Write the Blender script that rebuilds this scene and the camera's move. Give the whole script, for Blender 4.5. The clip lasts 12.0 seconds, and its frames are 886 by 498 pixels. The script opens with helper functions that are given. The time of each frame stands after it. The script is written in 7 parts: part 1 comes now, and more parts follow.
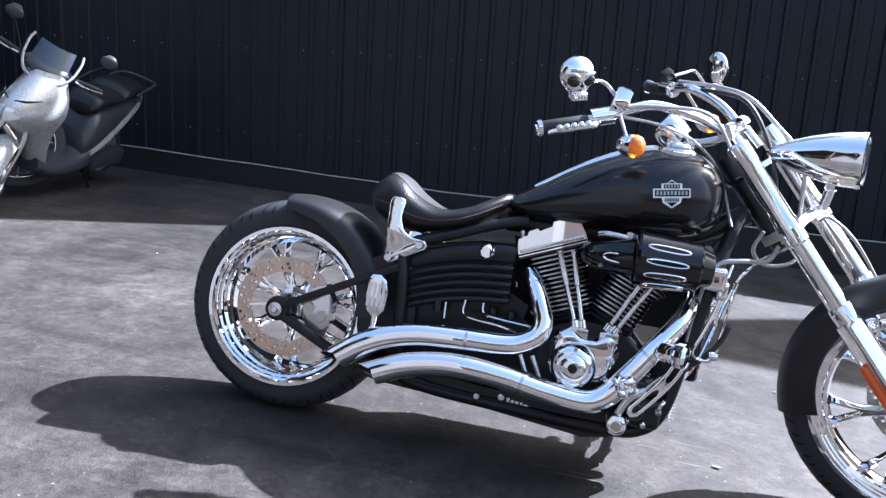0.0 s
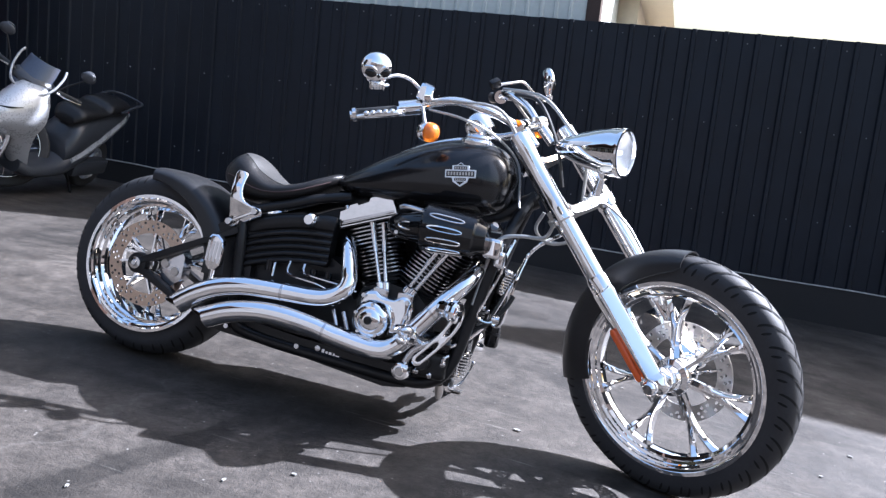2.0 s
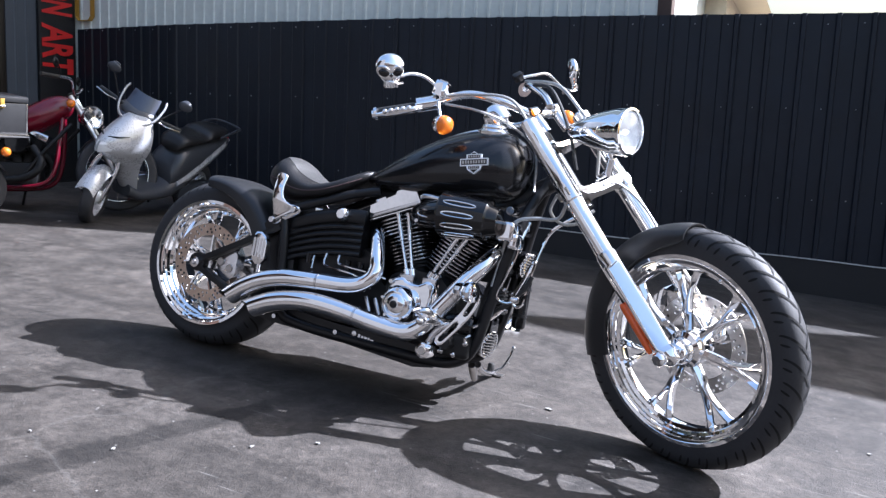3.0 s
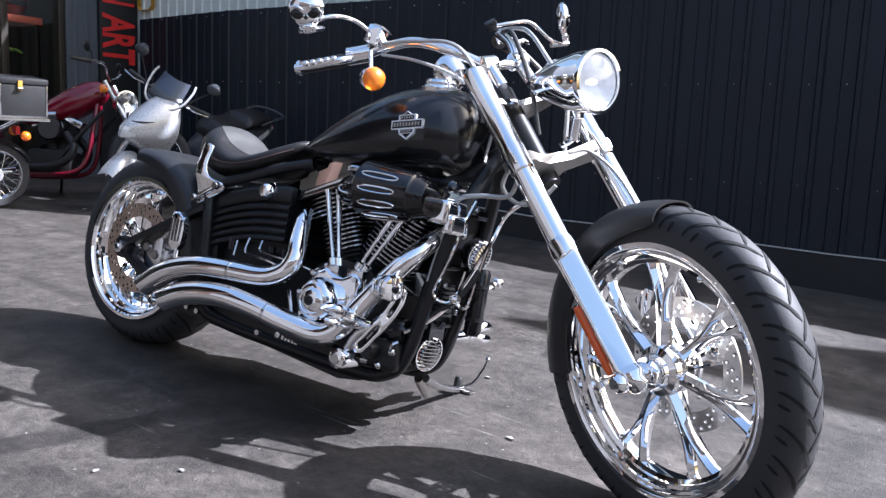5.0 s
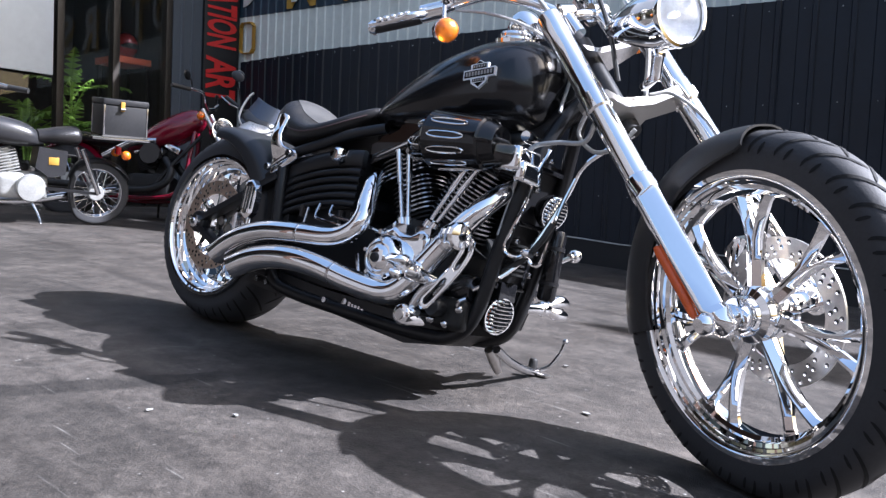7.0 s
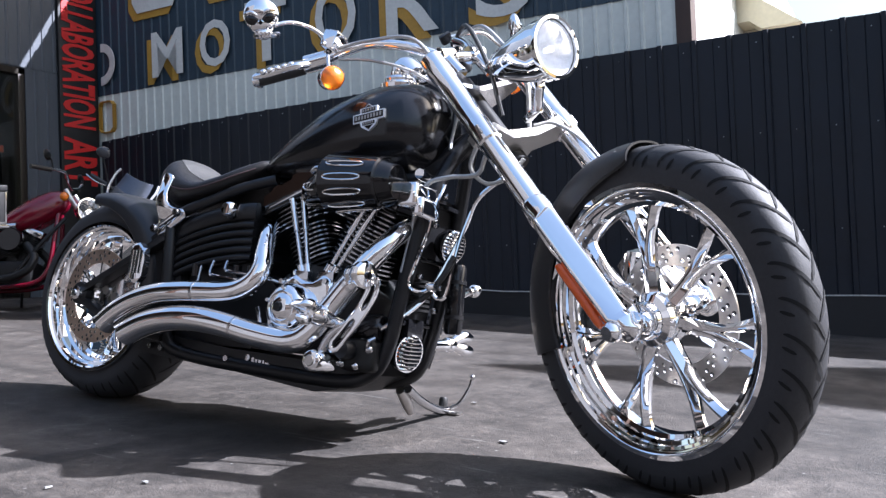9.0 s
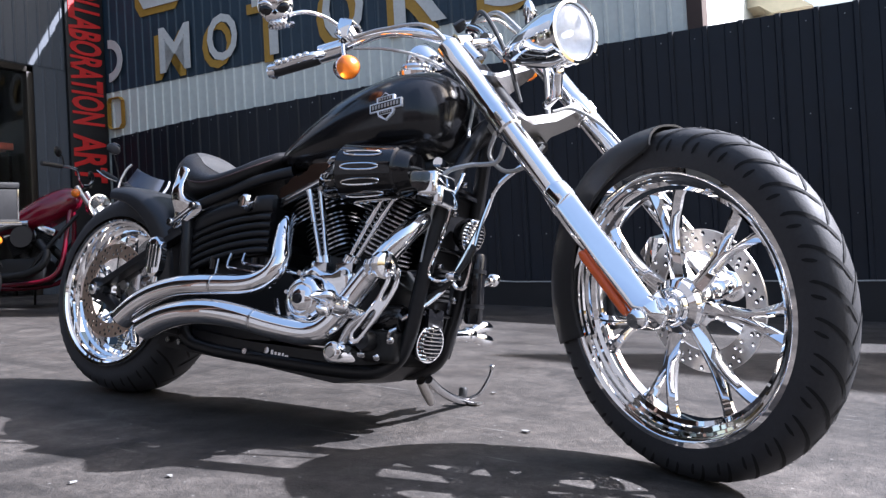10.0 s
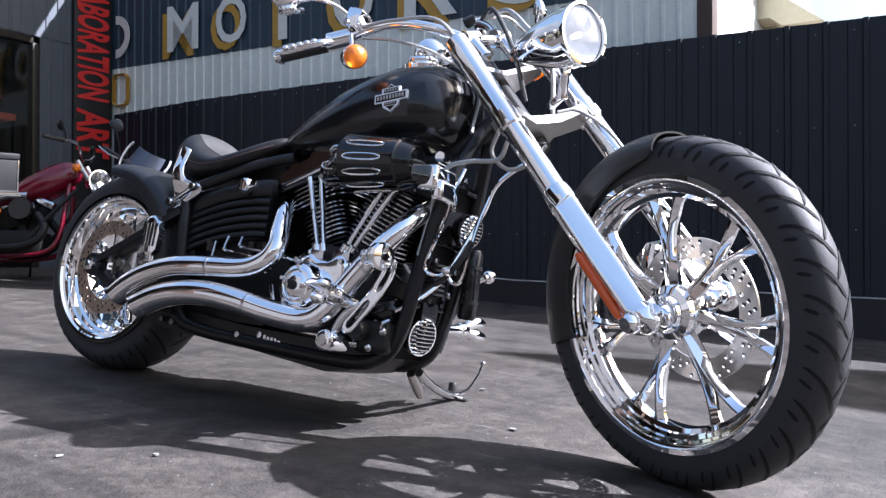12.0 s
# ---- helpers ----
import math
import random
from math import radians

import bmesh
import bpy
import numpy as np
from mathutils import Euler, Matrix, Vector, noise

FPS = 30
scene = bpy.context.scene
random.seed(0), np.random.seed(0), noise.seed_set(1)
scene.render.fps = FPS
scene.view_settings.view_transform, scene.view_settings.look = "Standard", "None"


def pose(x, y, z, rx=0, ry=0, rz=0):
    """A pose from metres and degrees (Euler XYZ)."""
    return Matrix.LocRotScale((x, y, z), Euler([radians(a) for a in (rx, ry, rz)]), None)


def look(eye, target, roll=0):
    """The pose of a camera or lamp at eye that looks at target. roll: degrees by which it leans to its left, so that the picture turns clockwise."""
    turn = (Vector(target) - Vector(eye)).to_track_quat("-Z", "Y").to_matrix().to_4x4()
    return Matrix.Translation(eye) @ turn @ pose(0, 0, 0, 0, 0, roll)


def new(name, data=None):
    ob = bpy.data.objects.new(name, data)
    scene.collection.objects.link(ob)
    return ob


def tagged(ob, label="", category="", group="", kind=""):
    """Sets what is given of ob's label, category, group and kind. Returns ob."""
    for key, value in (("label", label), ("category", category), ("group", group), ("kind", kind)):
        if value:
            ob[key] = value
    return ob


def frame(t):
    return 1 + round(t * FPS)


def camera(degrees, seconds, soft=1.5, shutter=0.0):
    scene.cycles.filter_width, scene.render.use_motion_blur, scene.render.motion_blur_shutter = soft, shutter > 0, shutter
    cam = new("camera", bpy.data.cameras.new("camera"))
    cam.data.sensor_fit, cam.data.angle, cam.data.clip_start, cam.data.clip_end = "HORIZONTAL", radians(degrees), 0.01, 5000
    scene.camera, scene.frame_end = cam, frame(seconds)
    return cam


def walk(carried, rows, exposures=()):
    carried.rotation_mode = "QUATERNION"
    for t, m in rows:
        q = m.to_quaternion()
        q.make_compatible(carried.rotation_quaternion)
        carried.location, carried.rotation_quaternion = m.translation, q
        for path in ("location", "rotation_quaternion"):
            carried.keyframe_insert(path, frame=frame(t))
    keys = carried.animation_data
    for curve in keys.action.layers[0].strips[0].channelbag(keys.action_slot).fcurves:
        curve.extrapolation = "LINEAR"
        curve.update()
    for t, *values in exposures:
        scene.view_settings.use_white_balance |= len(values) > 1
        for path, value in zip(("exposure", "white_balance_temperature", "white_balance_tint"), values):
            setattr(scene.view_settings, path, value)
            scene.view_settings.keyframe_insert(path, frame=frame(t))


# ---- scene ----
cam = camera(57.5, 12.0, 1.38)
PATH = [
    (0, (0.932, -2.218, 1.031), (0.527, -0.307, 0.603), 3.5),
    (0.5, (1.088, -2.303, 1.0), (0.717, -0.402, 0.502), 4.7),
    (1, (1.269, -2.39, 0.99), (0.884, -0.493, 0.489), 5.0),
    (1.5, (1.5, -2.375, 0.96), (1.083, -0.434, 0.713), 2.8),
    (2, (1.692, -2.423, 0.888), (1.165, -0.516, 0.595), 6.1),
    (2.5, (1.863, -2.493, 0.858), (1.178, -0.637, 0.564), 3.9),
    (3, (2.064, -2.442, 0.834), (1.238, -0.641, 0.56), 2.4),
    (3.2, (2.153, -2.388, 0.849), (1.268, -0.614, 0.585), 2.7),
    (4.8, (2.257, -1.834, 0.73), (1.188, -0.161, 0.492), 1.6),
    (5, (2.278, -1.739, 0.736), (1.2, -0.078, 0.458), 2.3),
    (5.5, (2.21, -1.594, 0.728), (1.199, 0.1, 0.399), 2.8),
    (6, (2.203, -1.513, 0.652), (1.035, 0.096, 0.439), 2.6),
    (6.5, (2.258, -1.556, 0.546), (1.059, 0.039, 0.416), 0.7),
    (7, (2.29, -1.643, 0.449), (1.014, -0.108, 0.327), 2.6),
    (7.5, (2.275, -1.693, 0.398), (1.17, -0.027, 0.405), -0.4),
    (7.7, (2.285, -1.676, 0.404), (1.197, 0.002, 0.44), -0.5),
    (9.5, (2.228, -1.7, 0.368), (1.211, 0.021, 0.413), -2.7),
    (10, (2.215, -1.697, 0.369), (1.168, 0.007, 0.399), -3.1),
    (10.5, (2.219, -1.695, 0.368), (1.174, 0.01, 0.403), -2.5),
    (11, (2.22, -1.693, 0.368), (1.157, 0.0, 0.382), -1.9),
    (11.5, (2.22, -1.692, 0.369), (1.167, 0.009, 0.376), -0.8),
    (12, (2.217, -1.699, 0.369), (1.175, 0.008, 0.385), -0.0),
]
walk(cam, [(t, look(eye, target, roll)) for t, eye, target, roll in PATH], [(0.0, 2.22, 5200, 16), (0.5, 2.24, 5200, 16), (1.0, 2.22, 5220, 16), (1.5, 2.10, 5300, 16), (2.0, 2.08, 5300, 17), (3.0, 2.01, 5320, 17), (12.0, 1.96, 5440, 18)])

# ---- light ----
SUN_WAY = Vector((-0.90, -0.66, -1.0)).normalized()
world = bpy.data.worlds.new("sky_world")
scene.world = world
world.use_nodes = True
_nt = world.node_tree
_sky = _nt.nodes.new("ShaderNodeTexSky")
_sky.sky_type = "NISHITA"
_sky.sun_disc = False
_sky.sun_elevation = radians(42)
_sky.sun_rotation = radians(53.7)
_sky.air_density, _sky.dust_density, _sky.ozone_density = 2.1, 6.0, 1.0
_bg = _nt.nodes["Background"]
_bg.inputs[1].default_value = 0.063
_nt.links.new(_sky.outputs[0], _bg.inputs[0])
_sl = bpy.data.lights.new("sun", "SUN")
_sl.energy, _sl.angle, _sl.color = 5.0, radians(0.55), (1.0, 0.96, 0.90)
_so = new("sun", _sl)
_so.matrix_world = Matrix.Translation((6, 8, 12)) @ SUN_WAY.to_track_quat("-Z", "Y").to_matrix().to_4x4()


# ---- materials ----
def mat(name, color, rough=0.5, metal=0.0, var=0.15, scale=8.0, bump=0.0, bscale=60.0, rvar=0.1, coat=0.0, emit=0.0, spec=0.5, island=0.0):
    """A principled material with mottling at two scales, roughness variation and fine relief."""
    m = bpy.data.materials.new(name)
    m.use_nodes = True
    nt = m.node_tree
    b = nt.nodes["Principled BSDF"]
    b.inputs["Roughness"].default_value = rough
    b.inputs["Metallic"].default_value = metal
    b.inputs["Specular IOR Level"].default_value = spec
    b.inputs["Coat Weight"].default_value = coat
    tc = nt.nodes.new("ShaderNodeTexCoord")
    n1 = nt.nodes.new("ShaderNodeTexNoise")
    n1.inputs["Scale"].default_value, n1.inputs["Detail"].default_value = scale, 5
    n2 = nt.nodes.new("ShaderNodeTexNoise")
    n2.inputs["Scale"].default_value, n2.inputs["Detail"].default_value = scale * 9, 3
    nt.links.new(tc.outputs["Object"], n1.inputs["Vector"])
    nt.links.new(tc.outputs["Object"], n2.inputs["Vector"])
    mx = nt.nodes.new("ShaderNodeMath")
    mx.operation = "ADD"
    nt.links.new(n1.outputs["Fac"], mx.inputs[0])
    nt.links.new(n2.outputs["Fac"], mx.inputs[1])
    ramp = nt.nodes.new("ShaderNodeMapRange")
    ramp.inputs["From Min"].default_value, ramp.inputs["From Max"].default_value = 0.6, 1.4
    ramp.inputs["To Min"].default_value, ramp.inputs["To Max"].default_value = 1 - var, 1 + var
    nt.links.new(mx.outputs[0], ramp.inputs["Value"])
    mul = nt.nodes.new("ShaderNodeVectorMath")
    mul.operation = "SCALE"
    mul.inputs[0].default_value = color[:3]
    nt.links.new(ramp.outputs[0], mul.inputs["Scale"])
    nt.links.new(mul.outputs[0], b.inputs["Base Color"])
    rr = nt.nodes.new("ShaderNodeMapRange")
    rr.inputs["From Min"].default_value, rr.inputs["From Max"].default_value = 0.6, 1.4
    rr.inputs["To Min"].default_value, rr.inputs["To Max"].default_value = max(0.01, rough * (1 - rvar)), min(1, rough * (1 + rvar))
    nt.links.new(mx.outputs[0], rr.inputs["Value"])
    nt.links.new(rr.outputs[0], b.inputs["Roughness"])
    if bump:
        n3 = nt.nodes.new("ShaderNodeTexNoise")
        n3.inputs["Scale"].default_value, n3.inputs["Detail"].default_value = bscale, 4
        nt.links.new(tc.outputs["Object"], n3.inputs["Vector"])
        bp = nt.nodes.new("ShaderNodeBump")
        bp.inputs["Strength"].default_value, bp.inputs["Distance"].default_value = bump, 0.004
        nt.links.new(n3.outputs["Fac"], bp.inputs["Height"])
        nt.links.new(bp.outputs[0], b.inputs["Normal"])
    if emit:
        b.inputs["Emission Color"].default_value = (*color[:3], 1)
        b.inputs["Emission Strength"].default_value = emit
    return m


CHROME = mat("chrome", (0.96, 0.96, 0.965), 0.018, 1.0, 0.02, 6, rvar=0.5)
CHROME_W = mat("chrome_worn", (0.66, 0.66, 0.67), 0.14, 1.0, 0.10, 30, 0.05, 120, rvar=0.5)
STEEL = mat("brushed_steel", (0.52, 0.50, 0.48), 0.30, 1.0, 0.18, 40, 0.08, 200)
ALU = mat("polished_aluminium", (0.50, 0.49, 0.47), 0.36, 1.0, 0.08, 14, 0.05, 120)
DISC_R = mat("disc_bronzed_steel", (0.66, 0.52, 0.42), 0.36, 1.0, 0.18, 30, 0.06, 200)
DENIM = mat("black_denim_paint", (0.013, 0.013, 0.014), 0.38, 0.0, 0.10, 5, 0.03, 500, spec=0.5)
TANKP = mat("black_tank_paint", (0.0110, 0.0110, 0.0120), 0.16, 0.0, 0.10, 5, 0.015, 500, coat=0.0)
SATIN = mat("satin_black", (0.011, 0.011, 0.012), 0.36, 0.0, 0.15, 9, 0.04, 300, spec=0.36)
GLOSSB = mat("gloss_black", (0.008, 0.008, 0.009), 0.08, 0.0, 0.1, 9)
RUBBER = mat("tyre_rubber", (0.034, 0.034, 0.036), 0.62, 0.0, 0.2, 14, 0.10, 220, spec=0.36)
# near-black that puts the shade of a cut groove into raised strips
GROOVE_SHADE = mat("groove_shade_black", (0.004, 0.004, 0.004), 0.9, 0.0, 0.1, 14)
LEATHER = mat("black_leather", (0.015, 0.014, 0.014), 0.31, 0.0, 0.2, 12, 0.35, 300, spec=0.36)
LEATHER2 = mat("grey_leather_inset", (0.050, 0.049, 0.048), 0.36, 0.0, 0.2, 12, 0.35, 300)
STITCH = mat("seat_piping", (0.06, 0.035, 0.035), 0.6, 0, 0.1, 50)
AMBER = mat("amber_lens", (0.95, 0.27, 0.01), 0.18, 0.0, 0.12, 60, 0.3, 300, coat=0.6)
AMBER.node_tree.nodes["Principled BSDF"].inputs["Transmission Weight"].default_value = 0.45
ORANGE = mat("orange_reflector", (0.80, 0.12, 0.01), 0.25, 0.0, 0.1, 60, 0.3, 400, coat=0.5)
REDL = mat("red_lens", (0.55, 0.01, 0.01), 0.2, 0.0, 0.1, 40, coat=0.5)
CABLE = mat("braided_cable", (0.45, 0.45, 0.44), 0.38, 0.7, 0.2, 200, 0.2, 900)
BLACKH = mat("black_hose", (0.02, 0.02, 0.02), 0.5, 0, 0.1, 30)
FIN = mat("fin_black", (0.010, 0.010, 0.010), 0.45, 0.0, 0.2, 30, 0.1, 300, spec=0.36)
FINEDGE = mat("fin_edge_machined", (0.50, 0.50, 0.51), 0.26, 1.0, 0.15, 40)


def glass(name, color=(1, 1, 1), rough=0.02):
    m = bpy.data.materials.new(name)
    m.use_nodes = True
    b = m.node_tree.nodes["Principled BSDF"]
    b.inputs["Base Color"].default_value = (*color, 1)
    b.inputs["Roughness"].default_value = rough
    b.inputs["Transmission Weight"].default_value = 1.0
    b.inputs["IOR"].default_value = 1.45
    return m


LENS = glass("lens_glass", (0.97, 0.98, 1.0), 0.06)
PANE = glass("window_glass", (0.86, 0.90, 0.90), 0.01)


# ---- mesh helpers ----
def finish(bm, angle=38):
    bmesh.ops.recalc_face_normals(bm, faces=bm.faces[:])
    for fc in bm.faces:
        fc.smooth = True


def part(name, bm, material, parent=None, label="", m=None, angle=38, bevel=0.0, seg=2):
    """One mesh object under a thing or a part; m moves the mesh inside its parent's space."""
    if bevel:
        sharp = [e for e in bm.edges if len(e.link_faces) == 2 and e.calc_face_angle(0) > radians(30)]
        bmesh.ops.bevel(bm, geom=sharp, offset=bevel, segments=seg, affect="EDGES", profile=0.6, clamp_overlap=True)
    finish(bm)
    if m is not None:
        bm.transform(m)
    me = bpy.data.meshes.new(name)
    bm.to_mesh(me)
    bm.free()
    me.set_sharp_from_angle(angle=radians(angle))
    for mt in (material if isinstance(material, (list, tuple)) else [material]):
        me.materials.append(mt)
    ob = new(name, me)
    if parent is not None:
        ob.parent = parent
    if label:
        ob["label"] = label
    return ob


def pillow(bm, inset=0.008, rise=0.004):
    """Swell the two large flat faces of a plate so that they catch the light like a cast part."""
    big = sorted(bm.faces, key=lambda q: -q.calc_area())[:2]
    bmesh.ops.inset_region(bm, faces=big, thickness=inset, depth=rise, use_even_offset=True)
    big = sorted(bm.faces, key=lambda q: -q.calc_area())[:2]
    bmesh.ops.inset_region(bm, faces=big, thickness=inset, depth=rise * 0.4, use_even_offset=True)


def thing(name, label, category, m, group=""):
    ob = new(name)
    ob.empty_display_size = 0.1
    ob.matrix_basis = m
    return tagged(ob, label, category, group)


def catmull(pts, n=8):
    """A smooth line through pts (rows may carry a radius behind x, y, z)."""
    P = [np.array(p, float) for p in pts]
    P = [2 * P[0] - P[1]] + P + [2 * P[-1] - P[-2]]
    out = []
    for i in range(1, len(P) - 2):
        a, b, c, d = P[i - 1:i + 3]
        for k in range(n):
            t = k / n
            out.append(0.5 * (2 * b + (c - a) * t + (2 * a - 5 * b + 4 * c - d) * t * t + (3 * b - a - 3 * c + d) * t ** 3))
    out.append(P[-2])
    return out


def loft(bm, rings, close=True, caps=True):
    """Skin a row of rings of points, all with the same count."""
    vs = [[bm.verts.new(p) for p in r] for r in rings]
    n = len(vs[0])
    for a, b in zip(vs, vs[1:]):
        for i in range(n if close else n - 1):
            j = (i + 1) % n
            bm.faces.new((a[i], a[j], b[j], b[i]))
    if caps and close:
        bm.faces.new(vs[0])
        bm.faces.new(vs[-1][::-1])
    return vs


def tube(bm, pts, r=0.01, n=12, smooth=8, caps=True, squash=1.0):
    """A round bar swept along pts; rows may give their own radius as a fourth number."""
    line = catmull([(*p[:3], p[3] if len(p) > 3 else r) for p in pts], smooth) if smooth > 1 and len(pts) > 2 else [np.array((*p[:3], p[3] if len(p) > 3 else r), float) for p in pts]
    P = [Vector(p[:3]) for p in line]
    rings, up = [], None
    for i, p in enumerate(P):
        d = (P[min(i + 1, len(P) - 1)] - P[max(i - 1, 0)]).normalized()
        if up is None:
            up = d.orthogonal().normalized()
        up = (up - d * up.dot(d)).normalized()
        sd = d.cross(up)
        rad = line[i][3]
        rings.append([p + (up * math.cos(a) + sd * math.sin(a) * squash) * rad for a in (2 * math.pi * k / n for k in range(n))])
    loft(bm, rings, True, caps)


def lathe(bm, prof, n=32, axis="Y", at=(0, 0, 0), closed=False):
    """Turn a profile of (radius, height) about an axis through at."""
    rings = []
    for r, h in prof:
        ring = []
        for k in range(n):
            a = 2 * math.pi * k / n
            c, s = r * math.cos(a), r * math.sin(a)
            p = {"X": (h, c, s), "Y": (c, h, s), "Z": (c, s, h)}[axis]
            ring.append((p[0] + at[0], p[1] + at[1], p[2] + at[2]))
        rings.append(ring)
    vs = [[bm.verts.new(p) for p in r] for r in rings]
    m = len(vs)
    for i in range(m if closed else m - 1):
        a, b = vs[i], vs[(i + 1) % m]
        for k in range(n):
            j = (k + 1) % n
            bm.faces.new((a[k], a[j], b[j], b[k]))
    if not closed:
        for ring, (r, h) in ((vs[0], prof[0]), (vs[-1], prof[-1])):
            if r > 1e-5:
                bm.faces.new(ring)
    bmesh.ops.remove_doubles(bm, verts=bm.verts[:], dist=1e-5)


def prism(bm, outline, lo, hi, axis="Y"):
    """A plate: an outline of (a, b) pairs drawn out between lo and hi along an axis."""
    def pt(a, b, h):
        return {"Y": (a, h, b), "X": (h, a, b), "Z": (a, b, h)}[axis]
    A = [bm.verts.new(pt(a, b, lo)) for a, b in outline]
    B = [bm.verts.new(pt(a, b, hi)) for a, b in outline]
    n = len(A)
    for i in range(n):
        j = (i + 1) % n
        bm.faces.new((A[i], A[j], B[j], B[i]))
    bm.faces.new(A[::-1])
    bm.faces.new(B)


def box(bm, cx, cy, cz, sx, sy, sz, m=None):
    mt = Matrix.Translation((cx, cy, cz)) @ Matrix.Diagonal((sx, sy, sz, 1))
    bmesh.ops.create_cube(bm, size=1.0, matrix=(m @ mt) if m is not None else mt)


def bar(bm, a, b, sx, sy, roll=0.0):
    """A straight bar of rectangular section from a to b."""
    a, b = Vector(a), Vector(b)
    d = b - a
    m = Matrix.Translation((a + b) / 2) @ d.to_track_quat("Z", "Y").to_matrix().to_4x4() @ Matrix.Rotation(roll, 4, "Z")
    bmesh.ops.create_cube(bm, size=1.0, matrix=m @ Matrix.Diagonal((sx, sy, d.length, 1)))


def rod(bm, a, b, r, n=14, r2=None):
    tube(bm, [(*a, r), (*b, r if r2 is None else r2)], r, n, 1)


def ball(bm, c, r, m=None, u=16, v=10, sc=(1, 1, 1)):
    mt = Matrix.Translation(c) @ Matrix.Diagonal((*sc, 1))
    bmesh.ops.create_uvsphere(bm, u_segments=u, v_segments=v, radius=r, matrix=(m @ mt) if m is not None else mt)


def holed_plate(outer, holes, thick):
    """A flat plate in x, z with round holes through it, thick along y, centred on y = 0."""
    bm = bmesh.new()
    edges = []
    for pts in [outer] + holes:
        vs = [bm.verts.new((x, -thick / 2, z)) for x, z in pts]
        edges += [bm.edges.new((vs[i], vs[(i + 1) % len(vs)])) for i in range(len(vs))]
    bmesh.ops.triangle_fill(bm, use_beauty=True, use_dissolve=False, edges=edges)
    ext = bmesh.ops.extrude_face_region(bm, geom=bm.faces[:])
    bmesh.ops.translate(bm, verts=[g for g in ext["geom"] if isinstance(g, bmesh.types.BMVert)], vec=(0, thick, 0))
    return bm


def circle(r, n, cx=0.0, cz=0.0, ph=0.0):
    return [(cx + r * math.cos(ph + 2 * math.pi * k / n), cz + r * math.sin(ph + 2 * math.pi * k / n)) for k in range(n)]


def B():
    return bmesh.new()


def G(x, y=0.0):
    """Height of the sloping yard."""
    if x > 4:
        return -0.248 - 0.12 * (1 - math.exp(-(x - 4) / 2))
    if x < -3.2:
        return 0.22 + 0.06 * (1 - math.exp((x + 3.2) / 1.0))
    return 0.012 - 0.065 * x


def fence_y(x):
    return 3.40 + 0.08 * x + 0.135 * max(0.0, (-3.2 - x) / 1.2)


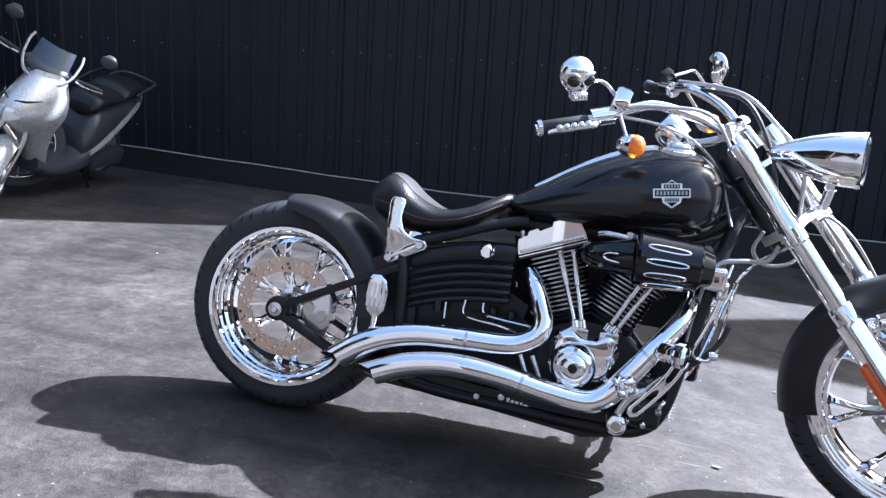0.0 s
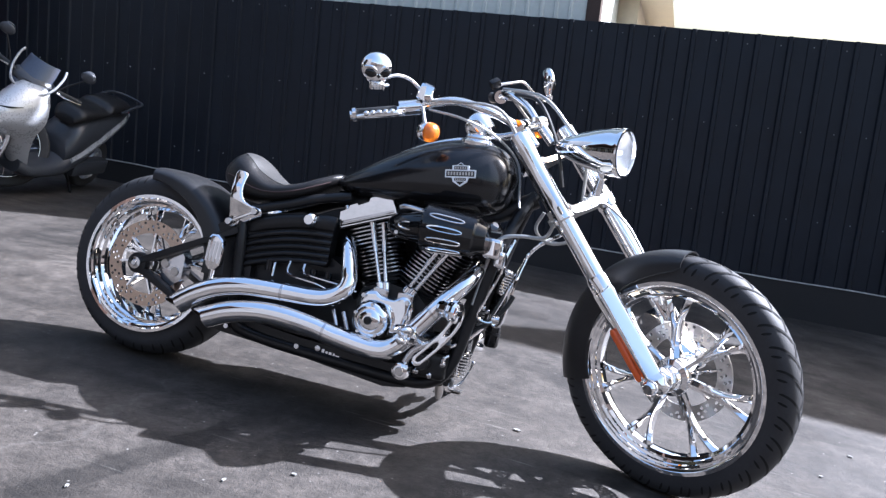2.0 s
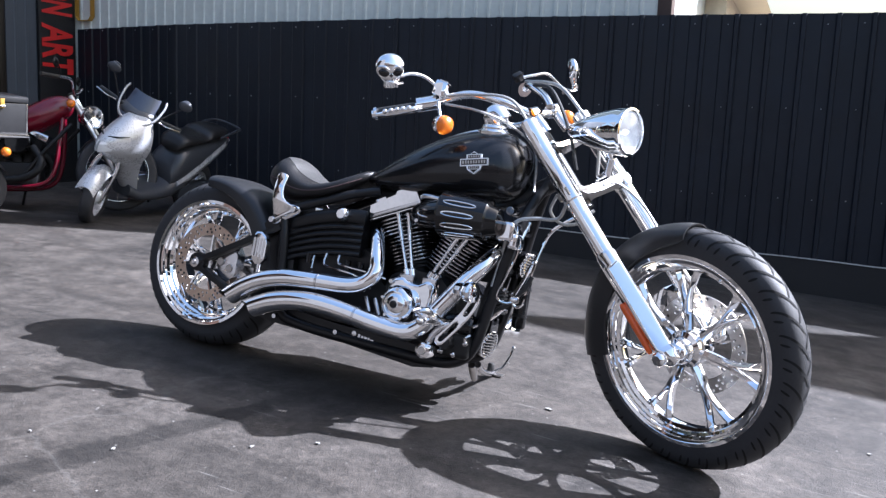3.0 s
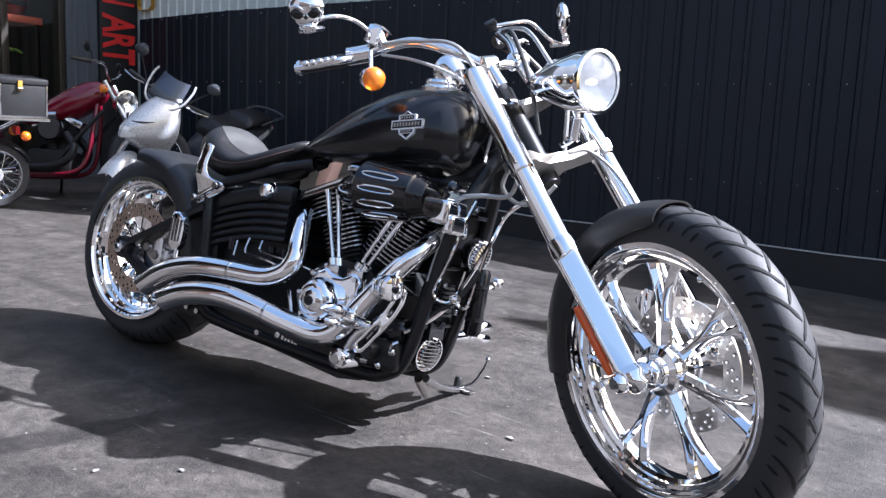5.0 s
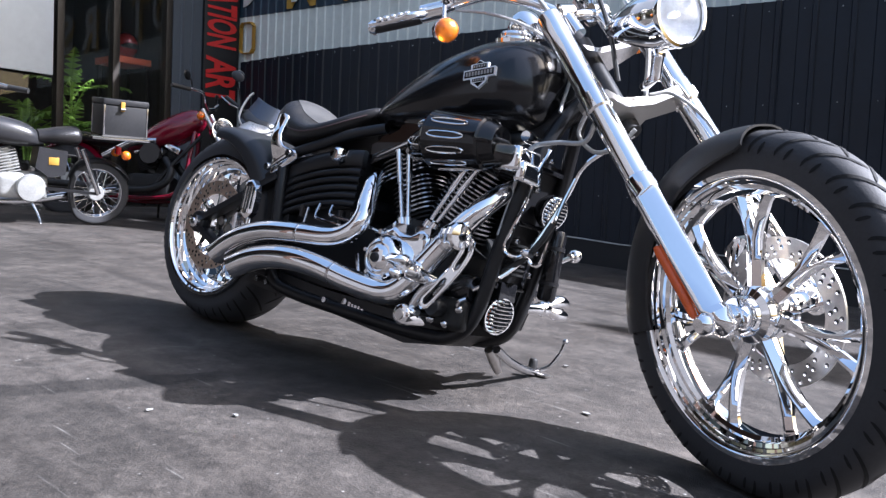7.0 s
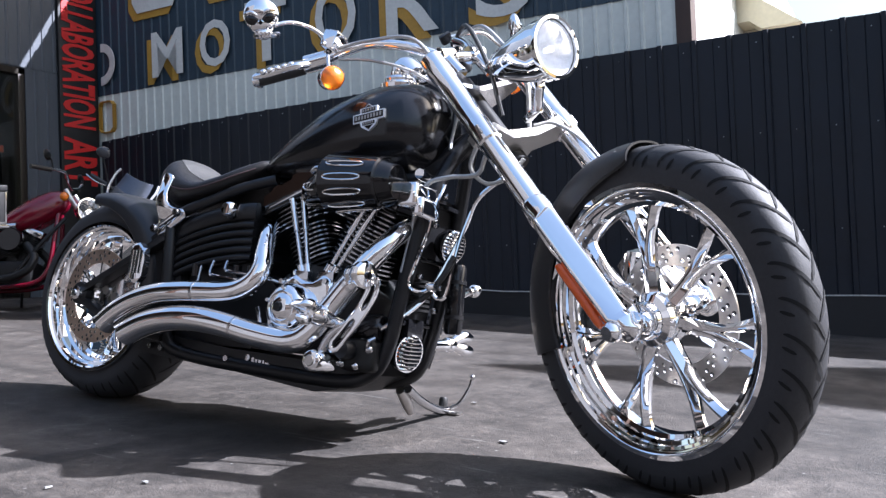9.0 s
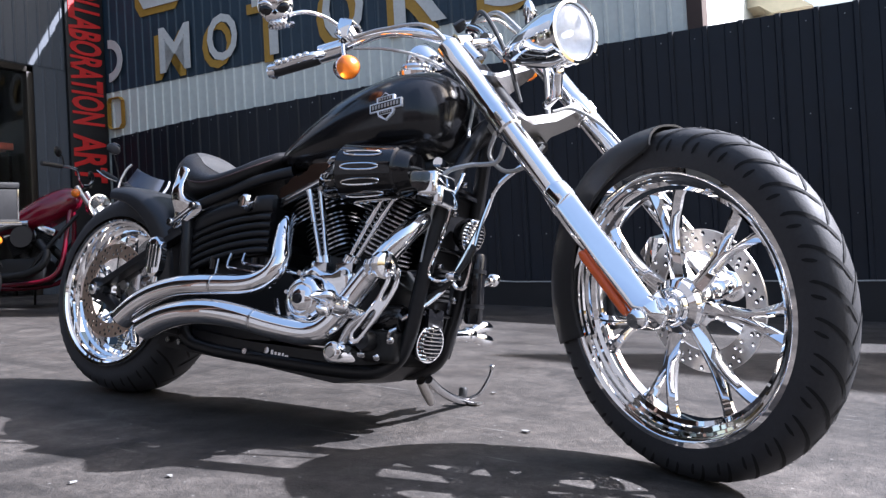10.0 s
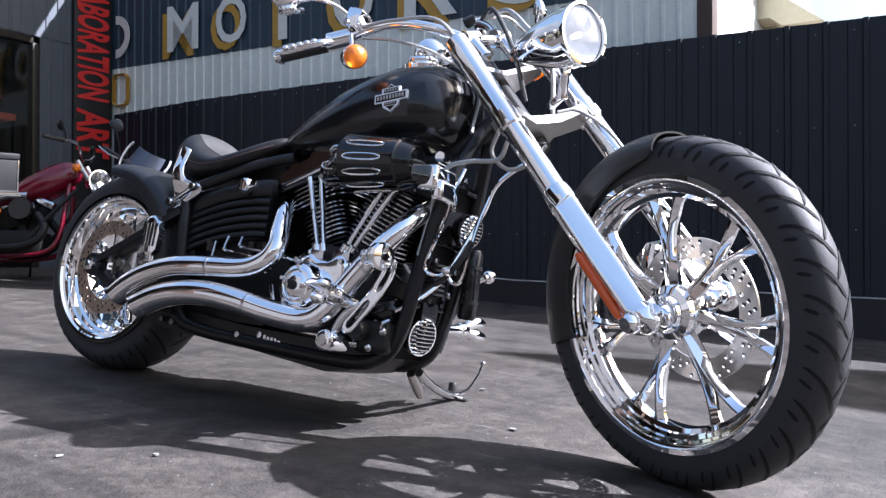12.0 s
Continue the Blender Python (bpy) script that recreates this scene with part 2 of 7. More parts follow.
# ---- ground ----
def asphalt():
    m = bpy.data.materials.new("old_asphalt")
    m.use_nodes = True
    nt = m.node_tree
    L = nt.links.new
    b = nt.nodes["Principled BSDF"]
    tc = nt.nodes.new("ShaderNodeTexCoord")

    def noise_tex(s, d=6, rough=0.6):
        n = nt.nodes.new("ShaderNodeTexNoise")
        n.inputs["Scale"].default_value, n.inputs["Detail"].default_value, n.inputs["Roughness"].default_value = s, d, rough
        L(tc.outputs["Object"], n.inputs["Vector"])
        return n.outputs["Fac"]

    def rng(v, a, b_, c, d):
        r = nt.nodes.new("ShaderNodeMapRange")
        for k, x in zip(("From Min", "From Max", "To Min", "To Max"), (a, b_, c, d)):
            r.inputs[k].default_value = x
        L(v, r.inputs["Value"])
        return r.outputs[0]

    def math_(op, a, c):
        n = nt.nodes.new("ShaderNodeMath")
        n.operation = op
        for i, v in enumerate((a, c)):
            if isinstance(v, (int, float)):
                n.inputs[i].default_value = v
            else:
                L(v, n.inputs[i])
        return n.outputs[0]

    broad = rng(noise_tex(0.9, 4), 0.3, 0.7, 0.50, 1.55)
    mid = rng(noise_tex(5.0, 6, 0.7), 0.3, 0.7, 0.58, 1.45)
    grit = math_("MULTIPLY", rng(noise_tex(48.0, 5, 0.8), 0.3, 0.7, 0.50, 1.52), rng(noise_tex(14.0, 4, 0.65), 0.3, 0.7, 0.72, 1.28))
    stain = rng(noise_tex(1.7, 7, 0.65), 0.52, 0.66, 1.0, 0.45)
    # long dark drag marks across the yard
    mp_ = nt.nodes.new("ShaderNodeMapping")
    mp_.inputs["Rotation"].default_value = (0, 0, radians(22))
    mp_.inputs["Scale"].default_value = (0.55, 7.0, 1.0)
    L(tc.outputs["Object"], mp_.inputs["Vector"])
    drag = nt.nodes.new("ShaderNodeTexNoise")
    drag.inputs["Scale"].default_value, drag.inputs["Detail"].default_value = 1.3, 5
    L(mp_.outputs[0], drag.inputs["Vector"])
    streak = rng(drag.outputs["Fac"], 0.54, 0.68, 1.0, 0.68)
    base = math_("MULTIPLY", math_("MULTIPLY", math_("MULTIPLY", broad, mid), streak), math_("MULTIPLY", grit, stain))
    # a narrow dark sealed seam with ragged edges
    sep = nt.nodes.new("ShaderNodeSeparateXYZ")
    L(tc.outputs["Object"], sep.inputs[0])
    off = math_("ADD", math_("SUBTRACT", sep.outputs[0], math_("MULTIPLY", sep.outputs[1], 0.25)), -0.665)
    off = math_("ADD", off, rng(noise_tex(9.0, 5), 0.3, 0.7, -0.025, 0.025))
    seam = math_("MULTIPLY", rng(math_("ABSOLUTE", off, 0), 0.035, 0.060, 1.0, 0.0), rng(sep.outputs[1], -0.45, -0.25, 1.0, 0.0))
    base = math_("MULTIPLY", base, rng(seam, 0.0, 1.0, 1.0, 0.46))
    # long hairline cracks
    vor = nt.nodes.new("ShaderNodeTexVoronoi")
    vor.feature = "DISTANCE_TO_EDGE"
    vor.inputs["Scale"].default_value = 0.42
    wob = nt.nodes.new("ShaderNodeTexNoise")
    wob.inputs["Scale"].default_value, wob.inputs["Detail"].default_value = 2.5, 8
    L(tc.outputs["Object"], wob.inputs["Vector"])
    add = nt.nodes.new("ShaderNodeVectorMath")
    add.operation = "MULTIPLY_ADD"
    L(wob.outputs["Color"], add.inputs[0])
    add.inputs[1].default_value = (0.5, 0.5, 0.0)
    L(tc.outputs["Object"], add.inputs[2])
    L(add.outputs[0], vor.inputs["Vector"])
    crack = rng(vor.outputs["Distance"], 0.0, 0.004, 1.0, 0.0)
    gate = rng(noise_tex(0.6, 2), 0.52, 0.6, 0.0, 1.0)
    crackm = math_("MULTIPLY", crack, gate)
    # pale chips of grit
    v2 = nt.nodes.new("ShaderNodeTexVoronoi")
    v2.inputs["Scale"].default_value = 26.0
    L(tc.outputs["Object"], v2.inputs["Vector"])
    chip = math_("MULTIPLY", rng(v2.outputs["Distance"], 0.05, 0.10, 1.0, 0.0), rng(noise_tex(11, 2), 0.50, 0.60, 0.0, 1.0))
    # short pale scratches
    scr = None
    for ang, sx_, gs in ((35, 3.0, 2.1), (-50, 2.4, 3.3), (80, 3.4, 2.7)):
        mq = nt.nodes.new("ShaderNodeMapping")
        mq.inputs["Rotation"].default_value = (0, 0, radians(ang))
        mq.inputs["Scale"].default_value = (sx_, 70.0, 1.0)
        L(tc.outputs["Object"], mq.inputs["Vector"])
        nq = nt.nodes.new("ShaderNodeTexNoise")
        nq.inputs["Scale"].default_value, nq.inputs["Detail"].default_value = 1.0, 2
        L(mq.outputs[0], nq.inputs["Vector"])
        one = math_("MULTIPLY", rng(nq.outputs["Fac"], 0.70, 0.76, 0.0, 0.5), rng(noise_tex(gs, 2), 0.50, 0.60, 0.0, 1.0))
        scr = one if scr is None else math_("MAXIMUM", scr, one)
    chip = math_("MAXIMUM", chip, scr)
    sc = nt.nodes.new("ShaderNodeVectorMath")
    sc.operation = "SCALE"
    sc.inputs[0].default_value = (0.0450, 0.0392, 0.0340)
    L(base, sc.inputs["Scale"])
    mix = nt.nodes.new("ShaderNodeMix")
    mix.data_type = "RGBA"
    L(math_("MAXIMUM", chip, math_("MULTIPLY", crackm, 0.10)), mix.inputs[0])
    L(sc.outputs[0], mix.inputs[6])
    mix.inputs[7].default_value = (0.26, 0.25, 0.23, 1)
    L(mix.outputs[2], b.inputs["Base Color"])
    L(rng(noise_tex(3.0), 0.3, 0.7, 0.48, 0.80), b.inputs["Roughness"])
    b.inputs["Specular IOR Level"].default_value = 0.32
    bp = nt.nodes.new("ShaderNodeBump")
    bp.inputs["Strength"].default_value, bp.inputs["Distance"].default_value = 0.60, 0.006
    hgt = math_("ADD", noise_tex(170.0, 3, 0.7), math_("MULTIPLY", noise_tex(40.0, 5, 0.7), 0.6))
    L(hgt, bp.inputs["Height"])
    L(bp.outputs[0], b.inputs["Normal"])
    return m


ASPHALT = asphalt()
bm = B()
xs = [-400, -150, -60, -30, -15, -10, -8, -7, -6] + [-5.5 + 0.25 * i for i in range(64)] + [11, 12, 14, 18, 30, 60, 150, 400]
ys = [-400, -150, -60, -30, -15, -8, -5, -3, -2, -1, 0, 1, 2, 3, 4, 6, 10, 30, 60, 150, 400]
grid = [[bm.verts.new((x, y, G(x))) for y in ys] for x in xs]
for i in range(len(xs) - 1):
    for j in range(len(ys) - 1):
        bm.faces.new((grid[i][j], grid[i + 1][j], grid[i + 1][j + 1], grid[i][j + 1]))
tagged(part("ground", bm, ASPHALT), "sloping worn grey asphalt yard with stains and hairline cracks", "ground", kind="structure")

# ---- fence ----
FENCE = mat("black_painted_steel_sheet", (0.0090, 0.0120, 0.0185), 0.47, 0.0, 0.22, 3, 0.05, 80, rvar=0.2, spec=0.32)
KICK = mat("black_kickboard", (0.009, 0.009, 0.010), 0.6, 0.0, 0.25, 6, 0.2, 60)
PALE = mat("pale_strip", (0.45, 0.44, 0.42), 0.6, 0.0, 0.3, 12)
SCREW = mat("bare_screw_heads", (0.62, 0.62, 0.60), 0.35, 0.8, 0.2, 50)
FX0, FX1, PITCH = -4.40, 12.0, 0.21
FDIR = Vector((1, 0.08, 0)).normalized()
FNOR = Vector((FDIR.y, -FDIR.x, 0))
fence = tagged(new("fence"), "tall black ribbed steel fence with small pale screws", "fence", kind="structure")
random.seed(4)
nsheet = int((FX1 - FX0) / (PITCH * 4))
for k in range(nsheet):
    x0 = FX0 + k * PITCH * 4
    top = 1.745 + random.uniform(-0.001, 0.001)
    bm = B()
    lo, hi, zt = [], [], []
    prof = []
    for r in range(4):
        o = r * PITCH
        prof += [(o, 0), (o + 0.088, 0), (o + 0.092, -0.004), (o + 0.096, 0), (o + 0.168, 0), (o + 0.176, 0.015), (o + 0.200, 0.015), (o + 0.208, 0)]
    prof.append((4 * PITCH + 0.004, 0.002))
    rows = []
    for z in (0.0, 0.5, 1.0):
        row = []
        for o, h in prof:
            x = x0 + o
            p = Vector((x, fence_y(x), 0)) + FNOR * h
            zb = G(x) + 0.16
            tz = top - 0.014 * max(0.0, -1.0 - x) - 0.0015 * (1 if 0.005 < (o % PITCH) < 0.17 else 0)
            row.append(bm.verts.new((p.x, p.y, zb + (tz - zb) * z)))
        rows.append(row)
    back = []
    for a, b_ in zip(rows, rows[1:]):
        for i in range(len(a) - 1):
            bm.faces.new((a[i], a[i + 1], b_[i + 1], b_[i]))
    ext = bmesh.ops.extrude_face_region(bm, geom=bm.faces[:])
    bmesh.ops.translate(bm, verts=[g for g in ext["geom"] if isinstance(g, bmesh.types.BMVert)], vec=-FNOR * 0.0025)
    part("fence_sheet", bm, FENCE, fence, angle=25)
bm = B()
for k in range(nsheet * 4):
    x = FX0 + k * PITCH + 0.130
    for z in (1.68, 1.12, 0.52):
        if random.random() < 0.06:
            continue
        p = Vector((x + random.uniform(-0.006, 0.006), fence_y(x), z + random.uniform(-0.006, 0.006))) + FNOR * 0.004
        bmesh.ops.create_icosphere(bm, subdivisions=1, radius=0.0042, matrix=Matrix.Translation(p))
ob = part("screw_heads", bm, SCREW, fence, "small bare metal screw heads")
ob["kind"] = "stuff"
bm = B()
n = 60
ring = []
for i in range(n + 1):
    x = FX0 + (FX1 - FX0) * i / n
    p = Vector((x, fence_y(x), 0))
    f0, f1 = p + FNOR * 0.026, p - FNOR * 0.02
    zt = max(0.19 - 0.035 * x, G(x) + 0.17)
    ring.append([(f0.x, f0.y, G(x) - 0.05), (f0.x, f0.y, zt), (f1.x, f1.y, zt), (f1.x, f1.y, G(x) - 0.05)])
loft(bm, ring)
part("kickboard", bm, KICK, fence)
bm = B()
ring = []
for i in range(n + 1):
    x = FX0 + (FX1 - FX0) * i / n
    p = Vector((x, fence_y(x), 0))
    zt = max(0.19 - 0.035 * x, G(x) + 0.17) + 0.003 * math.sin(x * 7)
    f0, f1 = p + FNOR * 0.034, p + FNOR * 0.028
    ring.append([(f0.x, f0.y, zt - 0.004), (f0.x, f0.y, zt + 0.004), (f1.x, f1.y, zt + 0.004), (f1.x, f1.y, zt - 0.004)])
loft(bm, ring)
part("pale_edge_strip", bm, PALE, fence, "thin pale line along the kickboard")
bm = B()
for x in [FX0 + 2.4 * i + 1.2 for i in range(7)]:
    p = Vector((x, fence_y(x), 0)) - FNOR * 0.06
    box(bm, p.x, p.y, (G(x) + 1.6) / 2, 0.07, 0.07, 1.7 - G(x))
for z in (0.45, 1.6):
    a, b_ = Vector((FX0, fence_y(FX0), z)) - FNOR * 0.045, Vector((FX1, fence_y(FX1), z)) - FNOR * 0.045
    bar(bm, a, b_, 0.05, 0.04)
part("fence_frame", bm, KICK, fence)

# ---- sign-painted shed behind the fence ----
CLAD = mat("pale_green_white_cladding", (0.62, 0.65, 0.60), 0.55, 0.0, 0.10, 2.5, 0.06, 50)
BLUE = mat("dark_blue_sign_paint", (0.020, 0.040, 0.060), 0.5, 0.0, 0.25, 3, 0.06, 60)
WHITE = mat("cream_letter_paint", (0.62, 0.62, 0.58), 0.55, 0.0, 0.12, 5, 0.05, 60)
GOLD = mat("mustard_letter_paint", (0.42, 0.24, 0.03), 0.55, 0.0, 0.18, 5, 0.05, 60)
BROWN = mat("dark_brown_post", (0.05, 0.028, 0.02), 0.6, 0.0, 0.2, 8)
WX0, WX1, WLOW, WTOP = -4.45, 0.90, 3.48, 7.4


def wall_y(x):
    return 3.55 + 0.08 * x


def ribbed(bm, x0, x1, z0, z1, yfun, off, pitch=0.105, rib=0.010):
    """A ribbed skin between two heights; off: how proud it stands of the wall line."""
    xs_ = []
    x = x0
    while x < x1 - 1e-4:
        for o, h in ((0, 0), (pitch * 0.62, 0), (pitch * 0.70, rib), (pitch * 0.88, rib), (pitch * 0.96, 0)):
            if x + o <= x1:
                xs_.append((x + o, h))
        x += pitch
    xs_.append((x1, 0))
    a = [bm.verts.new((q, yfun(q) - h - off, z0)) for q, h in xs_]
    b_ = [bm.verts.new((q, yfun(q) - h - off, z1)) for q, h in xs_]
    for i in range(len(a) - 1):
        bm.faces.new((a[i], a[i + 1], b_[i + 1], b_[i]))
    ext = bmesh.ops.extrude_face_region(bm, geom=bm.faces[:])
    bmesh.ops.translate(bm, verts=[g for g in ext["geom"] if isinstance(g, bmesh.types.BMVert)], vec=(0, 0.004, 0))


shed = tagged(new("shed"), "ribbed steel shed with a pale stripe and painted sign", "building", kind="structure")
bm = B()
prism(bm, [(WX0, wall_y(WX0)), (WX1, wall_y(WX1)), (WX1, wall_y(WX1) + 6), (WX0 - 6, wall_y(WX0) + 6), (WX0 - 6, wall_y(WX0))], 0.0, WLOW, "Z")
part("shed_body", bm, CLAD, shed)
# unseen fascia over a slot, added to throw a lit strip on the shop
bm = B()
prism(bm, [(WX0, wall_y(WX0)), (WX1, wall_y(WX1)), (WX1, wall_y(WX1) + 0.12), (WX0, wall_y(WX0) + 0.12)], 3.80, WTOP, "Z")
for x in (WX0 + 0.04, WX1 - 0.1):
    box(bm, x, wall_y(x) + 0.06, 3.64, 0.06, 0.08, 0.34)
part("raised_fascia", bm, CLAD, shed)
bm = B()
ribbed(bm, WX0 + 0.01, WX1 - 0.02, 1.55, WLOW - 0.005, wall_y, 0.006)
part("cladding", bm, CLAD, shed, "pale ribbed cladding", angle=20)
bm = B()
ribbed(bm, WX0 + 0.01, WX1 - 0.10, 2.13, WLOW - 0.01, wall_y, 0.012)
part("sign_panel", bm, BLUE, shed, "dark blue painted sign ground", angle=20)
bm = B()
box(bm, WX1 + 0.05, wall_y(WX1) + 0.06, 3.2, 0.10, 0.14, 8.4)
part("corner_post", bm, BROWN, shed, "dark brown corner post", bevel=0.005)


def lettering(name, text, size, m, material, parent, depth=0.006, sx=1.0, label="", bold=0.0):
    cu = bpy.data.curves.new(name, "FONT")
    cu.body, cu.size, cu.extrude, cu.offset, cu.resolution_u = text, size, depth, bold, 3
    ob = bpy.data.objects.new("tmp", cu)
    scene.collection.objects.link(ob)
    bpy.context.view_layer.update()
    me = bpy.data.meshes.new_from_object(ob.evaluated_get(bpy.context.evaluated_depsgraph_get()))
    bpy.data.objects.remove(ob)
    me.name = name
    me.transform(m @ Matrix.Diagonal((sx, 1, 1, 1)))
    me.materials.append(material)
    o = new(name, me)
    o.parent = parent
    if label:
        o["label"] = label
    return o


SLOPE = math.atan(0.08)


def painted_letter(ch, x0, w, z0, h):
    """A cream block letter with a mustard drop face behind, fitted to a box on the wall."""
    for off, mt, nm, dx, dz in ((0.032, GOLD, "letter_shadow", -0.065, -0.055), (0.040, WHITE, "letter", 0.0, 0.0)):
        o = lettering(nm, ch, 0.5, Matrix(), mt, shed, 0.0015, 1.0, bold=0.008)
        xs_ = [v.co.x for v in o.data.vertices]
        ys_ = [v.co.y for v in o.data.vertices]
        kx, ky = w / (max(xs_) - min(xs_)), h / (max(ys_) - min(ys_))
        fit_ = Matrix.Diagonal((kx, ky, 1, 1)) @ Matrix.Translation((-min(xs_), -min(ys_), 0))
        o.data.transform(Matrix.Translation((x0 + dx, wall_y(x0 + dx) - off, z0 + dz)) @ Matrix.Rotation(SLOPE, 4, "Z") @ Matrix.Rotation(radians(90), 4, "X") @ fit_)


for ch, x, w in (("M", -3.70, 0.37), ("O", -3.13, 0.34), ("T", -2.62, 0.43), ("O", -1.91, 0.39), ("R", -1.25, 0.45), ("S", -0.50, 0.43)):
    painted_letter(ch, x, w, 2.20 if x < -3 else 2.165, 0.41 if x < -3 else 0.52)
# feet of the larger row of letters above
for x0, w in ((-3.93, 0.55), (-3.02, 0.50)):
    for off, mt, nm, dx, dz in ((0.032, GOLD, "tall_letter_shadow", -0.06, -0.06), (0.040, WHITE, "tall_letter", 0.0, 0.0)):
        bm = B()
        o = [(x0, 3.44), (x0, 2.92), (x0 + 0.06, 2.82), (x0 + w - 0.06, 2.82), (x0 + w, 2.92), (x0 + w, 3.44), (x0 + w - 0.16, 3.44), (x0 + w - 0.16, 2.99), (x0 + 0.16, 2.99), (x0 + 0.16, 3.44)]
        prism(bm, o, 0, 0.006)
        part(nm, bm, mt, shed, m=Matrix.Translation((dx, wall_y(0) - off, dz)) @ Matrix.Shear("XZ", 4, (0, 0)) @ Matrix(((1, 0, 0, 0), (0.08, 1, 0, 0), (0, 0, 1, 0), (0, 0, 0, 1))))
# small gold outlined mark on the stripe
bm = B()
ring8 = [(-4.385, 1.81), (-4.385, 2.03), (-4.355, 2.065), (-4.235, 2.065), (-4.205, 2.03), (-4.205, 1.81), (-4.235, 1.775), (-4.355, 1.775)]
for a, b_ in zip(ring8, ring8[1:] + ring8[:1]):
    bar(bm, (a[0], wall_y(a[0]) - 0.030, a[1]), (b_[0], wall_y(b_[0]) - 0.030, b_[1]), 0.05, 0.006)
part("stripe_mark", bm, GOLD, shed, "gold outlined mark")
bm = B()
prism(bm, [(math.cos(a) * 0.2 - 4.36, math.sin(a) * 0.2 + 2.42) for a in np.linspace(-1.57, 1.57, 14)] + [(math.cos(a) * 0.13 - 4.36, math.sin(a) * 0.12 + 2.42) for a in np.linspace(1.57, -1.57, 14)], wall_y(-4.3) - 0.04, wall_y(-4.3) - 0.034)
part("letter", bm, WHITE, shed)

# ---- shop front at the end of the yard ----
FACX = -4.45
GREYC = mat("slate_grey_cladding", (0.065, 0.074, 0.088), 0.5, 0.0, 0.10, 3, 0.05, 60)
SIGNB = mat("black_sign_board", (0.012, 0.012, 0.013), 0.45, 0.0, 0.15, 5)
REDP = mat("red_letter_vinyl", (0.55, 0.022, 0.018), 0.45, 0.0, 0.12, 8)
FRAMEB = mat("dark_bronze_frame", (0.030, 0.024, 0.018), 0.4, 0.3, 0.15, 10)
INTER = mat("shade_dark_plaster", (0.075, 0.065, 0.055), 0.8, 0.0, 0.3, 2)
HELM = mat("dark_red_helmet_paint", (0.20, 0.02, 0.015), 0.2, 0.0, 0.1, 6, coat=0.5)
ORNG = mat("orange_red_shelf", (0.55, 0.09, 0.03), 0.5, 0.0, 0.1, 6)
WHT = mat("white_board", (0.66, 0.69, 0.70), 0.45, 0.0, 0.06, 2)
LEAF = mat("palm_leaf", (0.22, 0.36, 0.05), 0.5, 0.0, 0.3, 6)
POT = mat("dark_pot", (0.05, 0.04, 0.035), 0.6, 0, 0.2, 8)
shop = tagged(new("shop_front"), "slate grey shop front with dark glazing and red lettered sign", "shop", kind="structure")


def ribbed_x(bm, y0, y1, z0, z1, off, pitch=0.11, rib=0.008):
    q = []
    y = y0
    while y < y1 - 1e-4:
        for o, h in ((0, 0), (pitch * 0.7, 0), (pitch * 0.76, rib), (pitch * 0.92, rib)):
            if y + o < y1:
                q.append((y + o, h))
        y += pitch
    q.append((y1, 0))
    a = [bm.verts.new((FACX + h + off, v, z0)) for v, h in q]
    b_ = [bm.verts.new((FACX + h + off, v, z1)) for v, h in q]
    for i in range(len(a) - 1):
        bm.faces.new((a[i], a[i + 1], b_[i + 1], b_[i]))
    ext = bmesh.ops.extrude_face_region(bm, geom=bm.faces[:])
    bmesh.ops.translate(bm, verts=[g for g in ext["geom"] if isinstance(g, bmesh.types.BMVert)], vec=(-0.004, 0, 0))


bm = B()
box(bm, FACX - 0.08, 2.84, 2.3, 0.15, 0.72, 4.6)
box(bm, FACX - 0.08, 0.47, 3.43, 0.15, 4.02, 2.34)
box(bm, FACX - 0.08, -1.53, 1.1, 0.15, 0.02, 2.4)
part("facade_wall", bm, GREYC, shop)
bm = B()
ribbed_x(bm, 2.47, 2.77, 0.2, 2.27, 0.004)
ribbed_x(bm, -1.52, 2.77, 2.275, 4.58, 0.004)
part("facade_cladding", bm, GREYC, shop, "slate grey ribbed cladding", angle=20)
bm = B()
box(bm, FACX + 0.022, 2.972, 2.3, 0.03, 0.392, 4.2)
part("sign_board", bm, SIGNB, shop, "tall narrow black sign board", bevel=0.004)


def upright_word(text, z0, z1, ylo, yhi):
    """A word set reading downwards, fitted between two heights and two sides of the board."""
    o = lettering("sign_lettering", text, 0.42, Matrix(), REDP, shop, 0.003, 1.0, "red sign lettering", 0.012)
    xs_ = [v.co.x for v in o.data.vertices]
    ys_ = [v.co.y for v in o.data.vertices]
    kx, ky = (z0 - z1) / (max(xs_) - min(xs_)), (yhi - ylo) / (max(ys_) - min(ys_))
    o.data.transform(Matrix(((0, 0, 1, FACX + 0.041), (0, ky, 0, ylo - min(ys_) * ky), (-kx, 0, 0, z0 + min(xs_) * kx), (0, 0, 0, 1))))


upright_word("COLLABORATION", 3.23, 1.80, 2.800, 3.135)
upright_word("ART", 1.71, 1.27, 2.800, 3.135)
bm = B()
for y in (2.44, 1.94, 1.46, 0.55, -0.5, -1.48):
    box(bm, FACX - 0.05, y, 1.22, 0.09, 0.06, 2.1)
for z in (2.24, 0.24):
    box(bm, FACX - 0.05, 0.48, z, 0.09, 3.98, 0.06)
part("window_frame", bm, FRAMEB, shop, "dark bronze window frame", bevel=0.004)
for a, b_ in ((2.41, 1.97), (1.91, 1.49), (1.43, 0.58), (0.52, -0.47), (-0.53, -1.45)):
    bm = B()
    box(bm, FACX - 0.05, (a + b_) / 2, 1.24, 0.008, a - b_, 1.94)
    pn = part("window_pane", bm, PANE, shop)
    pn.visible_shadow = False
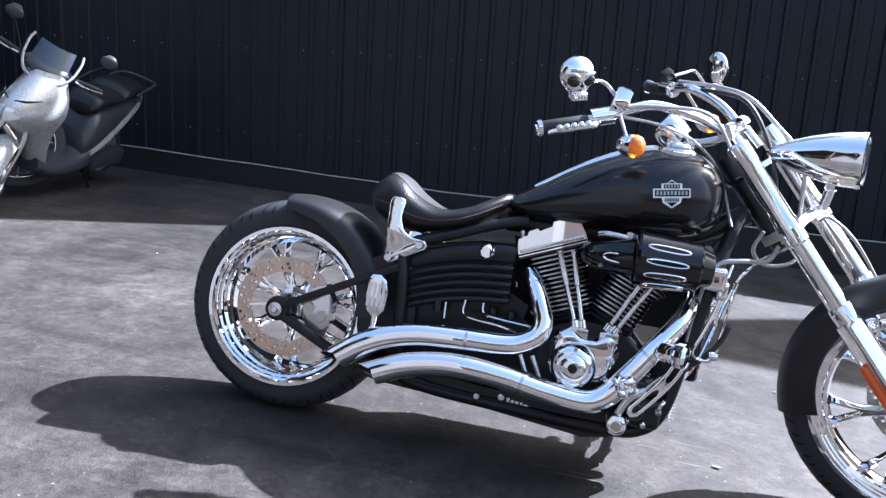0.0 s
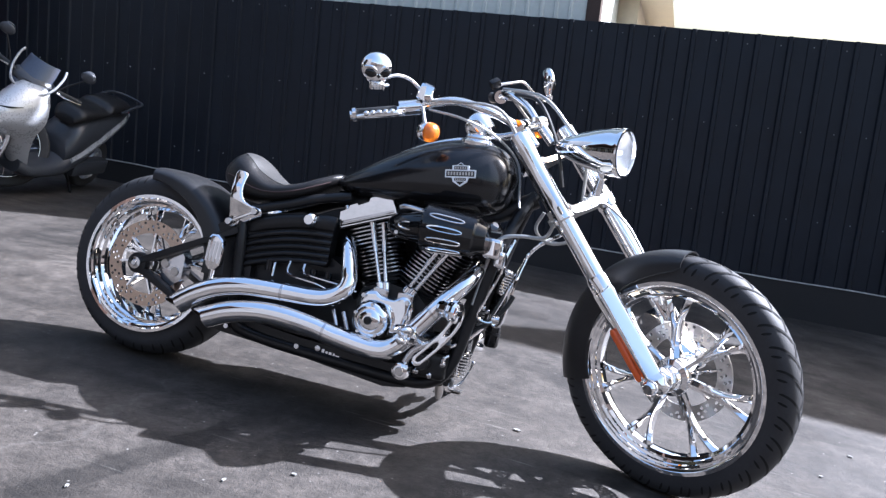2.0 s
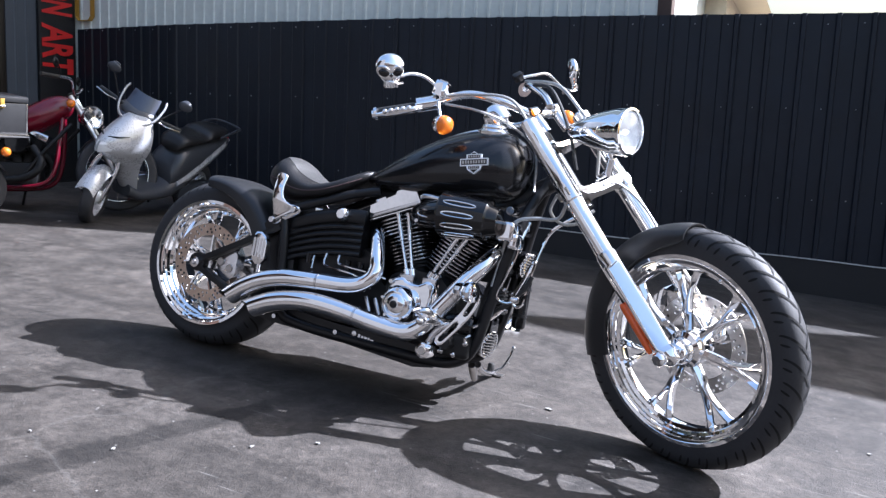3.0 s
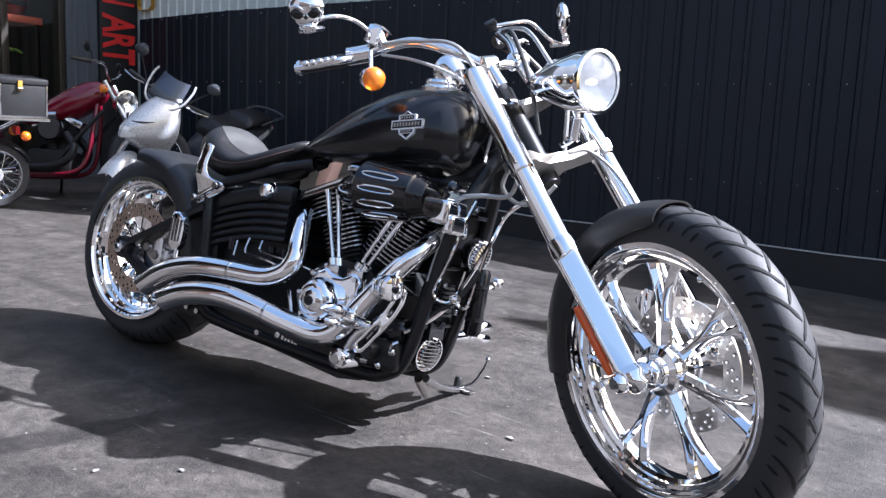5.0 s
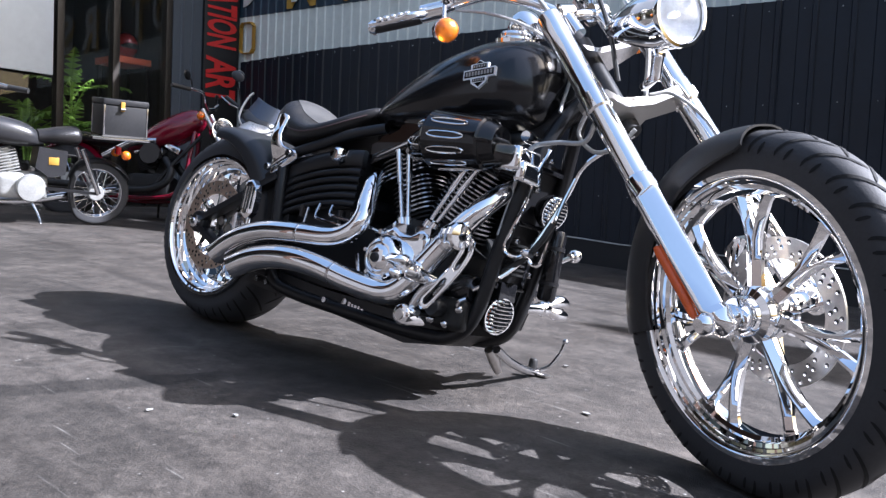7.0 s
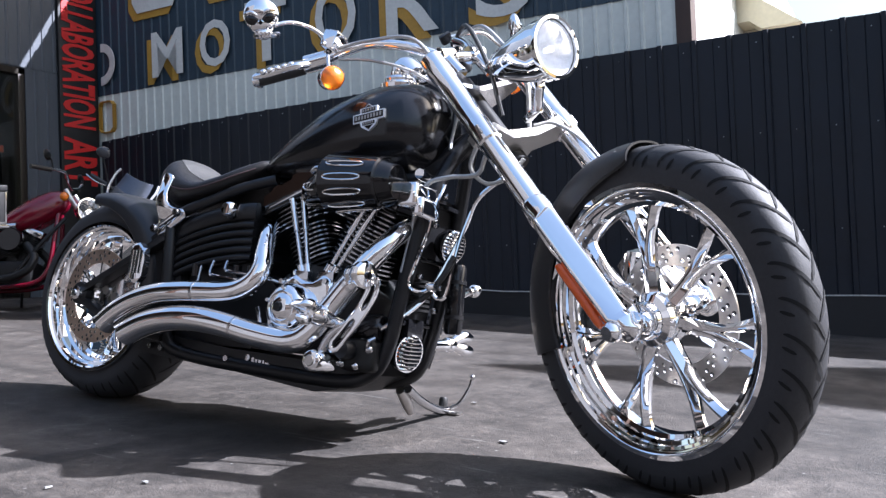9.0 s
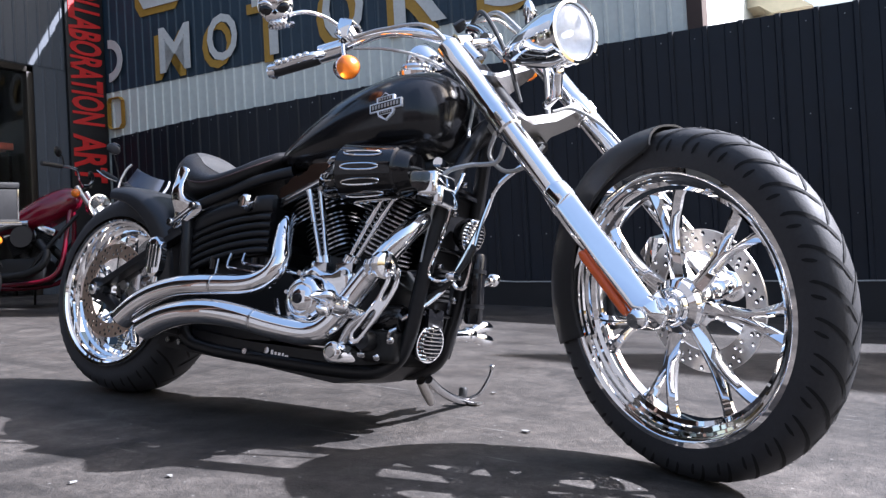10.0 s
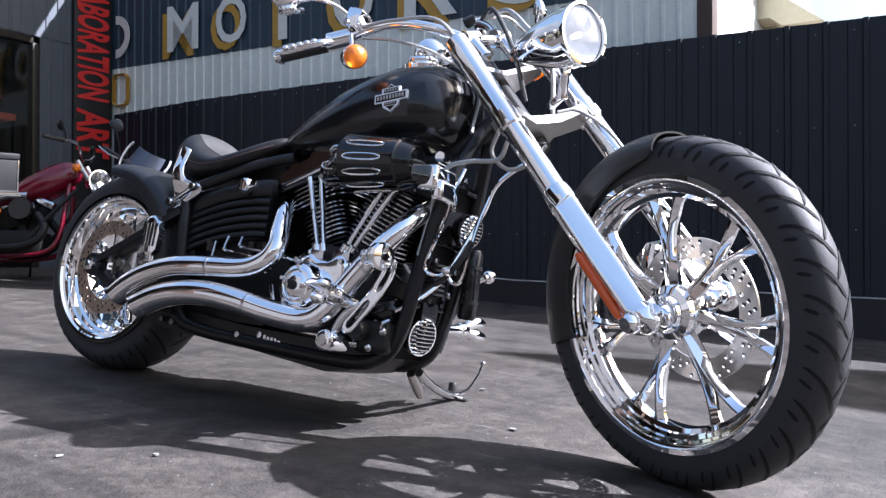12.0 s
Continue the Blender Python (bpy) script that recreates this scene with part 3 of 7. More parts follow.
# room behind the glazing, its dimness put into the plaster's dark colour
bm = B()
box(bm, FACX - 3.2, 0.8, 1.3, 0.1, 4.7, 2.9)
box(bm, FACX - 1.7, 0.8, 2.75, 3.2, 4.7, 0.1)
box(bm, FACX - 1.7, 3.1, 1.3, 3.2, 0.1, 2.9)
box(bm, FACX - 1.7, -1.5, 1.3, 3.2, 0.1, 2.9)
part("shop_room", bm, INTER, shop, "shop interior with its dimness put into the dark colour")
disp = thing("display_stand", "orange-red topped display stand behind the shop glass", "display stand", Matrix.Translation((FACX - 0.45, 2.24, G(FACX))))
bm = B()
box(bm, 0, 0, 1.32, 0.4, 0.34, 0.06)
part("top_shelf", bm, ORNG, disp, "orange-red shelf", bevel=0.006)
for dx, dy in ((-0.17, -0.14), (0.17, -0.14), (-0.17, 0.14), (0.17, 0.14)):
    bm = B()
    box(bm, dx, dy, 0.65, 0.03, 0.03, 1.3)
    part("leg", bm, FRAMEB, disp)
bm = B()
box(bm, 0, 0, 0.6, 0.38, 0.32, 0.03)
part("lower_shelf", bm, INTER, disp)
helmet = thing("helmet", "dark red helmet standing on the display stand", "helmet", Matrix.Translation((FACX - 0.45, 2.26, G(FACX) + 1.35)))
bm = B()
ball(bm, (0, 0, 0.125), 0.125, sc=(1.1, 0.9, 1.0))
part("shell", bm, HELM, helmet)
bm = B()
ball(bm, (0.045, 0, 0.115), 0.102, sc=(1.0, 0.95, 0.5))
part("visor", bm, GLOSSB, helmet)
board = thing("white_board", "large plain white panel in front of the shop glazing", "board", Matrix.Translation((FACX + 0.035, 0.61, 1.86)))
bm = B()
box(bm, 0, 0, 0.0, 0.03, 1.53, 1.1)
part("panel", bm, WHT, board, bevel=0.004)
for s_ in (-0.6, 0.6):
    bm = B()
    rod(bm, (0, s_, 0.55), (0, s_, 0.85), 0.006, 8)
    part("hanger", bm, FRAMEB, board)


def palm(name, at, h, seed):
    random.seed(seed)
    t = thing(name, "green potted palm with arching fronds behind the glass", "potted plant", Matrix.Translation(at))
    bm = B()
    lathe(bm, [(0.0, 0.0), (0.13, 0.0), (0.17, 0.32), (0.185, 0.33), (0.18, 0.36), (0.15, 0.35), (0.14, 0.30), (0.0, 0.30)], 20, "Z")
    part("pot", bm, POT, t)
    bm = B()
    for k in range(5):
        a = random.uniform(0, 6.3)
        tube(bm, [(0.02 * math.cos(a), 0.02 * math.sin(a), 0.3), (0.05 * math.cos(a), 0.05 * math.sin(a), h * 0.5), (0.1 * math.cos(a), 0.1 * math.sin(a), h * 0.8)], 0.012, 6, 4)
    part("stem", bm, LEAF, t)
    for k in range(16):
        a, el = random.uniform(0, 6.3), random.uniform(0.2, 1.3)
        L_ = random.uniform(0.35, 0.6)
        z0 = random.uniform(0.45, 0.85) * h
        bm = B()
        pts = [Vector((math.cos(a) * math.cos(el) * L_ * u, math.sin(a) * math.cos(el) * L_ * u, z0 + math.sin(el) * L_ * u - 0.35 * L_ * u * u)) for u in np.linspace(0, 1, 8)]
        sd = Vector((-math.sin(a), math.cos(a), 0))
        for i in range(7):
            for sg in (-1, 1):
                w = 0.10 * (1 - i / 8)
                p, q = pts[i], pts[i + 1]
                tip = (p + q) / 2 + sd * sg * w + Vector((0, 0, -0.03)) + (q - p) * 0.8
                vs = [bm.verts.new(v) for v in (p, q, tip)]
                bm.faces.new(vs)
        ext = bmesh.ops.extrude_face_region(bm, geom=bm.faces[:])
        bmesh.ops.translate(bm, verts=[g for g in ext["geom"] if isinstance(g, bmesh.types.BMVert)], vec=(0, 0, 0.003))
        part("frond", bm, LEAF, t)
    return t


palm("potted_palm", (FACX - 0.42, 1.74, G(FACX)), 1.30, 5)
palm("potted_palm", (FACX - 0.5, 1.40, G(FACX)), 1.0, 9)

# ---- house beyond the fence, and what closes the yard ----
CREAM = mat("cream_house_wall", (0.50, 0.43, 0.32), 0.7, 0.0, 0.12, 2)
FASC = mat("cream_eave", (0.60, 0.52, 0.36), 0.6, 0.0, 0.1, 3)
ROOF = mat("pale_metal_roof", (0.55, 0.55, 0.54), 0.5, 0.0, 0.1, 2)
house = tagged(new("house"), "cream house wall with a boxed eave beyond the fence", "house", kind="structure")
bm = B()
box(bm, 0.4, 9.0, 1.2, 1.4, 6.0, 2.9)
part("house_wall", bm, CREAM, house)
bm = B()
prism(bm, [(-0.3, 2.66), (1.02, 2.66), (1.42, 2.34), (1.10, 2.34), (1.0, 2.42), (-0.3, 2.42)], 5.7, 12.0)
part("eave", bm, FASC, house, "cream boxed eave")
bm = B()
prism(bm, [(-0.5, 2.67), (1.06, 2.67), (1.06, 2.71), (-0.5, 3.3)], 5.6, 12.1)
part("house_roof", bm, ROOF, house)
# unseen buildings, put in for the dark band the chrome reflects
far = tagged(new("opposite_building"), "unseen low dark brown buildings set across the street for reflections", "building", kind="structure")
OPP = mat("dark_brown_plaster", (0.045, 0.032, 0.026), 0.8, 0.0, 0.25, 0.6)
for x0, w, h in ((-2.6, 10.0, 5.0), (8.0, 12.0, 4.2), (20.5, 14.0, 5.2)):
    bm = B()
    box(bm, x0 + w / 2, -14, h / 2 - 0.5, w, 4, h + 1.0)
    part("opposite_wall", bm, OPP, far)
    bm = B()
    box(bm, x0 + w / 2, -13.9, h + 0.12, w + 0.5, 4.6, 0.24)
    part("opposite_roof", bm, ROOF, far)
for k in range(14):
    bm = B()
    box(bm, -1.0 + 2.4 * k, -11.97, 1.6, 1.5, 0.06, 1.5)
    part("opposite_window", bm, GLOSSB, far, bevel=0.01)
# unseen block with canopy, added for the light and dark bands in chrome
WORKW = mat("reflected_wall_grey", (0.125, 0.125, 0.128), 0.85, 0.0, 0.2, 3, 0.2, 40)
work = tagged(new("workshop"), "unseen grey block with a dark brown canopy, added for chrome reflections", "workshop", kind="structure")
bm = B()
box(bm, -8.0, -7.1, 2.8, 17.0, 3.0, 6.6)
part("workshop_wall", bm, WORKW, work)
bm = B()
prism(bm, [(-5.6, 4.05), (-5.6, 4.35), (-2.35, 3.95), (-2.35, 3.78)], -16.3, -2.2, "X")
part("canopy", bm, BROWN, work, "unseen dark brown canopy added for chrome reflections", bevel=0.02)
for x in (-15.5, -11.6, -7.7, -2.4):
    bm = B()
    box(bm, x, -3.55, (G(x) + 3.94) / 2, 0.12, 0.12, 3.94 - G(x) + 0.06)
    part("canopy_post", bm, BROWN, work, bevel=0.01)
for k in range(3):
    bm = B()
    box(bm, -14.0 + 3.7 * k, -5.585, 1.75, 2.6, 0.05, 2.9)
    part("workshop_door", bm, GLOSSB, work, "unseen dark panel added for chrome reflections", bevel=0.01)
# unseen slab shaped to cast the wedge of shadow across the yard
side = tagged(new("side_awning"), "unseen roof slab added to cast a wedge of shadow on the yard", "awning", kind="structure")
bm = B()
prism(bm, [(5.2, 4.62), (8.6, 6.9), (12.5, 7.2), (12.5, 4.65)], 5.0, 5.12, "Z")
part("awning_roof", bm, ROOF, side)
for x, y in ((12.4, 4.75), (12.4, 7.1), (8.7, 6.85)):
    bm = B()
    rod(bm, (x, y, G(x) - 0.05), (x, y, 5.02), 0.05)
    part("awning_post", bm, BROWN, side)

# ======== the custom motorcycle ========
BIKE = Matrix.Translation((-0.003, -0.060, 0.012)) @ Matrix.Rotation(radians(1.4), 4, "Z") @ Matrix.Rotation(radians(3.72), 4, "Y") @ Matrix.Rotation(radians(-9.0), 4, "X")
bike = thing("custom_motorcycle", "low black and chrome custom cruiser leaning on its side stand", "motorcycle", BIKE)
RAKE, STEER = radians(40), radians(-31)
# handlebar frame, and the fork legs' own frame: the legs lean a little more to the stand side
FORK = Matrix(((math.cos(RAKE), 0, -math.sin(RAKE), 1.42), (0, 1, 0, 0), (math.sin(RAKE), 0, math.cos(RAKE), 0.635), (0, 0, 0, 1))) @ Matrix.Rotation(STEER, 4, "Z")
LEGS = FORK @ Matrix.Translation((0, 0, -0.424)) @ Matrix.Rotation(radians(-1.6), 4, "X") @ Matrix.Translation((0.085, 0, 0.124)) @ Matrix.Rotation(radians(-1.3), 4, "Y") @ Matrix.Translation((-0.085, 0, 0.30))


def tyre_ring(R, rim, half, n=72, crown=0.5):
    """Cross section of a tyre as (radius, offset) pairs, outside then inside."""
    pr = []
    for k in range(17):
        a = math.pi * (k / 16 - 0.5)
        s, c = math.sin(a), math.cos(a)
        o = half * math.copysign(abs(s) ** 0.85 * (1 - 0.18 * abs(s) ** 8), s)
        r = rim + (R - rim) * abs(c) ** crown
        pr.append((r, o))
    pr = [(rim - 0.006, -half * 0.80)] + pr + [(rim - 0.006, half * 0.80)]
    return pr


def make_wheel(parent, name, R, rim, half, rimhalf, arms, m, disc_side, disc_r, disc_mat, hub_r, label, phase=0.0, bronze=False, crown=0.5):
    bm = B()
    # dished chrome rim: flanges, drop centre
    h = rimhalf
    prof = [(rim + 0.004, -h), (rim + 0.006, -h + 0.006), (rim - 0.006, -h + 0.012), (rim - 0.012, -h * 0.55), (rim - 0.030, -h * 0.42), (rim - 0.034, 0), (rim - 0.030, h * 0.42), (rim - 0.012, h * 0.55), (rim - 0.006, h - 0.012), (rim + 0.006, h - 0.006), (rim + 0.004, h),
            (rim - 0.006, h), (rim - 0.010, h * 0.93), (rim - 0.016, h * 0.90), (rim - 0.017, h * 0.80), (rim - 0.023, h * 0.76), (rim - 0.024, h * 0.60), (rim - 0.032, h * 0.54), (rim - 0.034, h * 0.42), (rim - 0.043, h * 0.32), (rim - 0.046, 0),
            (rim - 0.043, -h * 0.32), (rim - 0.034, -h * 0.42), (rim - 0.032, -h * 0.54), (rim - 0.024, -h * 0.60), (rim - 0.023, -h * 0.76), (rim - 0.017, -h * 0.80), (rim - 0.016, -h * 0.90), (rim - 0.010, -h * 0.93), (rim - 0.006, -h)]
    lathe(bm, prof, 96, "Y", closed=True)
    w = part(name, bm, CHROME, parent, label, m, angle=28)
    bm = B()
    lathe(bm, tyre_ring(R, rim, half, crown=crown), 96, "Y", closed=True)
    part("tyre", bm, RUBBER, w, "black road tyre", m, angle=70)
    # forked spokes: one root at the hub parting into two prongs
    for k in range(arms):
        a = 2 * math.pi * k / arms + phase
        bm = B()
        da = 0.155
        yo = 0.0
        for sg in (-1, 1):
            r0, r1 = hub_r * 0.75, rim - 0.036
            line = []
            for u in np.linspace(0, 1, 11):
                rr = r0 + (r1 - r0) * u
                ang = a + sg * (0.038 + (da - 0.038) * max(0, (u - 0.46) / 0.54) ** 1.10)
                line.append((rr * math.cos(ang), yo, rr * math.sin(ang), ang, u))
            rings = []
            for x, y, z, ang, u in line:
                wd = 0.0135 - 0.0080 * u + 0.017 * max(0.0, u - 0.60) + (0.007 if u > 0.97 else 0)
                tn = Vector((-math.sin(ang), 0, math.cos(ang)))
                c = Vector((x, y, z))
                dp = 0.022 - 0.007 * u
                rings.append([c + tn * wd + Vector((0, -dp * 0.25, 0)), c + tn * wd * 0.18 + Vector((0, -dp, 0)), c - tn * wd * 0.18 + Vector((0, -dp, 0)), c - tn * wd + Vector((0, -dp * 0.25, 0)), c - tn * wd + Vector((0, dp * 0.25, 0)), c - tn * wd * 0.18 + Vector((0, dp, 0)), c + tn * wd * 0.18 + Vector((0, dp, 0)), c + tn * wd + Vector((0, dp * 0.25, 0))])
            loft(bm, rings)
        part("spoke", bm, CHROME, w, "", m, angle=30)
    bm = B()
    lathe(bm, [(0.0, -0.062), (hub_r * 0.62, -0.060), (hub_r * 0.70, -0.050), (hub_r * 0.72, -0.035), (hub_r * 0.95, -0.028), (hub_r, -0.018), (hub_r, 0.018), (hub_r * 0.95, 0.028), (hub_r * 0.72, 0.035), (hub_r * 0.7, 0.055), (0.0, 0.06)], 40, "Y")
    part("hub", bm, CHROME, w, "chrome hub", m, angle=30)
    for yy in disc_side:
        ri = disc_r * 0.70
        holes = [circle(ri, 48)]
        for k in range(36):
            a = 2 * math.pi * k / 36
            for j, rr in enumerate((0.78, 0.86, 0.94)):
                if (k + j) % 3 != 2:
                    holes.append(circle(0.0052 * disc_r / 0.15, 7, disc_r * rr * math.cos(a + j * 0.05), disc_r * rr * math.sin(a + j * 0.05)))
        bm = holed_plate(circle(disc_r, 72), holes, 0.005)
        d = part("brake_disc", bm, [disc_mat, FIN], w, "drilled steel brake disc", m @ Matrix.Translation((0, yy, 0)))
        # hole walls coloured black to hold the shade inside the drillings
        inv = (m @ Matrix.Translation((0, yy, 0))).inverted()
        for pl in d.data.polygons:
            c_ = inv @ pl.center
            if abs((inv.to_3x3() @ pl.normal).y) < 0.5 and ri * 1.03 < math.hypot(c_.x, c_.z) < disc_r * 0.985:
                pl.material_index = 1
        for k in range(7):
            bm = B()
            a = 2 * math.pi * k / 7 + 0.3
            tn = Vector((-math.sin(a), 0, math.cos(a)))
            p0, p1 = Vector((math.cos(a), 0, math.sin(a))) * hub_r * 0.6, Vector((math.cos(a + 0.25), 0, math.sin(a + 0.25))) * (ri + 0.004)
            bar(bm, p0, p1, 0.014, 0.006)
            part("carrier_arm", bm, CHROME, w, "", m @ Matrix.Translation((0, yy, 0)))
        bm = B()
        lathe(bm, [(hub_r * 0.5, -0.004), (hub_r * 0.8, -0.004), (hub_r * 0.8, 0.004), (hub_r * 0.5, 0.004)], 32, "Y", closed=True)
        part("disc_carrier", bm, CHROME if not bronze else STEEL, w, "", m @ Matrix.Translation((0, yy, 0)))
    return w


RW = Matrix.Translation((0.0, 0.010, 0.313))
rear = make_wheel(bike, "rear_wheel", 0.313, 0.229, 0.108, 0.102, 7, RW, (-0.094,), 0.146, DISC_R, 0.052, "wide chrome rear wheel with forked spokes", 0.2, True, 1.0)
FW = LEGS @ Matrix.Translation((0.0975, -0.0350, -0.4330)) @ Matrix.Rotation(radians(2.7), 4, "Z") @ Matrix.Rotation(radians(-4.4), 4, "X")
front = make_wheel(bike, "front_wheel", 0.3555, 0.277, 0.059, 0.049, 7, FW, (0.060,), 0.150, STEEL, 0.057, "tall chrome front wheel with seven forked spokes", math.radians(5.5), crown=0.85)


def tread(parent, R, rim, half, n, m, label, crown):
    """Curved V-shaped strips round a tyre, laid along the length of its section from the crown to the shoulders; their
    black stands in for groove shade.
    """
    prof = tyre_ring(R + 0.0014, rim, half + 0.0012, crown=crown)[1:-1]
    dist = [0.0]
    for (r0, o0), (r1, o1) in zip(prof, prof[1:]):
        dist.append(dist[-1] + math.hypot(r1 - r0, o1 - o0))
    mid, reach = dist[-1] / 2, dist[-1] / 2

    def surf(d, a):
        r, o = np.interp(mid + d, dist, [p[0] for p in prof]), np.interp(mid + d, dist, [p[1] for p in prof])
        return Vector((r * math.cos(a), o, r * math.sin(a)))

    bm = B()
    step = 2 * math.pi / n
    for k in range(n):
        for sg in (-1, 1):
            a0 = step * (k + (0.5 if sg < 0 else 0.0))
            runs = [([(sg * reach * (-0.06 + 0.74 * u), a0 - 0.24 * (1 - u) ** 1.7) for u in np.linspace(0, 1, 13)], 0.0034),
                    ([(sg * reach * (0.48 + 0.22 * u), a0 + 0.48 * step + 0.03 * u) for u in np.linspace(0, 1, 5)], 0.0036)]
            for run, ww in runs:
                edge = []
                for q in range(len(run)):
                    (o0, b0), (o1, b1) = run[max(0, q - 1)], run[min(len(run) - 1, q + 1)]
                    do, da = o1 - o0, (b1 - b0) * R
                    ln = math.hypot(do, da)
                    wq = ww * (0.35 if q in (0, len(run) - 1) else 1.0)
                    edge.append((surf(run[q][0] - da / ln * wq, run[q][1] + do / ln * wq / R), surf(run[q][0] + da / ln * wq, run[q][1] - do / ln * wq / R)))
                for (p0, p1), (q0, q1) in zip(edge, edge[1:]):
                    bm.faces.new([bm.verts.new(v) for v in (p0, p1, q1, q0)])
    bmesh.ops.remove_doubles(bm, verts=bm.verts[:], dist=1e-5)
    o = part("tread", bm, GROOVE_SHADE, parent, label, m)
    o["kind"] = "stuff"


tread(front, 0.3555, 0.277, 0.059, 32, FW, "curved black strips standing in for shaded tread grooves", 0.85)
tread(rear, 0.313, 0.229, 0.108, 24, RW, "curved black strips standing in for shaded tread grooves", 1.0)
bm = B()
tube(bm, [(0.240, -0.020, 0.118), (0.226, -0.022, 0.111), (0.222, -0.034, 0.109)], 0.0045, 8, 1)
ball(bm, (0.222, -0.036, 0.109), 0.006)
part("valve", bm, CHROME, front, "valve stem", FW)


def fender(name, wm, r, half, a0, a1, skirt0, skirt1, material, label, th=0.004, n=36, flat=0.62, power=1.0, bow=0.0):
    """A rolled mudguard following the tyre from angle a0 to a1, with skirts."""
    bm = B()
    rings = []
    for k in range(n + 1):
        u = k / n
        a = a0 + (a1 - a0) * u
        sk = skirt0 + (skirt1 - skirt0) * u ** power
        sec = []
        for j in range(19):
            b_ = math.pi * (j / 18 - 0.5)
            s, c = math.sin(b_), math.cos(b_)
            o = half * math.copysign(abs(s) ** flat, s)
            rr = r - sk + sk * abs(c) ** 0.55 - bow * (1 - abs(c))
            sec.append((rr, o))
        sec += [(rr - th, o * (1 - th / half)) for rr, o in sec[::-1]]
        rings.append([(q[0] * math.cos(a), q[1], q[0] * math.sin(a)) for q in sec])
    loft(bm, rings)
    return part(name, bm, material, bike, label, wm, angle=40)


fender("rear_fender", RW, 0.332, 0.136, radians(94), radians(4), 0.045, 0.105, DENIM, "satin black rear mudguard")
fender("front_fender", FW, 0.367, 0.064, radians(52), radians(158), 0.004, 0.080, DENIM, "satin black front mudguard", power=0.55, bow=0.034, flat=0.80)

# ---- tank, seat ----
def ring_section(x, z0, z1, hw, n=28, e=2.5, belly=0.45, narrow=0.86):
    out = []
    zc = z0 + (z1 - z0) * belly
    for k in range(n):
        a = 2 * math.pi * k / n
        c, s = math.cos(a), math.sin(a)
        y = hw * math.copysign(abs(c) ** (2 / e), c)
        h = (z1 - zc) if s >= 0 else (zc - z0)
        ee = 2 / e if s < 0 else 2 / (e * narrow)
        z = zc + h * math.copysign(abs(s) ** ee, s)
        out.append((x, y, z))
    return out


def smooth_sections(rows, n=5):
    return [tuple(v) for v in catmull(rows, n)]


bm = B()
secs = smooth_sections([(0.585, 0.702, 0.716, 0.030), (0.61, 0.690, 0.735, 0.058), (0.66, 0.680, 0.764, 0.090), (0.75, 0.674, 0.825, 0.122), (0.85, 0.674, 0.879, 0.146), (0.95, 0.676, 0.914, 0.158), (1.03, 0.682, 0.925, 0.160), (1.09, 0.690, 0.922, 0.148), (1.135, 0.708, 0.898, 0.122), (1.162, 0.735, 0.862, 0.085), (1.174, 0.775, 0.825, 0.035)])
loft(bm, [ring_section(x, a, b_, h, narrow=0.74) for x, a, b_, h in secs])
tank = part("fuel_tank", bm, TANKP, bike, "satin black teardrop fuel tank", angle=60)
bm = B()
lathe(bm, [(0.0, 0.044), (0.020, 0.043), (0.036, 0.036), (0.041, 0.026), (0.041, 0.016), (0.046, 0.010), (0.054, 0.004), (0.055, -0.014), (0.0, -0.014)], 32, "Z")
part("filler_cap", bm, CHROME, tank, "chrome filler cap", Matrix.Translation((1.03, -0.045, 0.918)) @ Matrix.Diagonal((1.0, 1.0, 0.62, 1)) @ Matrix.Rotation(radians(14), 4, "X"))
bm = B()
tube(bm, [(0.66, 0, 0.771, 0.004), (0.76, 0, 0.830, 0.012), (0.86, 0, 0.883, 0.014), (0.95, 0, 0.918, 0.012), (0.99, 0, 0.925, 0.006)], 0.012, 10, 6, squash=0.6)
part("dash_strip", bm, CHROME, tank, "slim chrome tank strip")
# plain shield badge, no lettering
SILVERED = mat("pale_satin_silver", (0.88, 0.90, 0.93), 0.42, 0.75, 0.10, 40, 0.05, 200)
bm = B()
sh = [(0, 0.036), (0.012, 0.027), (0.026, 0.026), (0.026, 0.013), (0.047, 0.013), (0.047, -0.011), (0.026, -0.011), (0.022, -0.024), (0, -0.038), (-0.022, -0.024), (-0.026, -0.011), (-0.047, -0.011), (-0.047, 0.013), (-0.026, 0.013), (-0.026, 0.026), (-0.012, 0.027)]
prism(bm, sh, -0.0025, 0.006)
BADGE = Matrix.Translation((1.022, -0.1595, 0.800)) @ Matrix.Rotation(radians(-9), 4, "Y") @ Matrix.Rotation(radians(-4), 4, "X")
part("badge", bm, SILVERED, tank, "pale silver shield badge", BADGE, bevel=0.001)
bm = B()
box(bm, 0, -0.0028, 0.001, 0.086, 0.0016, 0.0165)
box(bm, 0, -0.0028, 0.0185, 0.040, 0.0016, 0.0100)
box(bm, 0, -0.0028, -0.0165, 0.036, 0.0016, 0.0080)
prism(bm, [(-0.010, 0.0265), (0.010, 0.0265), (0.0, 0.0325)], -0.0036, -0.0020)
prism(bm, [(-0.013, -0.0230), (0.0, -0.0340), (0.013, -0.0230)], -0.0036, -0.0020)
part("badge_field", bm, GLOSSB, tank, "dark fields on the badge", BADGE)
bm = B()
for k in range(9):
    box(bm, -0.036 + 0.009 * k, -0.0040, 0.001, 0.0055, 0.0016, 0.0105)
for k in range(5):
    box(bm, -0.015 + 0.0075 * k, -0.0040, 0.0185, 0.0045, 0.0016, 0.0062)
    box(bm, -0.013 + 0.0065 * k, -0.0040, -0.0165, 0.0038, 0.0016, 0.0048)
part("badge_bars", bm, ALU, tank, "bright bars on the badge", BADGE)

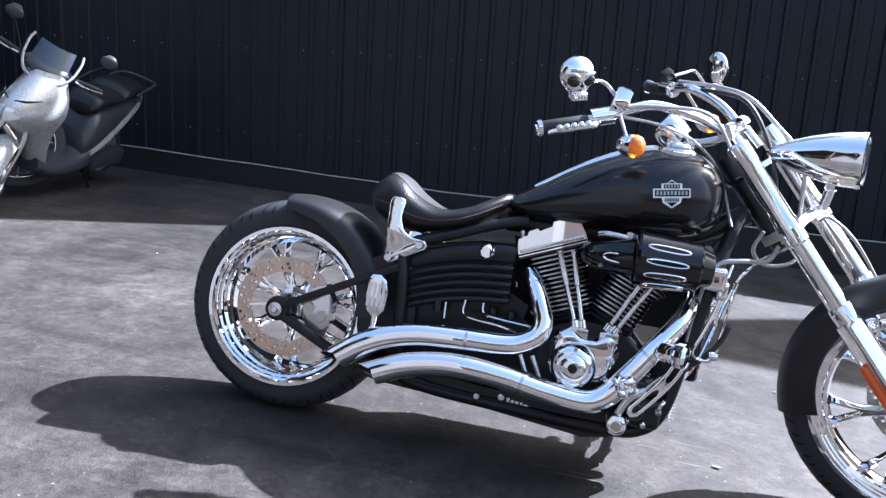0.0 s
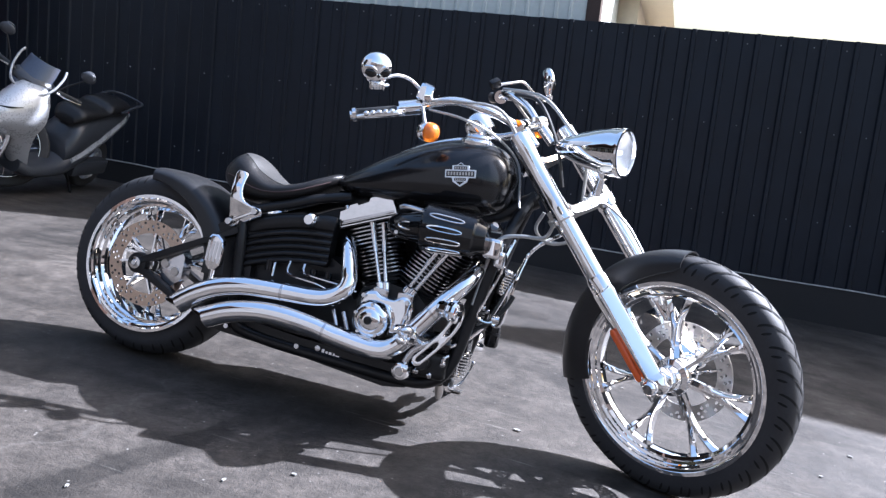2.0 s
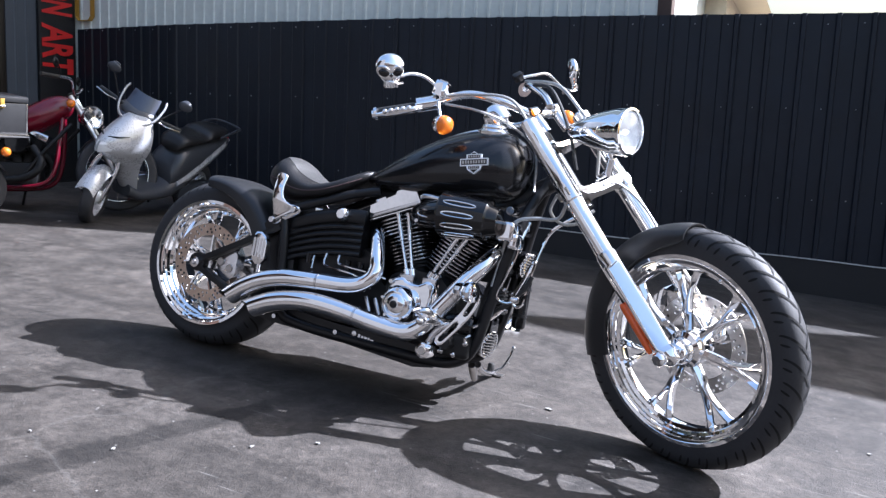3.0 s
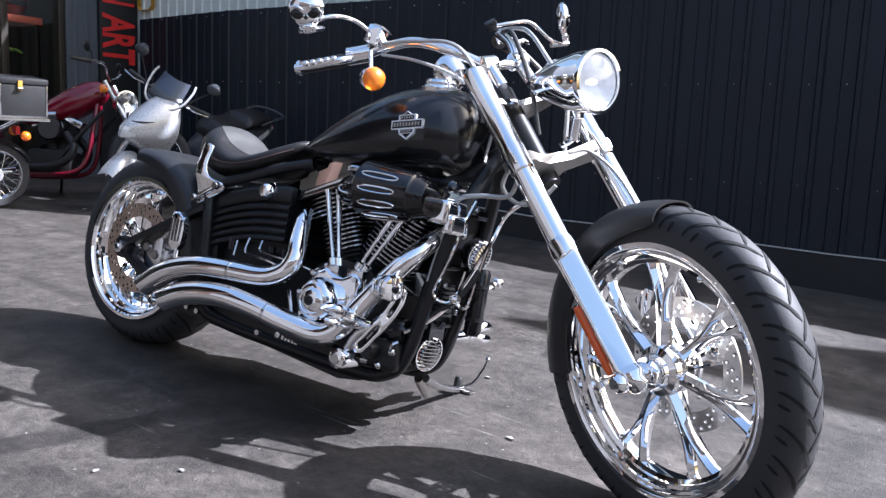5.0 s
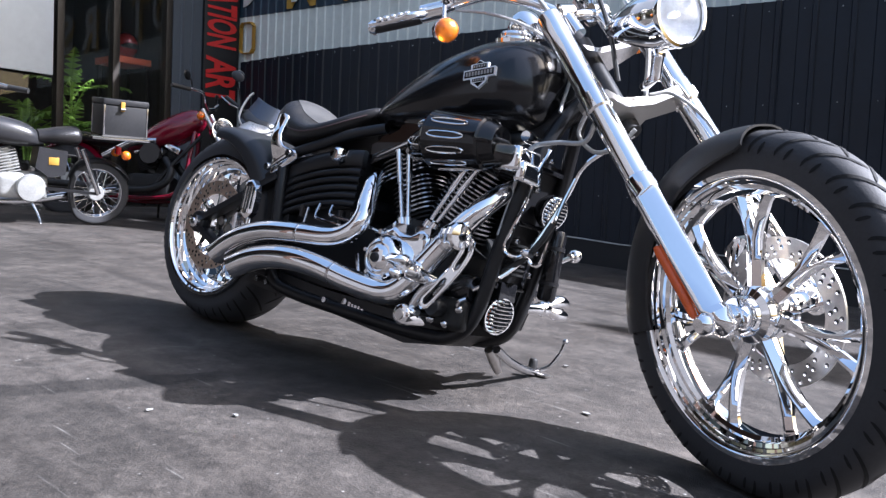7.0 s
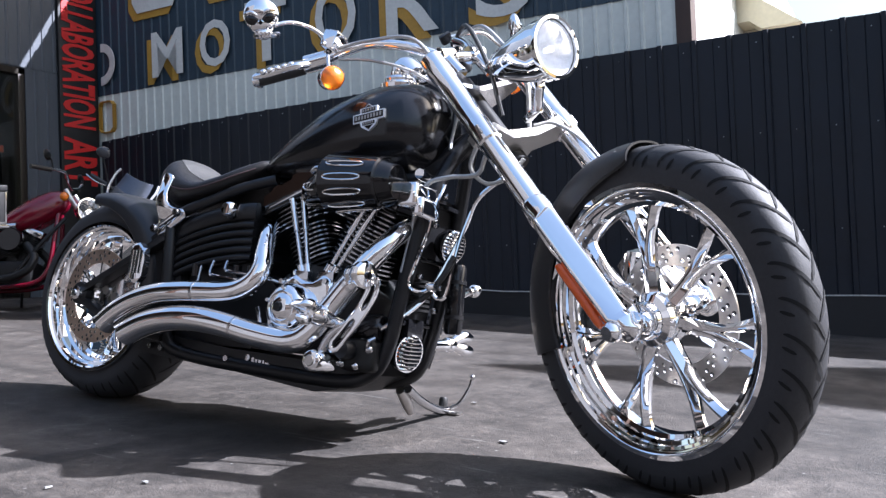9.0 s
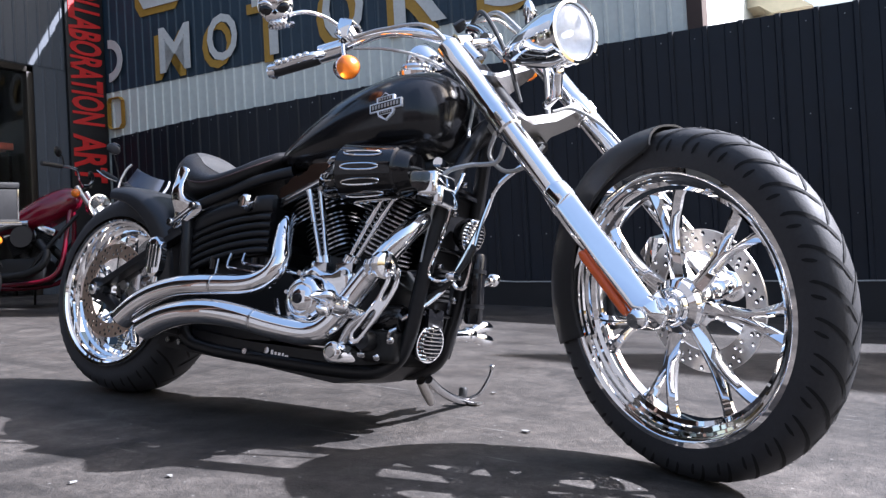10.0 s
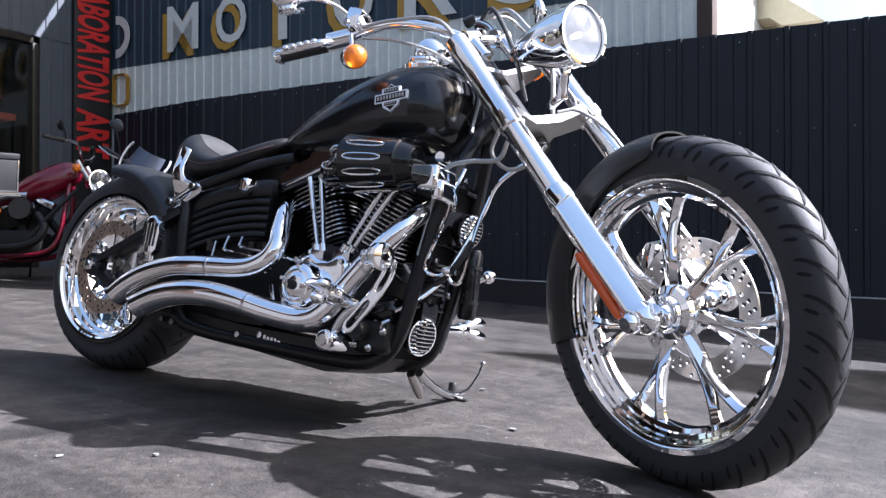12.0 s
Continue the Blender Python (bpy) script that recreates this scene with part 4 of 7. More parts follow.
bm = B()
rows = smooth_sections([(0.200, 0.660, 0.690, 0.045, 0.0), (0.222, 0.628, 0.722, 0.090, 0.0), (0.262, 0.603, 0.751, 0.118, 0.003), (0.302, 0.590, 0.743, 0.130, 0.010), (0.345, 0.588, 0.712, 0.138, 0.016), (0.41, 0.600, 0.682, 0.140, 0.018), (0.484, 0.620, 0.694, 0.132, 0.014), (0.54, 0.648, 0.719, 0.108, 0.008), (0.585, 0.682, 0.738, 0.072, 0.002), (0.606, 0.706, 0.738, 0.045, 0.0)])
rg = []
for x, a, b_, h, dip in rows:
    r_ = ring_section(x, a, b_, h, 30, 2.6, 0.42, 0.9)
    rg.append([(p[0], p[1], p[2] - (dip * (1 - min(1, abs(p[1]) / h) ** 2) if p[2] > a + (b_ - a) * 0.5 else 0)) for p in r_])
loft(bm, rg)
seat = part("seat", bm, LEATHER, bike, "black leather solo seat", angle=60)
bm = B()
rows2 = [r for r in rows if 0.225 < r[0] < 0.42]
rg = []
for x, a, b_, h, dip in rows2:
    wv = h * 0.62 * math.sin(math.pi * min(1, max(0.06, (x - 0.215) / 0.205 * 0.94))) ** 0.5
    ring = []
    for j in range(11):
        y = -wv + 2 * wv * j / 10
        q = abs(y) / h
        z = a + (b_ - a) * 0.42 + (b_ - a) * 0.58 * (1 - q ** 2.34) ** (1 / 2.34) - dip * (1 - q * q) + 0.003
        ring.append((x, y, z))
    rg.append(ring + [(p[0], p[1], p[2] - 0.006) for p in ring[::-1]])
loft(bm, rg)
part("seat_inset", bm, LEATHER2, seat, "grey leather seat inset")
for sg in (-1, 1):
    bm = B()
    tube(bm, [(x, sg * h * 1.0, a + (b_ - a) * 0.40) for x, a, b_, h, dip in rows[4:-3:4]], 0.0022, 6, 4)
    part("seat_piping", bm, STITCH, seat, "seat seam piping")
# ---- chrome seat strut plates ----
for sg in (-1, 1):
    bm = B()
    rg = []
    prof = [(0.499, 0.299, 0.306), (0.503, 0.292, 0.318), (0.520, 0.287, 0.346), (0.538, 0.287, 0.382), (0.550, 0.288, 0.400), (0.562, 0.288, 0.403), (0.572, 0.287, 0.396), (0.577, 0.287, 0.366), (0.584, 0.286, 0.346), (0.598, 0.286, 0.332), (0.618, 0.284, 0.325), (0.635, 0.283, 0.322), (0.652, 0.281, 0.323), (0.668, 0.281, 0.326), (0.677, 0.284, 0.322), (0.682, 0.292, 0.312)]
    for z, xl, xr in prof:
        yo = 0.142 + 0.009 * math.sin((z - 0.560) * 2 * math.pi / 0.15)
        c, h = (xl + xr) / 2, (xr - xl) / 2
        rg.append([(c + h * q, sg * (yo + 0.005 - 0.006 * abs(q) ** 6), z) for q in (-1, -0.94, -0.8, -0.4, 0, 0.4, 0.8, 0.94, 1)] + [(c + h * q, sg * (yo - 0.006), z) for q in (0.97, -0.97)])
    loft(bm, rg)
    sp = part("seat_strut", bm, CHROME, bike, "chrome seat strut plate", angle=75)
    bm = B()
    bar(bm, (0.303, sg * 0.152, 0.514), (0.385, sg * 0.152, 0.561), 0.014, 0.010)
    part("strut_rail", bm, CHROME, sp, "", bevel=0.003)
    for x, z in ((0.385, 0.561), (0.303, 0.514)):
        bm = B()
        lathe(bm, [(0, -0.012), (0.010, -0.012), (0.012, -0.008), (0.012, 0.0), (0, 0.0)], 16, "Y", (x, 0, z))
        part("bolt", bm, CHROME_W, sp, "", Matrix.Translation((0, sg * 0.152 + (0 if sg < 0 else 0.014), 0)))

# ---- frame and swingarm ----
for sg in (-1, 1):
    bm = B()
    tube(bm, [(1.235, 0, 0.79), (1.20, sg * 0.045, 0.70), (1.165, sg * 0.085, 0.56), (1.13, sg * 0.095, 0.36), (1.10, sg * 0.095, 0.22), (1.05, sg * 0.095, 0.160), (0.95, sg * 0.095, 0.143), (0.70, sg * 0.095, 0.150), (0.45, sg * 0.10, 0.165), (0.37, sg * 0.115, 0.20), (0.355, sg * 0.12, 0.32), (0.345, sg * 0.125, 0.45), (0.33, sg * 0.12, 0.53)], 0.0185, 12, 6)
    part("frame_tube", bm, SATIN, bike, "black frame tube")
    bm = B()
    tube(bm, [(0.30, sg * 0.12, 0.535), (0.38, sg * 0.12, 0.572), (0.47, sg * 0.11, 0.605), (0.56, sg * 0.09, 0.642), (0.66, sg * 0.06, 0.672)], 0.016, 12, 6)
    part("seat_rail", bm, SATIN, bike, "black seat rail")
    bm = B()
    bar(bm, (-0.012, sg * 0.132, 0.312), (0.335, sg * 0.128, 0.492), 0.040, 0.022)
    bar(bm, (-0.008, sg * 0.132, 0.306), (0.175, sg * 0.130, 0.222), 0.034, 0.022)
    bar(bm, (0.16, sg * 0.130, 0.225), (0.37, sg * 0.126, 0.205), 0.036, 0.022)
    lathe(bm, [(0, -0.016), (0.034, -0.016), (0.036, 0.0), (0.034, 0.016), (0, 0.016)], 28, "Y", (0, sg * 0.132, 0.314))
    sa = part("swingarm", bm, SATIN, bike, "black triangular swingarm", bevel=0.004)
    bm = B()
    lathe(bm, [(0, -0.014), (0.008, -0.014), (0.010, -0.010), (0.020, -0.008), (0.021, 0.004), (0, 0.004)], 24, "Y", (0, sg * 0.152, 0.314))
    part("axle_nut", bm, CHROME_W, sa, "axle nut")
bm = B()
o = [(0.222, 0.46), (0.25, 0.50), (0.345, 0.55), (0.385, 0.50), (0.395, 0.32), (0.36, 0.25), (0.25, 0.24), (0.232, 0.30)]
prism(bm, o, -0.115, 0.115)
part("inner_fender_plate", bm, SATIN, bike, "black plate ahead of the rear tyre", bevel=0.008)
bm = B()
tube(bm, [(1.245, 0, 0.78), (1.10, 0, 0.70), (0.85, 0, 0.67), (0.60, 0, 0.66)], 0.028, 12, 5)
part("backbone", bm, SATIN, bike)
bm = B()
o = [(0.24, 0.165), (0.33, 0.152), (0.60, 0.138), (0.90, 0.110), (0.97, 0.122), (1.06, 0.165), (1.05, 0.20), (0.9, 0.185), (0.6, 0.195), (0.38, 0.215), (0.26, 0.20)]
prism(bm, o, -0.10, 0.10)
pan = part("belly_pan", bm, SATIN, bike, "black lower frame cover", bevel=0.010)
bm = B()
lathe(bm, [(0, -0.004), (0.009, -0.003), (0.010, 0.003), (0, 0.003)], 18, "Y", (0.668, -0.101, 0.176))
part("pan_emblem", bm, CHROME_W, pan, "small round chrome mark")
for k, (w, h) in enumerate(((0.009, 0.014), (0.008, 0.009), (0.010, 0.010), (0.007, 0.012), (0.012, 0.006))):
    bm = B()
    box(bm, 0.688 + 0.0125 * k, -0.1015, 0.171 - 0.0015 * k, w, 0.003, h)
    part("script_bar", bm, CHROME_W, pan)
for x, z in ((0.30, 0.180), (0.345, 0.176), (0.60, 0.168)):
    bm = B()
    lathe(bm, [(0, -0.012), (0.008, -0.012), (0.009, 0), (0, 0)], 12, "Y", (x, -0.103, z))
    part("frame_bolt", bm, CHROME_W, bike)

# ---- rear caliper and lever plate ----
bm = B()
prism(bm, [(0.060, 0.34), (0.085, 0.385), (0.125, 0.40), (0.150, 0.36), (0.150, 0.29), (0.115, 0.255), (0.080, 0.27)], -0.112, -0.064)
pillow(bm, 0.010, 0.006)
cal = part("rear_caliper", bm, CHROME_W, bike, "chrome rear brake caliper", angle=75)
for x, z in ((0.085, 0.33), (0.125, 0.31)):
    bm = B()
    lathe(bm, [(0, -0.008), (0.014, -0.008), (0.016, 0), (0, 0)], 18, "Y", (x, -0.112, z))
    part("piston_cap", bm, STEEL, cal)
bm = B()
prism(bm, [(0.268, 0.450), (0.278, 0.464), (0.300, 0.466), (0.318, 0.452), (0.326, 0.420), (0.322, 0.372), (0.306, 0.352), (0.288, 0.352), (0.274, 0.366), (0.266, 0.410)], -0.196, -0.176)
pillow(bm, 0.008, 0.007)
lp = part("side_bracket", bm, CHROME, bike, "oval chrome number bracket", angle=75)
for k in range(4):
    bm = B()
    bar(bm, (0.274 + 0.013 * k, -0.198, 0.378), (0.277 + 0.013 * k, -0.198, 0.444), 0.004, 0.008)
    part("bracket_fin", bm, CHROME_W, lp)
bm = B()
rod(bm, (0.296, -0.18, 0.352), (0.296, -0.18, 0.318), 0.010)
ball(bm, (0.296, -0.18, 0.312), 0.014)
part("bracket_stem", bm, CHROME, lp)

# ---- oil box ----
def ribbed_box(sg):
    bm = B()
    o = [(0.350, 0.520), (0.362, 0.552), (0.48, 0.578), (0.53, 0.590), (0.63, 0.592), (0.642, 0.57), (0.645, 0.45), (0.628, 0.432), (0.56, 0.424), (0.40, 0.402), (0.375, 0.425), (0.366, 0.470)]
    prism(bm, o, sg * 0.06, sg * 0.112)
    ob = part("oil_box", bm, SATIN, bike, "black ribbed horseshoe oil box", bevel=0.012, seg=3)

    def band(z0, z1, dep):
        # one rounded band sweeping down towards the rear wheel
        bb = B()
        rg = []
        for u in np.linspace(0, 1, 15):
            x = 0.356 + 0.290 * u
            s = -0.052 * (1 - u) ** 2.2 + 0.010 * u
            e = min(1.0, math.sin(math.pi * (0.03 + 0.94 * u)) * 3.0) ** 0.5
            zc, hz = (z0 + z1) / 2 + s, (z1 - z0) / 2 * (0.86 + 0.14 * e)
            rg.append([(x, sg * (0.106 + dep * e * max(0.0, math.sin(a)) ** 0.6), zc - hz * math.cos(a)) for a in np.linspace(0, math.pi, 9)] + [(x, sg * 0.098, zc + hz * 0.9), (x, sg * 0.098, zc - hz * 0.9)])
        loft(bb, rg)
        return bb

    part("upper_shoulder", band(0.536, 0.588, 0.020), SATIN, ob, angle=60)
    for k in range(5):
        part("rib", band(0.514 - 0.0225 * k, 0.535 - 0.0225 * k, 0.024), SATIN, ob, angle=60)
    return ob


ob_r = ribbed_box(-1)
ribbed_box(1)
bm = B()
lathe(bm, [(0, -0.028), (0.016, -0.027), (0.022, -0.020), (0.025, -0.006), (0.026, 0.01), (0, 0.01)], 8, "Y", (0.570, -0.128, 0.572))
part("oil_cap", bm, CHROME, ob_r, "faceted chrome oil cap")

# black block added to darken the see-through gap under the oil box
bm = B()
prism(bm, [(0.36, 0.20), (0.66, 0.20), (0.70, 0.44), (0.64, 0.47), (0.38, 0.45)], -0.085, 0.10)
part("battery_tray", bm, SATIN, bike, "black block added to fill the gap under the oil box", bevel=0.008)
# black panel added to keep the space between the downtubes dark
bm = B()
prism(bm, [(1.060, 0.19), (1.090, 0.19), (1.122, 0.40), (1.165, 0.62), (1.140, 0.62), (1.095, 0.40)], -0.070, 0.070)
part("downtube_cover", bm, SATIN, bike, "black panel added to fill the gap between the downtubes", bevel=0.008)
for z, w in ((0.30, 0.150), (0.46, 0.140), (0.60, 0.110)):
    x = 1.115 + 0.19 * (z - 0.30)
    bm = B()
    bar(bm, (x, -w / 2, z), (x, w / 2, z), 0.022, 0.012)
    part("cross_brace", bm, GLOSSB, bike, "black cross brace", bevel=0.003)
for y, z in ((-0.062, 0.335), (-0.066, 0.415), (-0.058, 0.545), (-0.045, 0.62), (0.045, 0.34), (0.04, 0.40)):
    x = 1.128 + 0.20 * (z - 0.30)
    bm = B()
    lathe(bm, [(0, 0.014), (0.006, 0.014), (0.008, 0.010), (0.008, 0), (0, 0)], 10, "X", (x, y, z))
    part("frame_bolt", bm, CHROME_W, bike)
bm = B()
box(bm, 1.120, -0.020, 0.288, 0.030, 0.075, 0.050)
part("horn_bracket", bm, GLOSSB, bike, "black horn bracket", bevel=0.006)
bm = B()
lathe(bm, [(0, 0.285), (0.018, 0.285), (0.024, 0.293), (0.024, 0.455), (0.019, 0.466), (0, 0.466)], 20, "Z", (1.180, 0.085, 0.0))
can = part("canister", bm, GLOSSB, bike, "slim black canister by the downtube", angle=40)
for z in (0.33, 0.42):
    bm = B()
    lathe(bm, [(0.0235, -0.005), (0.0262, -0.005), (0.0262, 0.005), (0.0235, 0.005)], 20, "Z", (1.180, 0.085, z), closed=True)
    part("strap", bm, SATIN, can)
for k in range(7):
    bm = B()
    lathe(bm, [(0.020, -0.003), (0.030, -0.003), (0.030, 0.003), (0.020, 0.003)], 20, "Z", (1.128, -0.015, 0.335 + 0.012 * k), closed=True)
    part("cooler_fin", bm, FIN, can)
bm = B()
prism(bm, [(0.52, 0.20), (0.50, 0.34), (0.60, 0.42), (0.86, 0.44), (1.00, 0.40), (1.09, 0.30), (1.06, 0.19)], 0.125, 0.195)
part("primary_cover", bm, GLOSSB, bike, "black primary drive cover", bevel=0.02, seg=3)
# black plate added so no bright ground shows behind the cylinders
bm = B()
prism(bm, [(0.66, 0.42), (1.10, 0.42), (1.14, 0.60), (0.62, 0.62)], 0.085, 0.11)
part("left_cylinder_shroud", bm, FIN, bike, "black plate added to close the gap behind the cylinders", bevel=0.006)

# ---- engine ----
eng = part("engine", (lambda b_: (prism(b_, [(0.76, 0.20), (0.74, 0.30), (0.78, 0.40), (0.85, 0.43), (0.95, 0.42), (1.02, 0.36), (1.04, 0.26), (1.00, 0.20)], -0.115, 0.13), b_)[1])(B()), FIN, bike, "black v-twin engine cases", bevel=0.02)
bm = B()
prism(bm, [(0.50, 0.21), (0.48, 0.33), (0.55, 0.40), (0.70, 0.40), (0.77, 0.34), (0.77, 0.21)], -0.10, 0.14)
part("gearbox", bm, FIN, eng, "black gearbox", bevel=0.02)
CR = Vector((0.872, 0, 0.300))


def cylinder_unit(ang, name):
    M = Matrix.Translation(CR) @ Matrix.Rotation(ang, 4, "Y")
    bm = B()
    lathe(bm, [(0, 0.10), (0.058, 0.10), (0.058, 0.33), (0, 0.33)], 28, "Z")
    c = part(name, bm, FIN, eng, "black finned cylinder", M)
    nf = 15
    for k in range(nf):
        z = 0.135 + 0.0128 * k
        hx, hy = (0.074, 0.070) if k < 10 else (0.096, 0.086)
        bm = B()
        o = []
        for q in range(28):
            a = 2 * math.pi * q / 28
            cc, ss = math.cos(a), math.sin(a)
            o.append((hx * math.copysign(abs(cc) ** 0.55, cc), hy * math.copysign(abs(ss) ** 0.55, ss)))
        prism(bm, o, z, z + 0.0042, "Z")
        fn = part("fin", bm, [FIN, FINEDGE], c, "", M)
        for pl in fn.data.polygons:
            if k % 15 > 1 and abs((M.to_3x3().inverted() @ pl.normal).z) < 0.5:
                pl.material_index = 1
    bm = B()
    o = [(-0.098, 0.330), (-0.098, 0.352), (-0.088, 0.380), (-0.060, 0.384), (-0.056, 0.394), (-0.030, 0.396), (-0.026, 0.388), (0.010, 0.392), (0.016, 0.404), (0.060, 0.404), (0.086, 0.390), (0.094, 0.352), (0.094, 0.330)]
    prism(bm, o, -0.092, 0.082)
    for v in bm.verts:
        v.co.y *= 0.98 - 0.10 * min(1.0, max(0.0, (v.co.z - 0.382) / 0.02))
    rk = part("rocker_cover", bm, CHROME, eng, "chrome rocker cover", M, bevel=0.009, seg=3)
    for q in range(2):
        bm = B()
        box(bm, -0.002, -0.004, 0.326 + 0.010 * q, 0.203 - 0.004 * q, 0.186 - 0.002 * q, 0.005)
        part("cover_rib", bm, GLOSSB, rk, "", M, bevel=0.0025)
    bm = B()
    box(bm, -0.002, -0.089, 0.345, 0.18, 0.006, 0.010)
    part("gasket_lip", bm, CHROME_W, rk, "", M, bevel=0.002)
    for x in (-0.075, 0.07):
        bm = B()
        lathe(bm, [(0, 0.396), (0.008, 0.396), (0.009, 0.372), (0, 0.372)], 10, "Z", (x, -0.055, 0.004))
        part("cover_bolt", bm, CHROME_W, rk, "", M)
    return c


cylinder_unit(radians(-22.5), "rear_cylinder")
cylinder_unit(radians(22.5), "front_cylinder")
for p0, p1 in (((0.838, 0.405), (0.762, 0.605)), ((0.856, 0.408), (0.800, 0.610)), ((0.918, 0.412), (1.005, 0.590)), ((0.938, 0.408), (1.035, 0.580))):
    a, b_ = Vector((p0[0], -0.120, p0[1])), Vector((p1[0], -0.105, p1[1]))
    bm = B()
    d = b_ - a
    tube(bm, [(*(a), 0.013), (*(a + d * 0.10), 0.013), (*(a + d * 0.12), 0.0062), (*(a + d * 0.55), 0.0062), (*(a + d * 0.56), 0.0085), (*(a + d * 0.95), 0.0085), (*b_, 0.011)], 0.01, 14, 1)
    part("pushrod_tube", bm, CHROME, eng, "chrome pushrod tube")
bm = B()
for x in (0.847, 0.928):
    box(bm, x, -0.118, 0.398, 0.052, 0.05, 0.026)
part("lifter_block", bm, CHROME_W, eng, "", bevel=0.005)
# cam cover with round points cover
bm = B()
o = [(0.775, 0.36), (0.79, 0.395), (0.835, 0.405), (0.86, 0.388), (0.90, 0.392), (0.93, 0.408), (0.955, 0.395), (0.962, 0.36), (0.95, 0.30), (0.925, 0.272), (0.86, 0.258), (0.80, 0.268), (0.778, 0.30)]
prism(bm, o, -0.150, -0.112)
bmesh.ops.subdivide_edges(bm, edges=[e for e in bm.edges if abs(e.verts[0].co.y - e.verts[1].co.y) > 0.02], cuts=2)
for v in bm.verts:
    if v.co.y < -0.14:
        v.co.x += (0.868 - v.co.x) * 0.16
        v.co.z += (0.335 - v.co.z) * 0.16
cc_ = part("cam_cover", bm, CHROME, eng, "chrome cam cover", bevel=0.010, seg=3)
bm = B()
lathe(bm, [(0, -0.058), (0.014, -0.057), (0.030, -0.053), (0.036, -0.047), (0.038, -0.049), (0.046, -0.047), (0.055, -0.038), (0.061, -0.026), (0.063, -0.014), (0.062, -0.006), (0.062, 0.012), (0, 0.012)], 40, "Y", (0.846, -0.152, 0.312))
pc = part("points_cover", bm, CHROME, cc_, "round chrome points cover")
for k in range(5):
    bm = B()
    a = 2 * math.pi * k / 5 + 0.3
    lathe(bm, [(0, -0.006), (0.005, -0.006), (0.006, 0.004), (0, 0.004)], 10, "Y", (0.846 + 0.049 * math.cos(a), -0.196, 0.312 + 0.049 * math.sin(a)))
    part("rim_screw", bm, CHROME_W, pc)
bm = B()
lathe(bm, [(0, -0.010), (0.010, -0.009), (0.013, -0.004), (0.013, 0.006), (0, 0.006)], 14, "Y", (0.846, -0.208, 0.312))
part("centre_boss", bm, FIN, pc)
for x, z in ((0.80, 0.38), (0.94, 0.385), (0.935, 0.29), (0.945, 0.34)):
    bm = B()
    lathe(bm, [(0, -0.008), (0.007, -0.008), (0.008, 0), (0, 0)], 10, "Y", (x, -0.151, z))
    part("cover_screw", bm, CHROME_W, cc_)
# air cleaner: a slotted tapering drum with its mouth forward
AX = Matrix.Translation((1.040, -0.192, 0.624)) @ Matrix.Rotation(radians(0.5), 4, "Y") @ Matrix.Translation((-1.03, 0, 0))
bm = B()
lathe(bm, [(0, 0.943), (0.060, 0.943), (0.070, 0.948), (0.073, 0.954), (0.072, 0.960), (0.0625, 1.095), (0.0630, 1.104), (0.058, 1.109), (0.055, 1.108), (0.052, 1.112), (0.044, 1.136), (0.040, 1.140), (0, 1.143)], 48, "X")
air = part("air_cleaner", bm, GLOSSB, bike, "black drum air cleaner with chrome slots", AX, angle=30)
for k in range(9):
    a = radians(150 + 30 * k)
    bm = B()
    path = []
    for q in range(20):
        t = 2 * math.pi * q / 20
        x = 1.022 + 0.052 * math.copysign(abs(math.cos(t)) ** 0.7, math.cos(t))
        w = 0.0075 * math.sin(t)
        r = 0.072 - 0.0095 * (x - 0.960) / 0.135 + 0.0014
        path.append(Vector((x, r * math.cos(a + w / r), r * math.sin(a + w / r))))
    path.append(path[0])
    tube(bm, path, 0.0021, 6, 1, caps=False)
    part("slot_trim", bm, CHROME, air, "chrome slot trim", AX)
for q, wd in ((-3, 0.004), (-2, 0.003), (-1, 0.004), (0, 0.003), (1, 0.003), (2, 0.004), (3, 0.003)):
    bm = B()
    box(bm, 0, 0, 0, 0.006, 0.0018, wd * 2)
    ml = Matrix.Translation((1.1235, 0, 0)) @ Matrix.Rotation(radians(262 + 9 * q), 4, "X") @ Matrix.Translation((0, 0, 0.0486))
    part("script_bar", bm, WHITE, air, "", AX @ ml @ Matrix.Rotation(radians(-17), 4, "Y"))
bm = B()
tube(bm, [(0.842, -0.105, 0.612, 0.030), (0.858, -0.128, 0.613, 0.038), (0.885, -0.150, 0.614, 0.043), (0.920, -0.168, 0.617, 0.046), (0.962, -0.180, 0.622, 0.050)], 0.04, 24, 4)
bm2 = part("intake_elbow", bm, GLOSSB, bike, "glossy black rounded intake elbow")
bm = B()
tube(bm, [(0.912 + 0.036 * math.copysign(abs(math.cos(t)) ** 0.7, math.cos(t)), -0.211 - 0.22 * 0.036 * math.cos(t), 0.616 + 0.011 * math.sin(t)) for t in (2 * math.pi * q / 20 for q in range(21))], 0.0026, 6, 1, caps=False)
part("intake_trim", bm, CHROME, bm2, "oval chrome slot trim")
bm = B()
lathe(bm, [(0, -0.006), (0.006, -0.006), (0.007, 0.004), (0, 0.004)], 10, "Y", (0.872, -0.190, 0.590))
part("elbow_screw", bm, CHROME_W, bm2)
bm = B()
tube(bm, [(0.86, -0.15, 0.668), (0.88, -0.16, 0.672), (0.93, -0.16, 0.668)], 0.010, 10, 3)
part("throttle_cover", bm, CHROME_W, bm2)
bm = B()
box(bm, 1.165, -0.12, 0.60, 0.055, 0.11, 0.062)
box(bm, 1.190, -0.12, 0.572, 0.03, 0.09, 0.05)
part("front_head_cover", bm, CHROME, eng, "chrome cover ahead of the air cleaner", bevel=0.012, seg=3)
bm = B()
